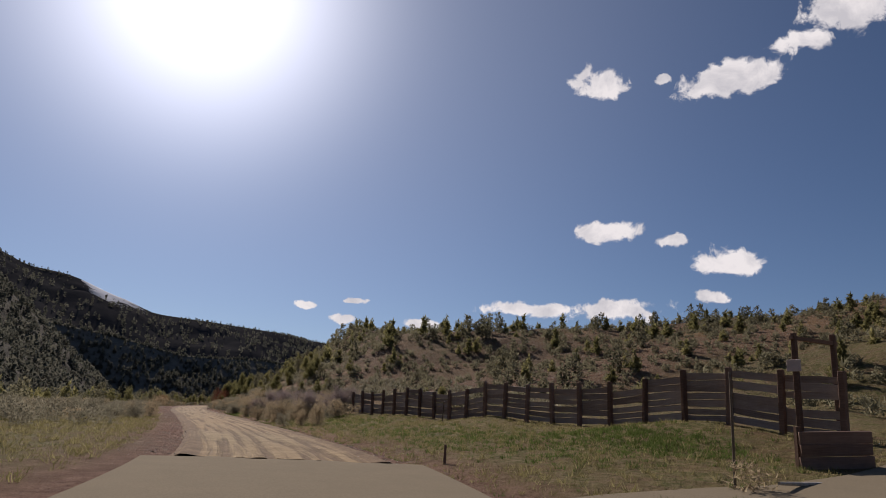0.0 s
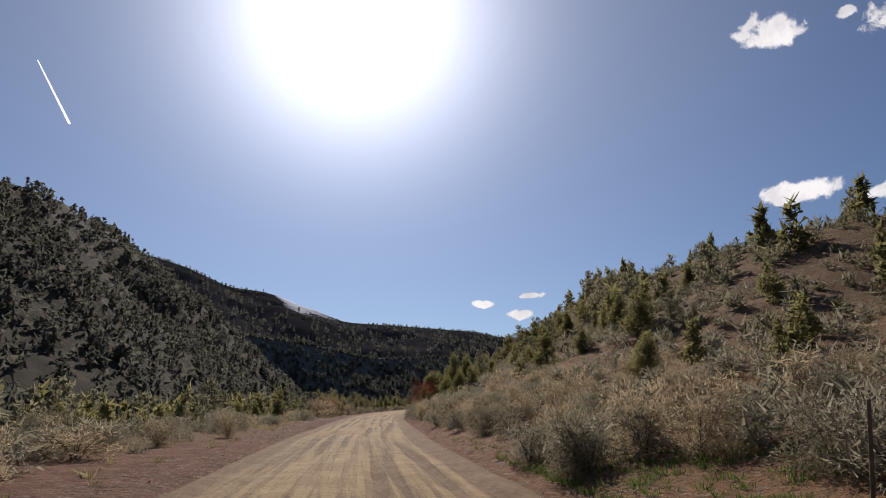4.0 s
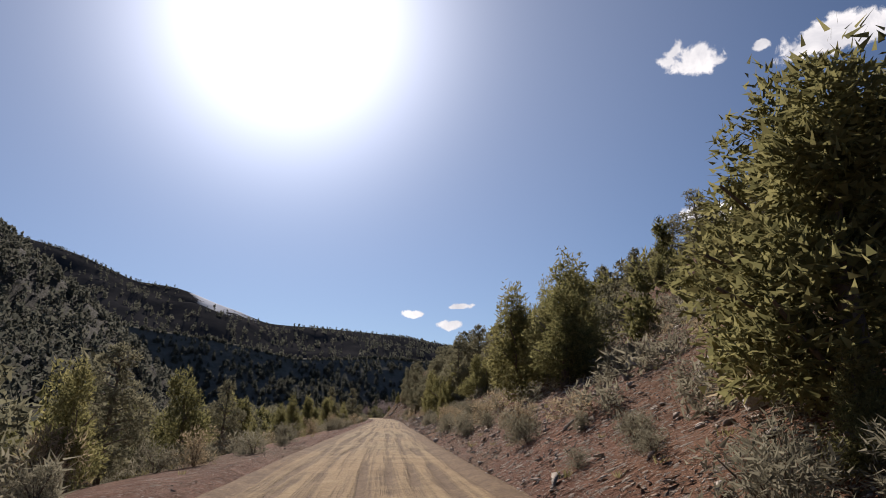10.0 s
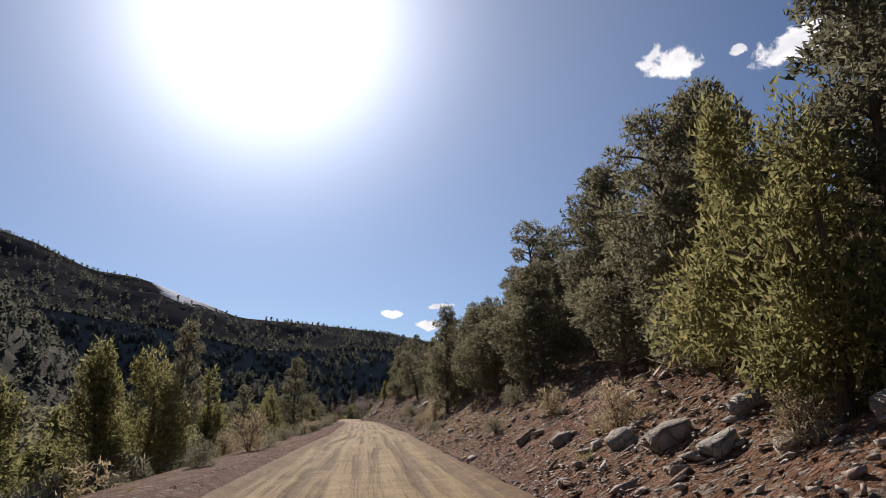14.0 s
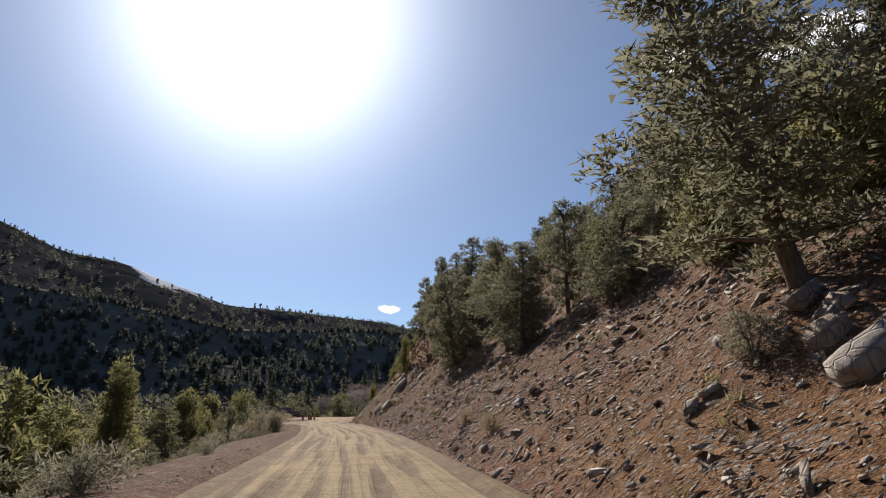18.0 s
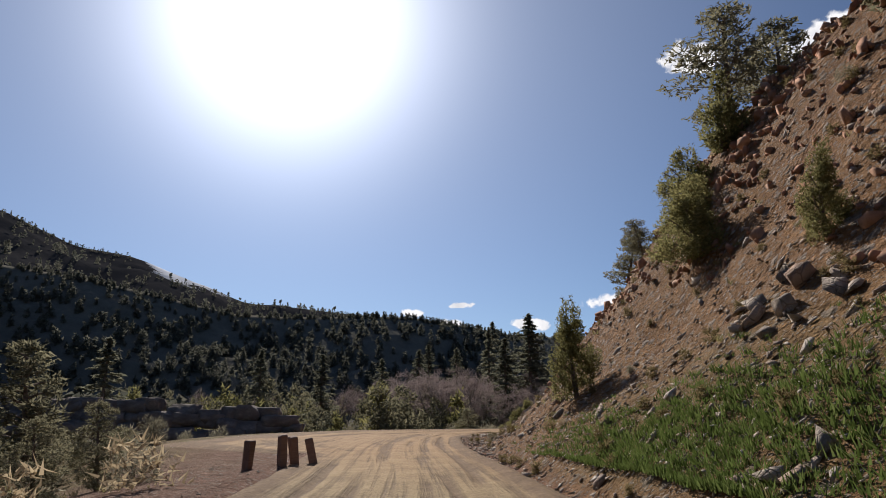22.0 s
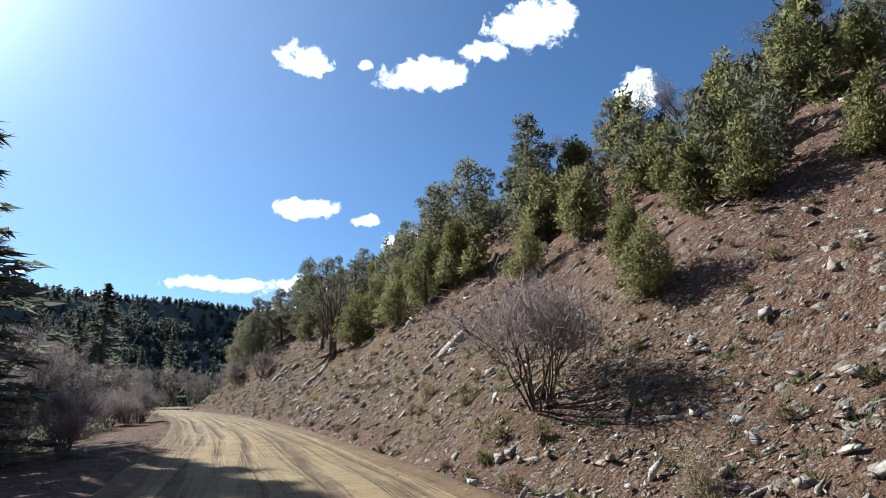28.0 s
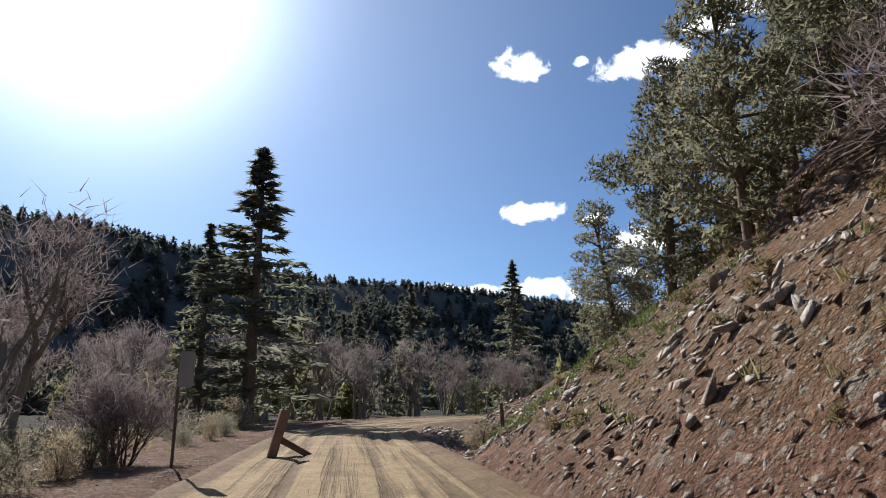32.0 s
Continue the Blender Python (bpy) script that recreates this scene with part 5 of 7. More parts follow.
def culvert():
    """The end of a corrugated steel pipe that sticks out of the ditch bank."""
    n = material("galvanised")
    co = n.add("ShaderNodeTexCoord").outputs["Object"]
    f = n.noise(5.0, 6, 0.65, co)
    b = finish(n, n.ramp(f, [(0.3, (0.42, 0.41, 0.39)), (0.6, (0.62, 0.61, 0.59)), (0.75, (0.36, 0.25, 0.17))]), 0.5, f, 0.2, 0.01)
    b.inputs["Metallic"].default_value = 0.55
    bm = bmesh.new()
    rings, around = 45, 28
    loops = []
    for inner in (0, 1):
        for i in range(rings):
            u = i / (rings - 1)
            r = 0.30 - 0.018 * inner + 0.014 * math.sin(u * 22 * math.pi) + (0.02 if i == rings - 1 else 0)
            bent = 0.10 * max(0.0, u - 0.55)
            loops.append([bm.verts.new((u * 1.7, r * math.cos(a) * (1 + bent), r * math.sin(a) * (1 - 1.4 * bent))) for a in (k * 2 * math.pi / around for k in range(around))])
    for inner in (0, 1):
        for i in range(rings - 1):
            p, q = loops[inner * rings + i], loops[inner * rings + i + 1]
            for k in range(around):
                bm.faces.new((p[k], q[k], q[(k + 1) % around], p[(k + 1) % around]) if inner else (p[k], p[(k + 1) % around], q[(k + 1) % around], q[k]))
    for e in (0, rings - 1):
        p, q = loops[e], loops[rings + e]
        for k in range(around):
            bm.faces.new((p[k], q[k], q[(k + 1) % around], p[(k + 1) % around]))
    for fc in bm.faces:
        fc.smooth = True
    x, y = -5.35, 187.7
    ob = part("culvert_pipe", bm, "galvanised", place=pose(x, y, zat(x, y) + 0.10, 0, -12, -49))
    tagged(ob, "bent galvanised corrugated culvert pipe end in the ditch", "pipe")


def paved_road():
    """The paved road that the dirt road leaves, with the side road past the corral."""
    s = np.arange(-58, 22.51, 0.75)
    left, right = [], []
    for k in s:
        flare = 2.0 * max(0.0, (k + 8) / 28) ** 2
        left.append((k, -3.6 - 0.2 * flare))
        right.append((k, 3.4 + 0.4 * flare))
    v, f = [], []
    for (k, a), (_, b) in zip(left, right):
        for q in np.linspace(a, b, 9):
            x, y = spot(k + 0.25 * math.sin(q * 2.1), q)
            v.append((float(x), float(y), 0.03 + 0.02 * (1 - (q / 4) ** 2) - 0.07 * (k > s[-1] - 0.01)))
    n = len(s)
    f = sheet_faces(9, n)
    ob = mesh_object("pavement", np.array(v), f, ["asphalt"], smooth=True)
    tagged(ob, "worn sandy asphalt ending at the dirt road", "road", kind="structure")
    # side road towards the right
    c = np.array([(3.5, 5.0), (6.5, 9.0), (9.8, 10.8), (13.2, 10.9), (17.6, 12.4), (22.0, 14.2), (28.0, 16.5), (45.0, 22.0)])
    line = spline(c, 1.0)
    t = np.gradient(line, axis=0)
    t /= np.hypot(*t.T)[:, None]
    d = np.linspace(-3.0, 3.0, 7)
    x = line[:, :1] + t[:, 1:] * d
    y = line[:, 1:] - t[:, :1] * d
    z = height(x.ravel(), y.ravel()).reshape(x.shape)
    z = np.maximum(z, z.mean(1, keepdims=True)) + 0.035
    ob = mesh_object("side_road", np.c_[x.ravel(), y.ravel(), z.ravel()], sheet_faces(7, len(line)), ["asphalt"], smooth=True)
    tagged(ob, "sandy paved side road past the corral", "road", kind="structure")


corral()
road_furniture()
culvert()
paved_road()

# ---------------------------------------------------------------- trees that stand out, by kind: metres along, metres to the right, height
J = "olive-green juniper on a stony slope"
KEY_JUNIPERS = [(117, 13.3, 2.6, 2.2), (168, 10.3, 3.2, 2.9), (166, 11.6, 2.9, 2.5), (194, 10, 3.6, 3.0), (188, 7, 2.3, 1.8), (178, 23, 4.4, 4.4), (182, 27, 4.0, 3.8), (245, 10.5, 7.2, 6.5), (249, 12, 6.5, 5), (208, 10.8, 4.6, 3.8),
                (202, 11.5, 6.8, 4.4), (205, 14, 6.0, 4.2), (249, 8.6, 7.0, 5.6), (252, 11, 6.6, 5), (291, 6.8, 4.6, 4.0), (293, 8.5, 5.0, 3.8), (296, 9, 5.6, 4), (300, 10, 6, 4.4), (508, 6.3, 3.6, 2.5), (506, 10.2, 3.2, 3.6), (511, 12.6, 3.0, 3.4), (508.5, 11.4, 2.6, 3.0), (480, 9.5, 5.0, 2.4), (150, 17, 3.6, 3.2), (139, 22, 4.2, 3.6),
                (155, 26, 4.5, 4.2), (162, 18, 3.2, 2.6), (185, 14, 3.0, 2.6), (222, 12, 4.4, 3.6), (228, 15, 5.0, 4.0), (234, 19, 5.2, 4.4), (262, 14, 5.0, 4.2), (268, 11, 4.6, 3.6), (275, 13, 5.5, 4), (281, 10, 5.0, 3.8), (217.8, 6.9, 6.0, 5.6), (220.0, 7.9, 6.2, 5.8), (216.5, 6.0, 1.7, 1.2), (241.6, 9.3, 5.3, 4.2), (265, 12, 6.5, 3.4), (276, 15.6, 4.2, 2.4), (267.4, 10.8, 4.6, 2.6), (270, 12.5, 5, 3), (273.6, 5.9, 3.2, 1.8), (279, 10.8, 4.0, 2.4), (309, 6.9, 5.2, 3.2), (312, 7.6, 6.2, 3.8), (509.8, 13.7, 4.0, 2.8), (497.5, 9.0, 2.3, 1.5), (644.5, 12.7, 6.4, 3.4), (292, 9.2, 5.6, 3.2), (593.9, 14.5, 3.7, 3.0), (593.4, 18.3, 3.8, 3.2), (588.5, 19.7, 3.6, 3.0), (582.9, 13.8, 3.0, 2.4), (580.6, 15.8, 2.9, 2.5), (584.8, 22.1, 3.4, 2.8), (582.7, 9.6, 2.5, 2.2), (578.4, 23.4, 3.0, 2.6), (596.5, 16.2, 3.6, 3.0), (590, 16.6, 3.4, 2.8), (587, 12, 2.6, 2.3), (574, 20, 2.8, 2.4), (596, 12.6, 3.2, 2.6), (563, -7.4, 2.6, 2.8), (567.5, -7.6, 3.6, 3.4), (573, -8.2, 3.6, 3.4), (579, -9, 4.2, 3.8), (585, -9.6, 4.0, 3.8), (400, 16.5, 4.6, 4.8), (395, 18, 5.0, 5.2), (407, 13.6, 4.0, 4.8), (414, 12.6, 4.0, 4.6), (420, 12.2, 3.6, 4.2), (402.5, 14.4, 3.2, 4.0), (620, 10.2, 4.6, 4.4), (621, 12.4, 4.2, 4.0), (606.3, 13.2, 4.6, 4.4), (609.5, 12.2, 5.2, 4.6), (613.5, 11.6, 5.0, 4.4), (600.6, 16.2, 4.4, 4.2), (585, 13.6, 2.8, 2.8), (587.4, 17.4, 3.6, 3.6), (603.9, 21.0, 4.6, 4.4), (586.3, 20.4, 4.0, 4.0), (592, 22, 4.4, 4.2), (597, 20, 4.2, 4.0), (579.7, 18.2, 3.2, 3.2), (567.5, 13.8, 5.0, 4.0)]
KEY_PINYONS = [(290, 11.2, 8.6, 5.6), (294, 13.5, 8.0, 5.0), (404, 17, 10, 6.4), (408, 15.5, 9, 5.6), (400, 19, 10, 6), (421, 16, 9, 5.8), (415, 14.5, 8, 5), (427, 13.5, 7.5, 5), (432, 16, 8, 5.4), (306, 9, 8, 5), (311, 10, 8.5, 5), (316, 9, 8, 5), (320, 12, 9, 5.4), (328, 12, 9, 5.4), (335, 13, 9, 5.4), (343, 12, 9, 5), (350, 11, 9, 5), (448, 11.8, 6.0, 5.4), (452, 13, 6.4, 5), (462, 11.8, 7.4, 5.4), (458, 14.5, 7, 5.4),
               (466, 15.5, 7.5, 6), (472, 14, 6.5, 5), (479, 13, 6.4, 4.4), (476, 17, 7.5, 6), (492, 16.5, 6.0, 4.4), (486, 17, 7, 5.4), (448, 7.8, 7.6, 5), (452, 8.6, 8, 5.4), (456, 9.5, 7.6, 5), (461, 8.8, 7.4, 5), (467, 9.2, 7.2, 5), (474, 9.4, 7.8, 4.6), (478, 8.8, 8.2, 3.6), (355, 6.4, 9, 5), (360, 7.2, 8, 5), (436, 9.5, 7, 5), (441, 10, 7.5, 5), (428, 10.5, 7, 5), (519, 13.2, 2.6, 2.6), (516, 20.5, 7, 6), (523, 21, 6, 5),
               (614, 15, 9.0, 6), (611, 17, 8.5, 6), (618, 16.5, 8.5, 5.4), (607, 19, 8, 6), (624, 14.5, 6, 4.6), (631, 13.5, 6.5, 5), (637, 12.5, 7, 5), (643, 13, 7.6, 5.4), (648, 13, 7, 5.4), (653, 13.5, 8, 5.6), (656, 12.5, 7.2, 5.2), (650, 16, 8, 5.6), (664, 12.6, 7.0, 5.0), (667, 14.5, 7.6, 5.4), (661, 17, 8, 6), (672, 17.5, 7.5, 5),
               (338, -10.5, 8.6, 4.0), (378, -8.2, 9.0, 5.2), (366, 8.4, 8.0, 5), (357, 9.4, 7.4, 5), (371, 11, 8, 5.4), (377, 13.5, 8, 5.4), (384, 14, 8, 6), (346, 8.2, 6.4, 5), (340, 9.6, 7, 5), (332, 8.5, 6.5, 5), (324, 9.5, 6.5, 5), (317.7, 9.2, 8, 5.2), (435, 12, 7, 4.4), (464, 12, 7.5, 5), (472, 12.8, 9.5, 4.6), (652.6, 14.9, 9.5, 4.6), (487, 8.8, 7.0, 4.4), (497, 9.6, 4.4, 3.0), (491, 10.5, 7, 4.4), (663, 9.0, 7.6, 5.2), (668, 9.5, 8.0, 5.0), (660, 11, 8, 5.4), (674, 10.5, 6.5, 4.6), (657, 9, 7, 5), (291, 9.0, 8.8, 5.0), (322, 11.5, 10.5, 6.6), (331, 11, 10, 6.6), (338, 14, 10, 6.6), (346, 12.5, 10.5, 7), (353, 14, 10, 6.6), (326, 15.5, 10, 6.6), (314, 13.5, 9.5, 6.2), (334, 8.4, 6.5, 5.6), (342, 8.2, 6.0, 5.4), (411.4, 8.9, 8.4, 7.2), (513, 15.8, 6.6, 6.0), (524.8, 13.8, 4.4, 4.0), (500, 14.3, 8.5, 5.4)]


def bare_bank(s):
    """How far up from the road the cut bank stays free of trees."""
    return float(np.interp(s, [414, 416, 426, 437, 450, 462, 468, 480, 500, 508, 520, 535, 545, 546], [0, 10, 11.5, 9.0, 8.4, 9.5, 12.0, 12.8, 13.0, 11.8, 11.8, 11.0, 10.0, 0]))


def stand(kind, s, d, tall, wide, k, label, cat, group, norm_h, norm_w, sink=0.1):
    x, y = (float(q) for q in spot(s, d))
    r = np.random.default_rng(int(s * 7 + d * 13 + 1000) % 99991)
    w = wide / norm_w
    return thing(kind, k, (x, y, zat(x, y) - sink), (w, w * r.uniform(0.9, 1.1), tall / norm_h), r.uniform(0, 6.28), label, cat, group, (r.normal(0, 0.05), r.normal(0, 0.05)), kind.split("_")[0])


for k, (s, d, h, w) in enumerate(KEY_JUNIPERS):
    stand("juniper" if abs(d) < 13.5 else "juniper_open", s, d, h, w, k, J, "juniper", "junipers", 5.0, 3.8)
for k, (s, d, h, w) in enumerate(KEY_PINYONS):
    if 0 < d < bare_bank(s):
        if k % 2:
            continue
        d, h = bare_bank(s) + 0.3 * (k % 4), h * 0.8
    stand("pinyon" if abs(d) < 13.5 or 290 < s < 304 or 390 < s < 440 else "pinyon_open", s, d, h, w, k, "dark green pinyon pine with an open crown", "pine tree", "pinyon pines", 8.0, 5.2)

SPRUCES = [(35.2, 667, 28.5, 8.0), (26.2, 593, 20.4, 8.0), (24.0, 617, 21.0, 5.6), (21.6, 591.5, 16.2, 6.2), (27.6, 596.5, 18.0, 6.4), (61.1, 687.5, 23.5, 9.5), (57.5, 690, 17.5, 5.0), (18, 622, 17, 5.5), (8, 600, 15, 5), (2, 612, 14, 5), (14, 640, 19, 6),
           (-8, 585, 13, 5), (-18, 592, 14, 5), (-30, 560, 13, 5), (26.0, 577.5, 8.4, 4.8), (92, 735, 22, 6), (108, 729, 26, 7), (78, 716, 14, 5), (-33, 225, 10, 5), (-45, 250, 11, 5), (84, 748, 18, 5), (120, 750, 20, 6)]
for k, (x, y, h, w) in enumerate(SPRUCES):
    thing("spruce", k, (x, y, zat(x, y) - 0.3), (w / 4.8, w / 4.8, h / 22.0), k * 1.3, "tall dark green spruce on the valley floor", "spruce tree", "spruces")

COTTON = [(46, 680, 17), (44, 690, 11), (50, 700, 12), (70, 700, 11), (76, 708, 12), (82, 705, 10), (66, 712, 13), (90, 716, 11), (56, 705, 12), (38, 680, 11), (33, 668, 11), (26, 660, 12), (42, 655, 10), (36, 648, 9), (30, 632, 9), (40, 632, 8), (22, 640, 11), (15, 655, 12), (98, 712, 10),
          (40, 700, 13), (20, 690, 14), (8, 680, 14), (30, 715, 14), (50, 722, 13), (72, 728, 13), (104, 722, 11), (28, 620, 8), (34, 622, 7), (5, 640, 12)]
for k, (x, y, h) in enumerate(COTTON):
    thing("cottonwood", k, (x, y, zat(x, y) - 0.2), (h / 12 * 1.05, h / 12 * 1.05, h / 12), k * 2.1, "leafless grey cottonwood with a purplish haze of twigs", "tree", "bare cottonwoods")
for k, (s, d, h) in enumerate(((591, 26, 9), (597, 33, 8.5), (587, 30, 9), (604, 30, 8), (612, 32, 8.5), (620, 33, 8), (628, 34, 8), (600, 40, 8.5), (640, 33, 7.5), (583, 34, 8.5))):
    x, y = (float(q) for q in spot(s, d))
    thing("cottonwood", k + 1, (x, y, zat(x, y) - 0.2), (h / 14, h / 14, h / 12), k * 1.1, "small leafless tree on the ridge line", "tree", "ridge trees")
for k, (s, d, h, w) in enumerate(((563, 7.2, 3.0, 3.0), (559, 8.2, 2.6, 1.8), (582, 5.8, 3.2, 3.4), (567, 9.5, 2.4, 2.6), (571, 11, 3.4, 4.0), (565, 11.5, 3.2, 2.6), (655, 6.6, 2.0, 2.6), (570, -5.5, 2.6, 3), (645.6, 7.8, 3.0, 3.6), (654, 6.2, 1.8, 3.0))):
    x, y = (float(q) for q in spot(s, d))
    thing("bare_bush", k, (x, y, zat(x, y)), (w / 2.6, w / 2.6, h / 2.6), k, "leafless brown bush at the foot of the bank", "bush", "bare bushes")


def bare_woods():
    rng = np.random.default_rng(61)
    for k in range(64):
        s, d = rng.uniform(582, 672), -rng.uniform(8.5, 40)
        x, y = (float(v) for v in spot(s, d))
        h = rng.uniform(7.5, 12.5) * np.interp(-d, [8, 18], [0.55, 1.0])
        thing("cottonwood", k, (x, y, zat(x, y) - 0.2), (h / 11, h / 11, h / 12), rng.uniform(0, 6.28), "leafless grey tree in the riverside thicket", "tree", "riverside thicket")
    for k in range(46):
        s, d = rng.uniform(566, 672), -rng.uniform(5.2, 13)
        x, y = (float(v) for v in spot(s, d))
        h = rng.uniform(1.2, 2.6)
        thing("bare_bush", k, (x, y, zat(x, y)), (h / 2.4, h / 2.4, h / 2.6), rng.uniform(0, 6.28), "leafless brown bush beside the dirt road", "bush", "bare bushes")


bare_woods()


def red_bush():
    v = shrub(901, 5.0, 4.4, 12000, 0.085, "red_leaf", 0.7)
    SHAPES["red_bush"] = [v]
    x, y = (float(q) for q in spot(191, 6.4))
    thing("red_bush", 0, (x, y, zat(x, y)), (0.85, 0.85, 0.88), 0, "large rust-red shrub beside the dirt road", "bush")


red_bush()
for k, (s, d, h, w) in enumerate(((185.5, -7.4, 3.2, 4.4), (189.5, -8.2, 3.0, 4.0), (176, -7.6, 2.2, 3.2), (195, -8, 2.6, 3.6))):
    x, y = (float(q) for q in spot(s, d))
    thing("brown_bush", k, (x, y, zat(x, y) - 0.1), (w / 3.4, w / 3.4, h / 3.0), k * 1.7, "large russet-brown bush below the road", "bush", "brown bushes")


def dead_tree():
    """A bleached dead tree with bare upswept limbs and exposed roots."""
    rng = np.random.default_rng(77)
    wood, tips, roots = [], [], []
    wood.append(tube([(0, 0, -0.3), (0.1, 0, 1.0), (0.0, 0.1, 2.2), (0.15, 0.1, 3.4)], [0.42, 0.34, 0.28, 0.18], 9))
    for k in range(9):
        a = k * 0.75
        limb(rng, (0.05, 0.05, 1.4 + 0.22 * k), (math.cos(a) * 0.55, math.sin(a) * 0.55, 1.0), 2.6, 0.10, 2, wood, tips, 0.25, (2, 3), 5, 0.35)
    for k in range(7):
        a = k * 0.9 + 0.3
        roots.append(tube([(0.2 * math.cos(a), 0.2 * math.sin(a), 0.4), (0.8 * math.cos(a), 0.8 * math.sin(a), 0.05 - 0.5 * math.cos(a + 0.5)), (1.7 * math.cos(a), 1.7 * math.sin(a), -0.2 - 1.1 * math.cos(a + 0.5))], [0.16, 0.11, 0.04], 6))
    SHAPES["dead_tree"] = [{"trunk": (*join(wood), "dead_wood"), "root_flare": (*join(roots), "dead_wood")}]
    for s, d, size in ((623.5, 9.2, 1.05), (632, 10.5, 0.6)):
        x, y = (float(q) for q in spot(s, d))
        thing("dead_tree", 0, (x, y, zat(x, y)), (size, size, size), 0.6 + s, "bleached dead tree with bare limbs and exposed roots", "tree")


dead_tree()


# ---------------------------------------------------------------- scattered junipers and pinyons of the slopes
def woods():
    rng = np.random.default_rng(11)
    keys = np.array([k[:2] for k in KEY_JUNIPERS + KEY_PINYONS])
    s, d, x, y = scatter(rng, 60, 690, 9, 75, 5.2)
    dens = np.interp(s, [60, 110, 160, 220, 300, 430, 500, 545, 560, 690], [0.15, 0.3, 0.42, 0.5, 0.62, 0.6, 0.55, 0.5, 0.75, 0.8])
    first = np.interp(s, [60, 130, 200, 280, 350, 420, 480, 545, 560, 600, 690], [16, 15, 12, 9, 11, 17, 18, 19, 14, 17, 14])
    ok = (rng.random(len(s)) < dens) & (d > first) & (fbm(x, y, 16, 2, 80) > -0.65)
    near = np.array([np.min(np.abs(keys[:, 0] - a) + np.abs(keys[:, 1] - b)) > 3.0 for a, b in zip(s, d)])
    ok &= near
    s, d, x, y = s[ok], d[ok], x[ok], y[ok]
    z = height(x, y)
    close = d < 34
    pick = np.where(close)[0]
    rng.shuffle(pick)
    pick = pick[:120]
    rest = np.setdiff1d(np.arange(len(s)), pick)
    for k, i in enumerate(pick):
        pine = rng.random() < np.interp(s[i], [60, 250, 330, 690], [0.15, 0.3, 0.6, 0.8])
        h = rng.uniform(3.0, 5.4) if not pine else rng.uniform(4.4, 7.0)
        h *= np.interp(s[i], [60, 130, 200, 260], [0.5, 0.6, 0.8, 1.0])
        w = h * rng.uniform(0.62, 0.85)
        if pine:
            thing("pinyon_open", k, (x[i], y[i], z[i] - 0.15), (w / 5.2, w / 5.2, h / 8), rng.uniform(0, 6.28), "dark green pinyon pine with an open crown", "pine tree", "pinyon pines", name="pinyon")
        else:
            thing("juniper_open", k, (x[i], y[i], z[i] - 0.15), (w / 3.8, w / 3.8, h / 5), rng.uniform(0, 6.28), J, "juniper", "junipers", name="juniper")
    SHAPES["mid_tree"] = [{q: p for q, p in juniper(300 + k, 4.0, 3.0, 240, 0.45).items() if q == "crown"} for k in range(4)] + [{q: p for q, p in pinyon(310 + k, 4.6, 3.6, 240, 0.46).items() if q == "crown"} for k in range(3)]
    # the valley's own thickets on the left
    s2, d2, x2, y2 = scatter(rng, 120, 600, -75, -7, 4.6)
    dens = np.interp(s2, [120, 170, 220, 300, 450, 505, 520, 560, 600], [0.1, 0.35, 0.7, 0.85, 0.85, 0.8, 0.4, 0.6, 0.5]) * np.interp(-d2, [7, 12, 40, 75], [0.75, 0.95, 0.9, 0.6])
    edge = np.interp(s2, [120, 190, 210, 450, 505, 512, 519, 545, 560, 600], [-30, -12, -7.0, -6.5, -6.5, -10, -22, -20, -9, -8])
    ok = (rng.random(len(s2)) < dens) & (d2 < edge)
    hedge = np.where(ok & (d2 > -17))[0]
    rng.shuffle(hedge)
    hedge = hedge[:120]
    ok[d2 > -17] = False
    zh = height(x2, y2)
    for k, i in enumerate(hedge):
        h = rng.uniform(3.0, 6.5) * (0.55 if s2[i] > 430 and d2[i] > -12 else 0.6 if s2[i] > 545 else 1.0)
        w = h * rng.uniform(0.6, 0.8) * (1.3 if s2[i] > 430 else 1.0)
        lod = "" if d2[i] > -10.5 or s2[i] > 540 else "_open"
        thing(("juniper" if k % 3 else "pinyon") + lod, k, (x2[i], y2[i], zh[i] - 0.2), (w / 3.8, w / 3.8, h / 5) if k % 3 else (w / 5.2, w / 5.2, h / 8), rng.uniform(0, 6.28), "green juniper in the thicket below the road" if k % 3 else "dark pinyon in the thicket below the road", "juniper" if k % 3 else "pine tree", "valley thicket", name="juniper" if k % 3 else "pinyon")
    s3, d3, x3, y3 = scatter(rng, -20, 330, 60, 215, 8.0)
    far = (rng.random(len(s3)) < np.interp(s3, [-20, 60, 330], [0.4, 0.6, 0.6])) & (fbm(x3, y3, 40, 2, 88) > -0.6)
    s4, d4, x4, y4 = scatter(rng, 562, 690, 15, 46, 3.5)
    hill = rng.random(len(s4)) < 0.62
    xa, ya = np.r_[x[rest], x2[ok], x3[far], x4[hill]], np.r_[y[rest], y2[ok], y3[far], y4[hill]]
    za = height(xa, ya)
    size = np.r_[rng.uniform(0.8, 1.5, len(rest)) * np.interp(s[rest], [60, 130, 200, 260], [0.5, 0.6, 0.8, 1.0]), rng.uniform(0.7, 1.9, ok.sum()), rng.uniform(0.6, 1.1, far.sum()) * np.interp(s3[far], [60, 250], [0.75, 1.2]), rng.uniform(0.5, 1.0, hill.sum())]
    SHAPES["fine_tree"] = [{q: p for q, p in juniper(320 + k, 4.0, 3.0, 640, 0.26).items() if q == "crown"} for k in range(4)] + [{q: p for q, p in pinyon(330 + k, 4.6, 3.6, 640, 0.27).items() if q == "crown"} for k in range(3)]
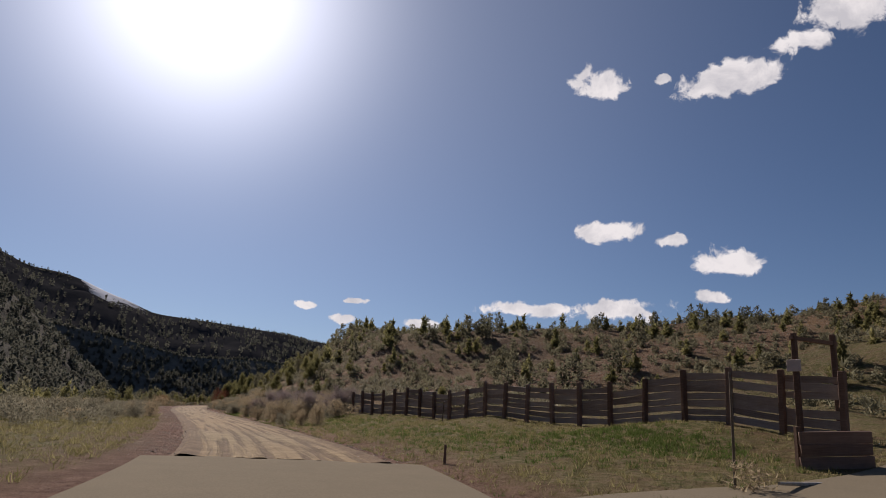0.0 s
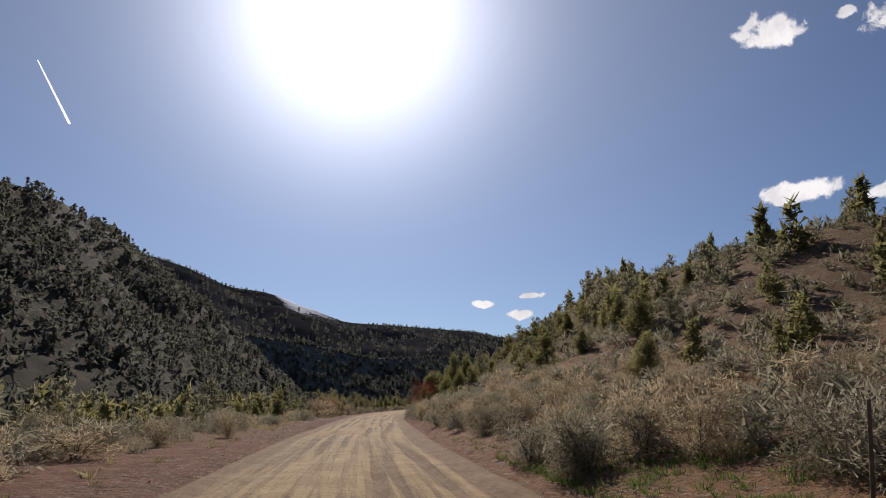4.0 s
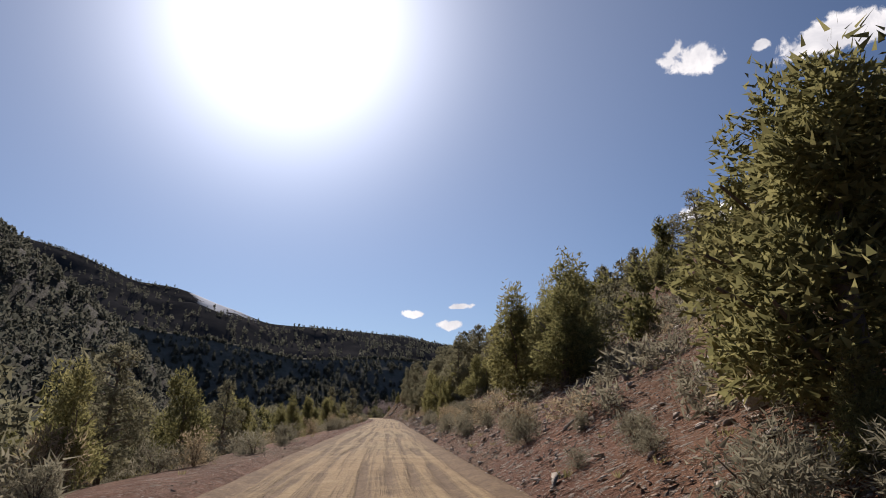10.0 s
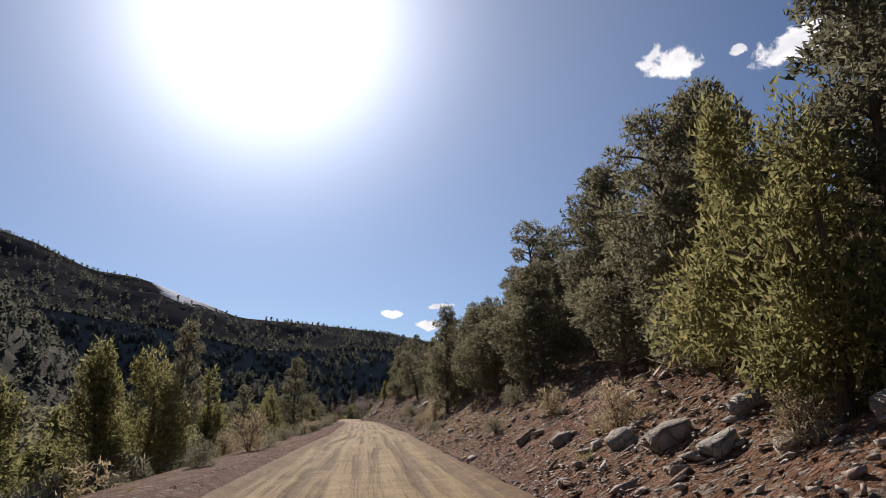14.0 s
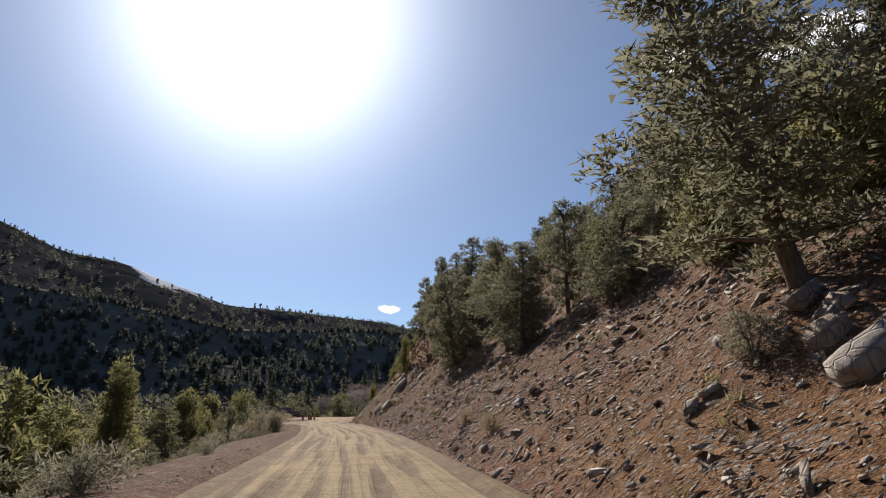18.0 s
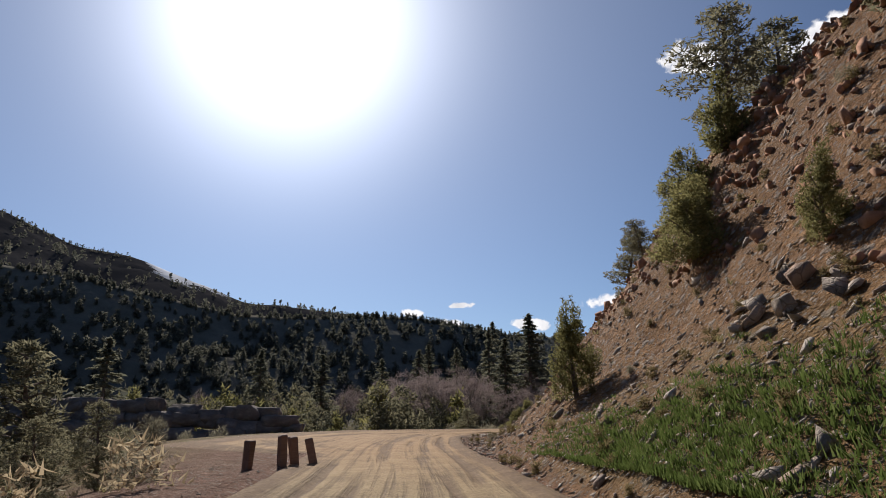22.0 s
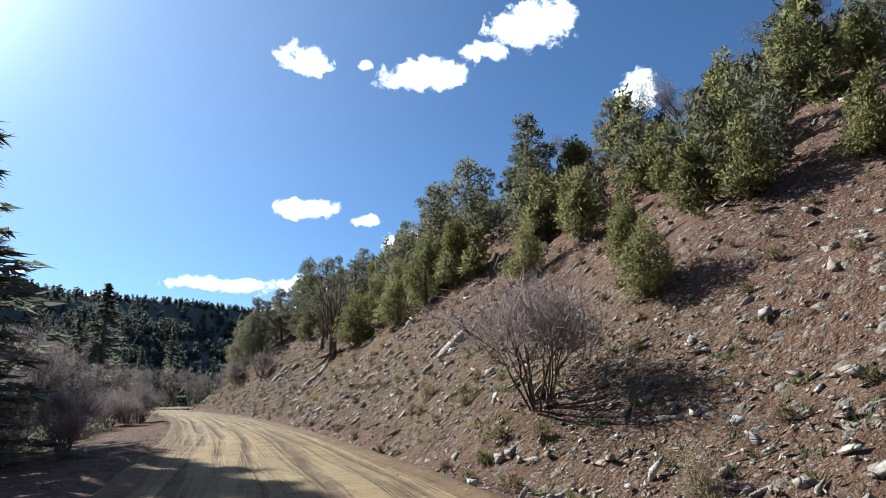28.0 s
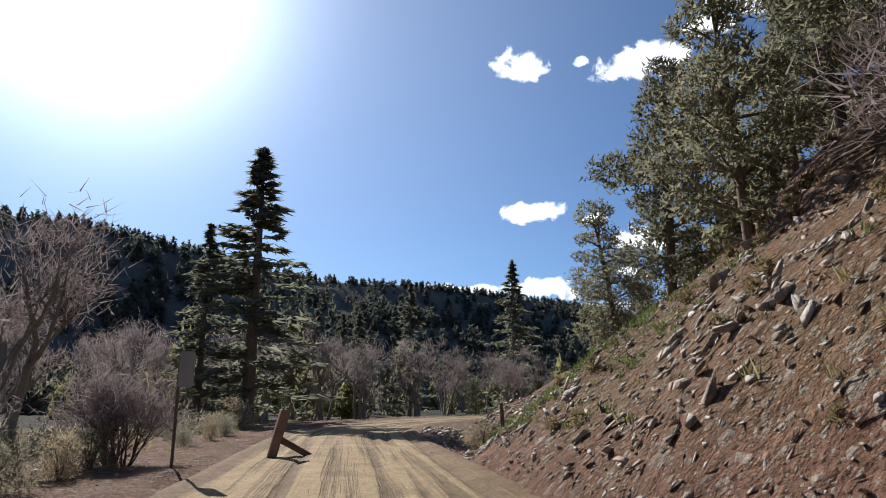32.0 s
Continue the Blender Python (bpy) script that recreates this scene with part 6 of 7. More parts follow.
    sa, da = along(xa, ya)
    bare = (xa > -48) & (xa < -4) & (ya > 516) & (ya < 549)
    close = (np.abs(da) < 30) | ((ya > 500) & (ya < 640) & (xa > -45))
    tall = size * rng.uniform(0.85, 1.2, len(size)) * np.where((sa < 330) & (da > 55), 0.72, 1.0)
    for name, kind, use in (("near_woodland", "fine_tree", close & ~bare), ("woodland", "mid_tree", ~close & ~bare)):
        bake(name, [kind], np.c_[xa, ya, za - 0.2][use], np.c_[size, size, tall][use], rng, "olive and dark green juniper woodland on the slopes", "trees")


def forest():
    rng = np.random.default_rng(12)
    SHAPES["spur_tree"] = [{"crown": (*juniper(340 + k, 4.0, 2.6 + 0.4 * k, 64, 0.75)["crown"][:2], "forest")} for k in range(4)]
    n = 7500
    x, y = rng.uniform(-420, -62, n), rng.uniform(-60, 760, n)
    z = height(x, y)
    size = rng.uniform(4.0, 8.5, n)
    pts, sizes = [np.c_[x, y, z - 0.3]], [size]
    for (X, Y, Z, V), count, low, high, span in ((RANGE_B, 4200, 4, 8, (0.0, 1.0)), (RANGE_A, 5200, 6, 13, (-0.01, 0.9))):
        a, b = V.shape
        i, j = rng.uniform(0, a - 1.01, count * 2), rng.uniform(0, b - 1.01, count * 2)
        i[: count // 4] = 5.0 + rng.uniform(0, 1.2, count // 4)
        i0, j0 = i.astype(int), j.astype(int)
        fi, fj = i - i0, j - j0

        def at(M):
            return (M[i0, j0] * (1 - fi) + M[i0 + 1, j0] * fi) * (1 - fj) + (M[i0, j0 + 1] * (1 - fi) + M[i0 + 1, j0 + 1] * fi) * fj
        px, py, pz, pv = at(X), at(Y), at(Z), at(V)
        keep = (pv > span[0] - 0.02) & (pv < span[1])
        if count == 5200:
            keep &= ~((j / b > 0.385) & (j / b < 0.46) & (pv < 0.2))
        idx = np.where(keep)[0][:count]
        q = rng.uniform(low, high, len(idx)) * np.where(pv[idx] < 0.12, 0.55, 1.0)
        if count == 4200:
            bake("spur_woodland", ["spur_tree"], np.c_[px[idx], py[idx], pz[idx] - 0.5], np.c_[q / 4.5, q / 4.5, q / 4.0], rng, "dark conifers and junipers on the valley spur", "trees")
        else:
            pts.append(np.c_[px[idx], py[idx], pz[idx] - 0.5])
            sizes.append(q)
    # the floor beyond the bend
    n = 900
    x, y = rng.uniform(-90, 160, n), rng.uniform(700, 900, n)
    ok = np.abs(along(x, y)[1]) > 14
    x, y = x[ok], y[ok]
    z = height(x, y) - 0.3
    half = len(x) // 4
    q = rng.uniform(0.6, 1.1, half // 2)
    bake("far_bare_trees", ["bare_far"], np.c_[x, y, z][:half // 2], q, rng, "leafless grey cottonwoods beyond the bend", "trees")
    q = rng.uniform(0.8, 2.2, half)
    bake("valley_conifers", ["mid_tree"], np.c_[x, y, z][half:2 * half], np.c_[q, q, q * 1.2], rng, "dark conifers on the valley floor beyond the bend", "trees")
    p, s = np.concatenate(pts), np.concatenate(sizes)
    bake("forest", ["far_round", "far_cone"], p, np.c_[s * 0.8, s * 0.8, s], rng, "dark conifer and juniper forest on the valley sides", "forest")


woods()
forest()


# ---------------------------------------------------------------- brush, stones, grass
def brush():
    rng = np.random.default_rng(21)
    label = {"sagebrush": "grey-green sagebrush on dry ground", "rabbitbrush": "straw-coloured rabbitbrush beside the road"}
    keys = [(54.6, 6.8, 1.9, 1.9, "rabbitbrush"), (56.9, 5.9, 1.4, 1.4, "rabbitbrush"), (59, 4.9, 1.1, 1.2, "sagebrush"), (68, 8.9, 1.9, 3.0, "rabbitbrush"), (71, 10, 2.0, 2.6, "rabbitbrush"), (66, 11, 1.8, 2.4, "rabbitbrush"), (66.5, -5.8, 1.7, 1.7, "rabbitbrush"),
            (59.5, -6.6, 1.3, 1.7, "sagebrush"), (102, 5.2, 1.4, 2.1, "sagebrush"), (108.5, -8.2, 1.1, 2.5, "rabbitbrush"), (175, -6.4, 2.3, 3.5, "rabbitbrush"), (207, -6.5, 2.2, 2.2, "sagebrush"), (251, -5.6, 1.3, 2.4, "sagebrush"), (393, 6.1, 1.1, 2.7, "rabbitbrush"), (454, -5.2, 1.7, 1.7, "sagebrush"),
            (452, -6.4, 2.0, 2.0, "sagebrush"), (522, -13.5, 1.5, 1.8, "sagebrush"), (386, 4.8, 0.8, 1.2, "sagebrush"), (458, 10.2, 1.4, 1.8, "rabbitbrush"), (446, 9.0, 1.2, 1.6, "rabbitbrush"), (672, 4.4, 0.9, 1.2, "rabbitbrush")]
    for k, (s, d, h, w, kind) in enumerate(keys):
        x, y = (float(q) for q in spot(s, d))
        thing(kind, k, (x, y, zat(x, y) - 0.05), (w / 1.4, w / 1.4, h / (0.9 if kind == "sagebrush" else 1.3)), k * 2.2, label[kind], "bush", kind)
    # dense thickets where the road leaves the meadow
    for k in range(110):
        a, b = (rng.uniform(66, 90), rng.uniform(5.2, 15)) if k % 2 else (rng.uniform(90, 135), rng.uniform(5.0, 15))
        w = rng.uniform(1.9, 3.0) * (1.0 if a < 90 else 0.7)
        x, y = (float(q) for q in spot(a, b))
        if k % 5 == 0 and a < 90:
            thing("bare_bush", k, (x, y, zat(x, y) - 0.05), (w / 2.4, w / 2.4, w / 2.7), k * 1.3, "leafless purplish brown bush in the roadside thicket", "bush", "roadside thicket")
        else:
            kind = "rabbitbrush" if k % 3 else "sagebrush"
            thing("thicket_sage" if kind == "sagebrush" else "thicket_brush", k, (x, y, zat(x, y) - 0.08), (w / 2.5, w / 2.5, w * rng.uniform(0.6, 0.8) / 1.75), k * 1.3, label[kind], "bush", kind, name=kind)
    for k in range(56):
        a, b = rng.uniform(34, 140), -rng.uniform(7.5, 22)
        w = rng.uniform(1.3, 2.5)
        x, y = (float(q) for q in spot(a, b - (4 if a < 60 else 0)))
        thing("thicket_sage", k, (x, y, zat(x, y) - 0.08), (w / 2.6, w / 2.6, w * 0.58 / 1.6), k * 1.7, label["sagebrush"], "bush", "sagebrush", name="sagebrush")
    s, d, x, y = scatter(rng, 8, 690, -40, 34, 1.7)
    right = np.interp(s, [8, 55, 70, 130, 200, 280, 330, 430, 545, 570, 690], [0.02, 0.06, 0.6, 0.85, 0.8, 0.5, 0.28, 0.10, 0.06, 0.06, 0.10]) * np.interp(d, [4, 6, 30, 34], [0.5, 1, 0.8, 0.5])
    left = np.interp(s, [8, 40, 60, 170, 210, 450, 480, 545, 560, 690], [0.15, 0.5, 0.6, 0.5, 0.4, 0.4, 0.25, 0.3, 0.5, 0.6]) * np.interp(-d, [4, 9, 20, 40], [0.5, 0.9, 0.8, 0.35])
    edge = np.interp(s, [8, 40, 90, 150, 170, 450, 508, 512, 519, 545, 560, 690], [-9, -7, -6, -6, -4.9, -4.8, -5, -7, -17, -15, -7, -5.2])
    ok = ((d > 4.6) & (rng.random(len(s)) < right)) | ((d < edge) & (rng.random(len(s)) < left))
    ok &= ~((s < 66) & (d > 0) & (d < 24) & (rng.random(len(s)) > 0.25))
    ok &= fbm(x, y, 7, 2, 90) > -0.55
    s, d, x, y = s[ok], d[ok], x[ok], y[ok]
    z = height(x, y)
    size = rng.uniform(0.45, 1.25, len(s)) * np.where((d > 0) & (s > 420), 0.55, 1.15)
    order = np.argsort(np.abs(d) + rng.uniform(0, 4, len(d)))
    first, rest = order[:290], order[290:]
    for k, i in enumerate(first):
        kind = "rabbitbrush" if rng.random() < (0.45 if s[i] < 110 else 0.25) else "sagebrush"
        thing(kind, k, (x[i], y[i], z[i] - 0.05), (size[i], size[i], size[i] * rng.uniform(0.8, 1.15)), rng.uniform(0, 6.28), label[kind], "bush", kind)
    SHAPES["low_bush"] = [{q: p for q, p in shrub(400 + k, 0.9, 1.4, 230, 0.125, "brush_leaf" if k == 0 else "sage_leaf").items() if q == "foliage"} for k in range(5)]
    close = np.abs(d[rest]) < 17
    for name, kind, use in (("near_scrub", "low_bush", rest[close]), ("scrub", "clump", rest[~close])):
        bake(name, [kind], np.c_[x[use], y[use], z[use] - 0.05], size[use], rng, "grey and straw-coloured desert scrub", "scrub")


def settle(kind, k, x, y, size, turn, label):
    """A stone bedded in the slope."""
    gx, gy = grade(np.array([x]), np.array([y]))
    up = Vector((-gx[0] * 0.8, -gy[0] * 0.8, 1.0)).normalized()
    ob = thing(kind, k, (0, 0, 0), (1, 1, 1), 0, label, "boulder", "boulders")
    spin = Vector((0, 0, 1)).rotation_difference(up) @ Euler((0, 0, turn)).to_quaternion()
    ob.matrix_world = Matrix.LocRotScale((x, y, zat(x, y) + 0.1 * size), spin, (size, size, size))
    return ob


def stones():
    rng = np.random.default_rng(31)
    label = "angular tan boulder half sunk in the rocky slope"
    keys = [(202.2, 6.2, 0.95), (201, 5.2, 0.6), (204, 8.0, 0.8), (206, 9.2, 0.9), (388.9, 7.2, 1.25), (387.2, 7.7, 1.15), (387.6, 8.5, 0.9), (386, 9.2, 0.9), (384.5, 9.6, 1.0), (593.7, 6.9, 0.4), (592.5, 6.4, 0.35), (593.2, 5.9, 0.4), (291, 5.2, 0.9), (289, 5.0, 0.7), (290, 6.2, 0.8),
            (556.7, 6.5, 0.7), (557.5, 6.9, 0.9), (440, 4.5, 0.6), (445, 7.5, 0.8), (444, 6.4, 0.7), (621, 7.4, 1.0), (622, 6.6, 0.8), (640, 8.0, 0.8), (642, 9.0, 0.7), (170, 17, 1.2), (512, 6.6, 0.7), (511, 7.4, 0.6), (180, 12, 1.0), (454.8, 4.9, 0.65), (455.5, 5.6, 0.5), (410.5, 8.2, 1.1), (409.5, 8.0, 0.9), (408.8, 8.8, 0.8), (662, 7.5, 0.8), (663, 8.2, 0.7), (636, 7.6, 0.7), (638, 9.4, 0.9), (634, 9.8, 0.8)]
    s, d, x, y = scatter(rng, 150, 690, 3.4, 22, 0.42)
    rock = np.interp(s, [150, 190, 260, 330, 430, 480, 540, 556, 580, 690], [0.08, 0.3, 0.4, 0.46, 0.6, 0.4, 0.36, 0.3, 0.36, 0.6]) * np.interp(d, [3.4, 4.5, 14, 24], [0.5, 1, 0.9, 0.45])
    rock = rock * (0.35 + 1.3 * fade(-0.5, 0.6, fbm(x, y, 6, 3, 95)))
    ok = rng.random(len(s)) < rock
    s, d, x, y = s[ok], d[ok], x[ok], y[ok]
    z = height(x, y)
    size = 0.10 + 0.5 * rng.random(len(s)) ** 6 + 0.16 * rng.random(len(s))
    big = np.argsort(-size + 0.012 * d)[:260]
    for k, (a, b, q) in enumerate(keys):
        px, py = (float(v) for v in spot(a, b))
        settle("boulder", k, px, py, q, k * 1.9, label)
    for k, (a, b, dim) in enumerate(((471.6, 5.2, (1.25, 0.9, 0.8)), (468.7, 5.5, (1.3, 1.0, 1.0)), (473.3, 7.8, (2.1, 1.2, 0.8)), (475.0, 8.4, (1.5, 0.9, 0.8)), (468.0, 5.9, (0.5, 0.4, 0.3)), (467.6, 8.8, (0.9, 0.7, 0.6)), (469.2, 4.9, (0.6, 0.4, 0.3)),
                                     (226.7, 9.9, (1.2, 0.8, 0.6)), (221.2, 7.6, (0.6, 0.45, 0.5)), (236.4, 10.8, (0.7, 0.5, 0.4)), (312.6, 5.9, (0.95, 0.7, 0.6)), (310.9, 6.0, (0.6, 0.5, 0.45)), (309.0, 6.2, (0.65, 0.5, 0.4)), (314.5, 5.6, (0.6, 0.5, 0.4)), (318.0, 5.3, (0.6, 0.45, 0.4)), (321.0, 5.0, (0.55, 0.4, 0.35)), (307.8, 6.9, (0.7, 0.5, 0.45)), (311.8, 7.0, (0.6, 0.45, 0.4)),
                                     (618.0, 10.6, (1.3, 0.7, 0.35)), (636.8, 7.3, (1.05, 0.6, 0.3)), (636.9, 8.1, (0.8, 0.55, 0.35)), (635.5, 8.8, (0.9, 0.5, 0.3)), (621.0, 6.9, (1.0, 0.7, 0.6)), (619.8, 5.9, (0.8, 0.4, 0.35)), (407.6, 7.0, (0.95, 0.75, 0.7)), (409.0, 7.4, (0.7, 0.5, 0.45)), (389.7, 7.5, (1.2, 0.8, 0.6)), (386.7, 7.3, (1.1, 0.75, 0.6)), (389.3, 9.6, (1.0, 0.7, 0.6)),
                                     (594.5, 8.2, (1.7, 0.7, 0.5)), (594.9, 7.2, (0.6, 0.36, 0.3)), (593.5, 6.4, (0.62, 0.42, 0.3)), (597.5, 8.4, (0.5, 0.3, 0.22)), (622.5, 8.2, (1.0, 0.6, 0.4)), (623.4, 7.0, (0.7, 0.45, 0.3)))):
        px, py = (float(v) for v in spot(a, b))
        gx, gy = grade(np.array([px]), np.array([py]))
        ob = settle("long_boulder", k, px, py, 1.0, 0, "long grey angular boulder lying on the stony slope")
        up = Vector((-gx[0], -gy[0], 1.0)).normalized()
        along_up = Vector((gx[0], gy[0], gx[0] ** 2 + gy[0] ** 2)).normalized()
        spin = Matrix((along_up, up.cross(along_up), up)).transposed().to_quaternion()
        ob.matrix_world = Matrix.LocRotScale((px, py, zat(px, py) + 0.06), spin, dim)
    for k, (a, b, q) in enumerate(((497.6, 7.2, 0.7), (496.9, 7.6, 0.85), (498.2, 7.7, 0.6), (496.2, 7.2, 0.6), (497.2, 8.1, 0.8), (495.6, 7.8, 0.7), (498.0, 7.1, 0.45), (496.6, 7.0, 0.5), (497.9, 8.3, 0.6), (495.9, 8.2, 0.55))):
        px, py = (float(v) for v in spot(a, b))
        settle("outcrop", k, px, py, q, k * 0.7, "jointed tan rock outcrop in the cut bank")
    for k, i in enumerate(big):
        q = min(0.6, size[i] * rng.uniform(0.8, 1.1))
        settle("boulder", k, x[i], y[i], q, rng.uniform(0, 6.28), label)
    rest = np.setdiff1d(np.arange(len(s)), big)
    bake("rubble", ["pebble"], np.c_[x[rest], y[rest], z[rest] + 0.10 * size[rest] + 0.02], np.c_[size[rest], size[rest] * rng.uniform(0.5, 1, len(rest)), size[rest] * rng.uniform(0.7, 1.3, len(rest))], rng, "loose broken stones over the bank", "rubble", 0.25, 0.9)
    # fine broken scree and clods close to the road
    s, d, x, y = scatter(rng, 190, 680, 3.3, 11.0, 0.17)
    ok = rng.random(len(s)) < np.interp(s, [190, 240, 330, 430, 500, 560, 600, 680], [0.15, 0.4, 0.6, 0.7, 0.55, 0.6, 0.7, 0.7]) * np.interp(d, [3.3, 4.2, 7, 11], [0.6, 1, 0.85, 0.2]) * (0.7 + 0.6 * fade(-0.4, 0.5, fbm(x, y, 3, 3, 99)))
    x, y = x[ok], y[ok]
    q = 0.07 + 0.2 * rng.random(len(x)) ** 2
    bake("scree", ["chip"], np.c_[x, y, height(x, y) + 0.3 * q], np.c_[q * 1.25, q * rng.uniform(0.5, 1, len(q)), q * rng.uniform(0.4, 0.9, len(q))], rng, "fine broken scree and clods on the cut bank", "scree", 0.35, 0.9)
    # thin broken slabs lying along the slope
    s, d, x, y = scatter(rng, 190, 690, 3.7, 15.0, 0.42)
    ok = rng.random(len(s)) < np.interp(s, [190, 260, 284, 300, 340, 430, 470, 485, 545, 556, 575, 600, 690], [0.06, 0.12, 0.5, 0.5, 0.5, 0.65, 0.42, 0.16, 0.14, 0.4, 0.45, 0.9, 0.9]) * np.interp(d, [3.7, 5, 11, 17], [0.7, 1, 0.9, 0.5]) * (0.25 + 1.2 * fade(-0.4, 0.6, fbm(x, y, 5, 3, 101)))
    x, y = x[ok], y[ok]
    q = 0.13 + 0.5 * rng.random(len(x)) ** 3.2
    bake("slab_scree", ["shard"], np.c_[x, y, height(x, y) + 0.10 * q], np.c_[q * 1.25, q * rng.uniform(0.5, 0.9, len(q)), q * rng.uniform(0.8, 1.5, len(q))], rng, "thin pale broken slabs strewn over the bank", "scree", 0.45, 0.9)
    # jagged rust-red rock above the cut
    s, d, x, y = scatter(rng, 462, 552, 7.6, 19.0, 0.4)
    low = np.interp(s, [462, 478, 487, 496, 505, 512, 520, 536, 552], [10.5, 9.0, 7.9, 9.0, 10.0, 9.6, 9.0, 8.6, 9.5])
    ok = (d > low + 0.8 * vnoise(s, d, 4, 102)) & (rng.random(len(s)) < 0.45 + 0.5 * fade(-0.4, 0.3, fbm(x, y, 4, 2, 103)))
    x, y, d = x[ok], y[ok], d[ok]
    q = 0.22 + 0.55 * rng.random(len(x)) ** 2.6
    order = np.argsort(-q)
    for k, i in enumerate(order[:90]):
        ob = settle("red_block", k, x[i], y[i], q[i], rng.uniform(0, 6.28), "jagged rust-red rock in the crown of the cut bank")
        ob.name = "outcrop"
    rest = order[90:]
    bake("outcrop_rubble", ["red_block"], np.c_[x[rest], y[rest], height(x[rest], y[rest]) + 0.08 * q[rest]], np.c_[q[rest], q[rest] * rng.uniform(0.6, 1, len(rest)), q[rest] * rng.uniform(0.7, 1.2, len(rest))], rng, "packed rust-red rock fragments above the cut", "rubble", 0.5, 0.8)
    # small gravel along the road's edges
    n = 9000
    s = rng.uniform(18, 690, n)
    d = np.where(rng.random(n) < 0.7, rng.normal(3.7, 0.55, n), -rng.normal(3.7, 0.5, n) * np.interp(s, [500, 520, 545, 560], [1, 3.6, 3.4, 1.4]))
    x, y = spot(s, d)
    q = 0.03 + 0.13 * rng.random(n) ** 2
    bake("gravel", ["pebble"], np.c_[x, y, height(x, y) + 0.02], np.c_[q, q * 0.8, q * 0.8], rng, "loose gravel and clods along the road edge", "gravel", 0.5)


def side_lane(x, y):
    """True on the paved side road."""
    edge = np.interp(x, [3, 6.5, 9.8, 13.2, 17.6, 22, 28, 45], [9.5, 12.5, 13.9, 14.0, 15.5, 17.2, 19.5, 25])
    return (x > 3) & (x < 46) & (y < edge)


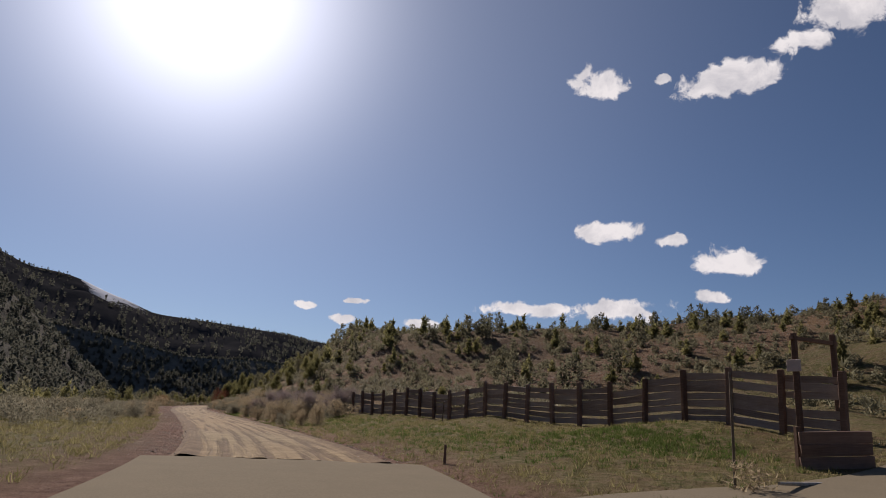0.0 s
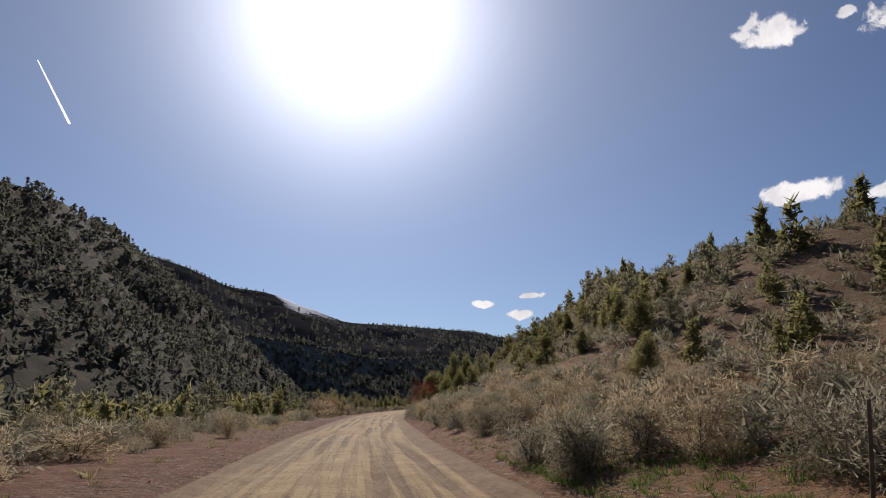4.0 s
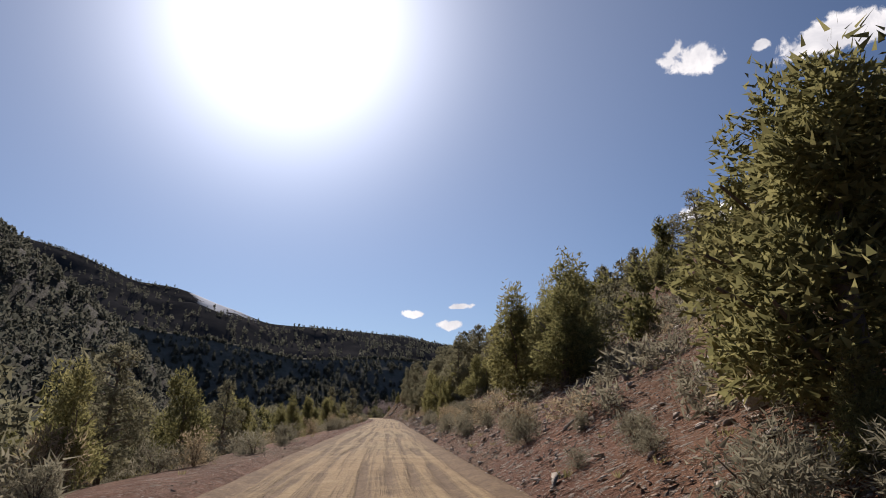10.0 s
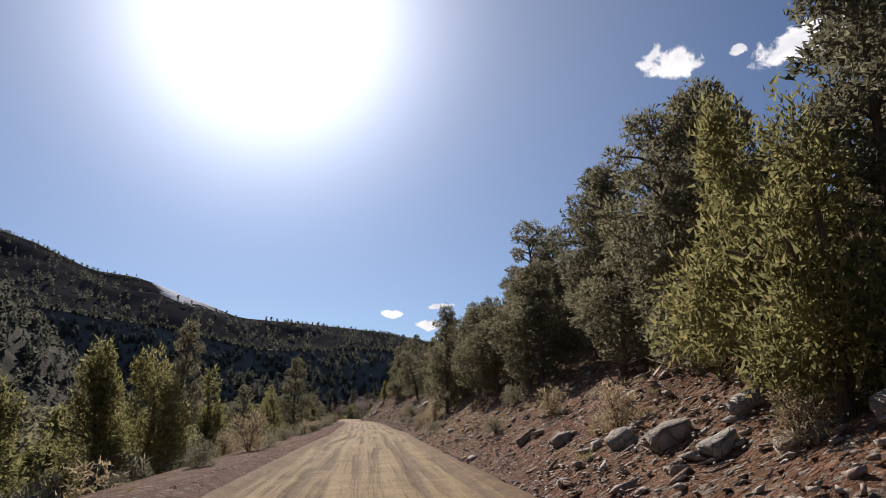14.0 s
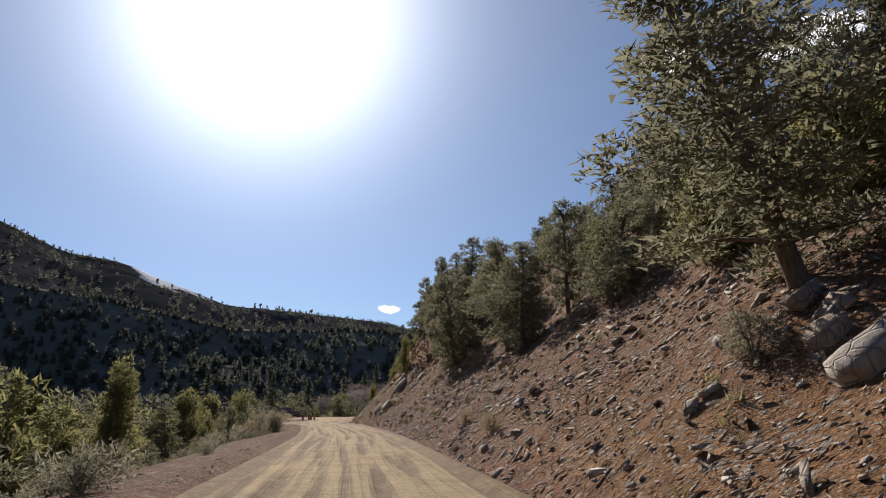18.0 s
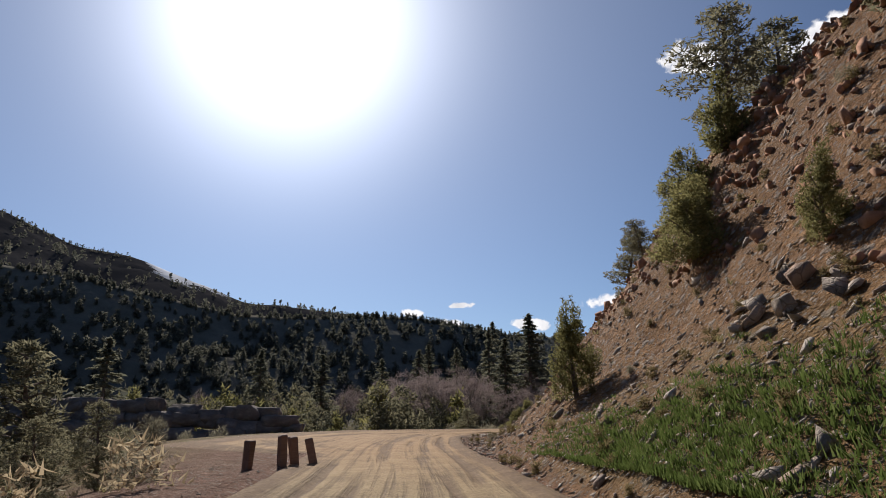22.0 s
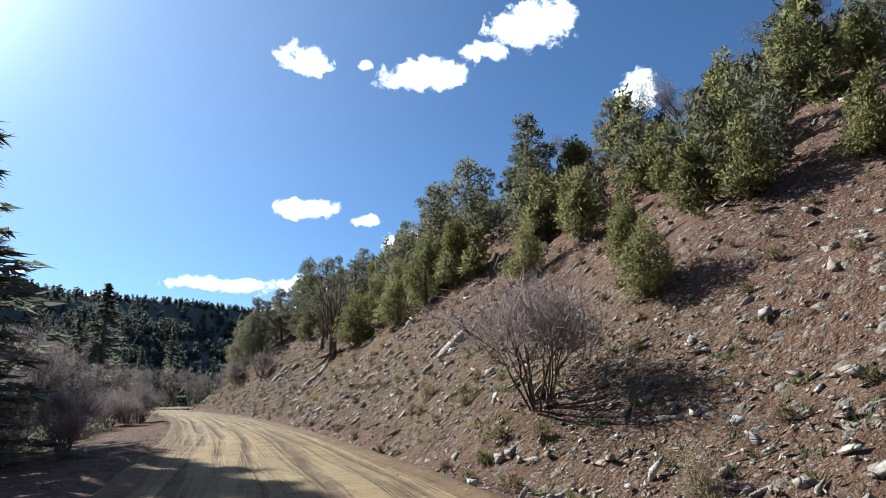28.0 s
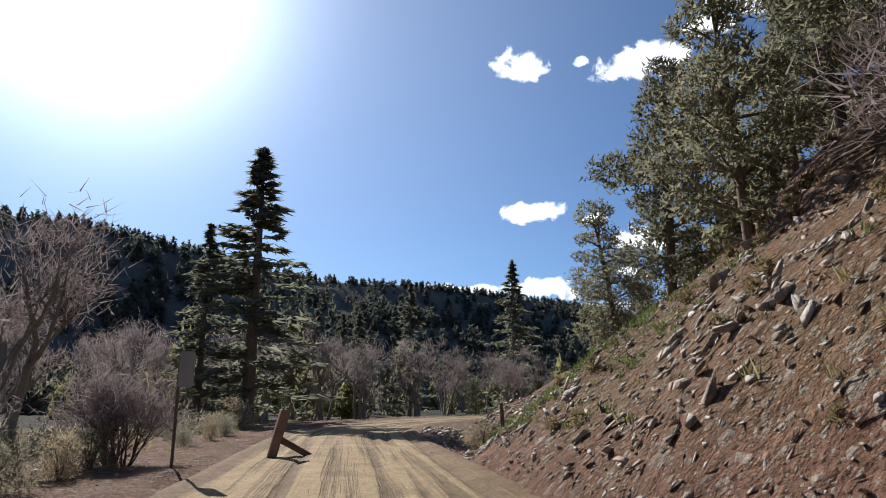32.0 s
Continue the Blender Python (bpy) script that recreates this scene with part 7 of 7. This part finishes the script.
def grasses():
    rng = np.random.default_rng(41)
    s, d, x, y = scatter(rng, 4, 690, -26, 26, 0.8)
    dens = np.interp(s, [4, 70, 120, 260, 430, 480, 545, 575, 690], [0.7, 0.55, 0.25, 0.12, 0.10, 0.14, 0.14, 0.2, 0.2]) * np.where(d > 0, 1, np.interp(s, [4, 150, 450, 550, 690], [1, 0.8, 0.5, 0.4, 1.6]))
    edge = np.interp(s, [4, 450, 508, 519, 545, 560, 690], [-5, -5, -5, -17, -15, -7, -5])
    ok = (rng.random(len(s)) < dens) & ((d > 4.3) | (d < edge)) & (fbm(x, y, 4, 2, 97) > -0.4)
    ok &= ~side_lane(x, y)
    x, y, s, d = x[ok], y[ok], s[ok], d[ok]
    size = rng.uniform(0.5, 1.5, len(x)) * np.where((d > 0) & (s > 400), 0.9, 1.0)
    bake("dry_grass", ["tuft"], np.c_[x, y, height(x, y)], size, rng, "tufts of dry straw-coloured grass", "grass")
    s, d, x, y = scatter(rng, 6, 66, -18, 20, 0.33)
    ok = (rng.random(len(s)) < 0.5 + 0.4 * fbm(x, y, 3, 2, 93)) & ((d > 4.6) | (d < -5)) & ~side_lane(x, y)
    bake("stubble", ["stubble"], np.c_[x, y, height(x, y)][ok], rng.uniform(0.4, 1.2, ok.sum()), rng, "short dry stubble in the verge", "grass")
    s, d, x, y = scatter(rng, 10, 330, 22, 190, 2.5)
    ok = (rng.random(len(s)) < 0.62) & (fbm(x, y, 14, 2, 94) > -0.5) & ~((s < 60) & (d < 45))
    bake("hill_scrub", ["mini_bush"], np.c_[x, y, height(x, y)][ok], rng.uniform(0.6, 1.5, ok.sum()), rng, "dark scrub dotted over the stony hill", "scrub")
    s, d, x, y = scatter(rng, 8, 205, 34, 130, 6.0)
    ok = (rng.random(len(s)) < np.interp(d, [34, 46, 70, 130], [0.3, 0.4, 0.5, 0.6])) & (fbm(x, y, 18, 2, 104) > -0.3) & ((d > 46) | (s > 112))
    bake("hill_woodland", ["mid_tree"], np.c_[x, y, height(x, y) - 0.1][ok], (rng.uniform(0.55, 1.0, len(s)) * np.interp(s, [100, 140], [1.0, 1.35]))[ok], rng, "dark junipers scattered over the far hill", "woodland")
    s, d, x, y = scatter(rng, 430, 668, 4.2, 17, 1.15)
    ok = rng.random(len(s)) < np.interp(s, [430, 480, 540, 570, 668], [0.12, 0.26, 0.26, 0.5, 0.4])
    bake("bunch_grass", ["bunch"], np.c_[x[ok], y[ok], height(x[ok], y[ok])], rng.uniform(0.22, 0.45, ok.sum()), rng, "small olive bunch grass clumps on the bank", "grass")
    spots = [(497, 4.9, 4.5, 0.6, 1300), (493.5, 5.6, 2.5, 0.8, 400), (672, 6.5, 2.2, 1.2, 300), (666, 7, 3, 1.4, 250), (24, 14, 2.5, 1.6, 700), (34, 10, 8, 2.5, 600), (60, 9, 8, 3, 700), (100, 6, 6, 1.5, 400), (576, 6, 6, 2, 200)]
    xs, ys = [], []
    for a, b, la, lb, n in spots:
        px, py = spot(a + rng.normal(0, la, n), np.maximum(b + rng.normal(0, lb, n), 4.4))
        xs.append(px)
        ys.append(py)
    x, y = np.concatenate(xs), np.concatenate(ys)
    bake("green_grass", ["green_tuft"], np.c_[x, y, height(x, y)], rng.uniform(0.5, 1.4, len(x)), rng, "patches of fresh green grass", "grass")


def ledge():
    """Dark flat-topped rocks across the river bend."""
    rng = np.random.default_rng(51)
    for k in range(60):
        row = k % 3
        x = -44 + 34.5 * (k // 3 + rng.random()) / 20
        y = 551.0 + 0.06 * (x + 10) ** 2 / 10 + rng.uniform(-0.5, 0.5) + 0.7 * row
        q = rng.uniform(1.4, 3.8)
        top = np.interp(x, [-44, -26, -9], [3.5, 3.1, 1.7]) - (2.3, 1.1, 0.1)[row] + rng.uniform(-0.4, 0.35)
        thing("ledge_rock", k, (x, y, top - 0.7), (q, 1.7, rng.uniform(1.2, 1.7)), rng.uniform(-0.5, 0.5), "large flat-topped grey ledge rock across the turnout", "boulder", "ledge rocks", (rng.uniform(-0.06, 0.06), rng.uniform(-0.08, 0.08)))
    for k in range(26):
        x, y = -46 + 38 * rng.random(), 549.4 - 1.6 * rng.random()
        q = rng.uniform(0.7, 1.6)
        thing("boulder", k, (x, y, zat(x, y) + 0.1 * q), (q, q * 0.8, q * 0.8), rng.uniform(0, 6.28), "fallen grey block below the rock ledge", "boulder", "ledge rocks")


brush()
stones()
ledge()
grasses()
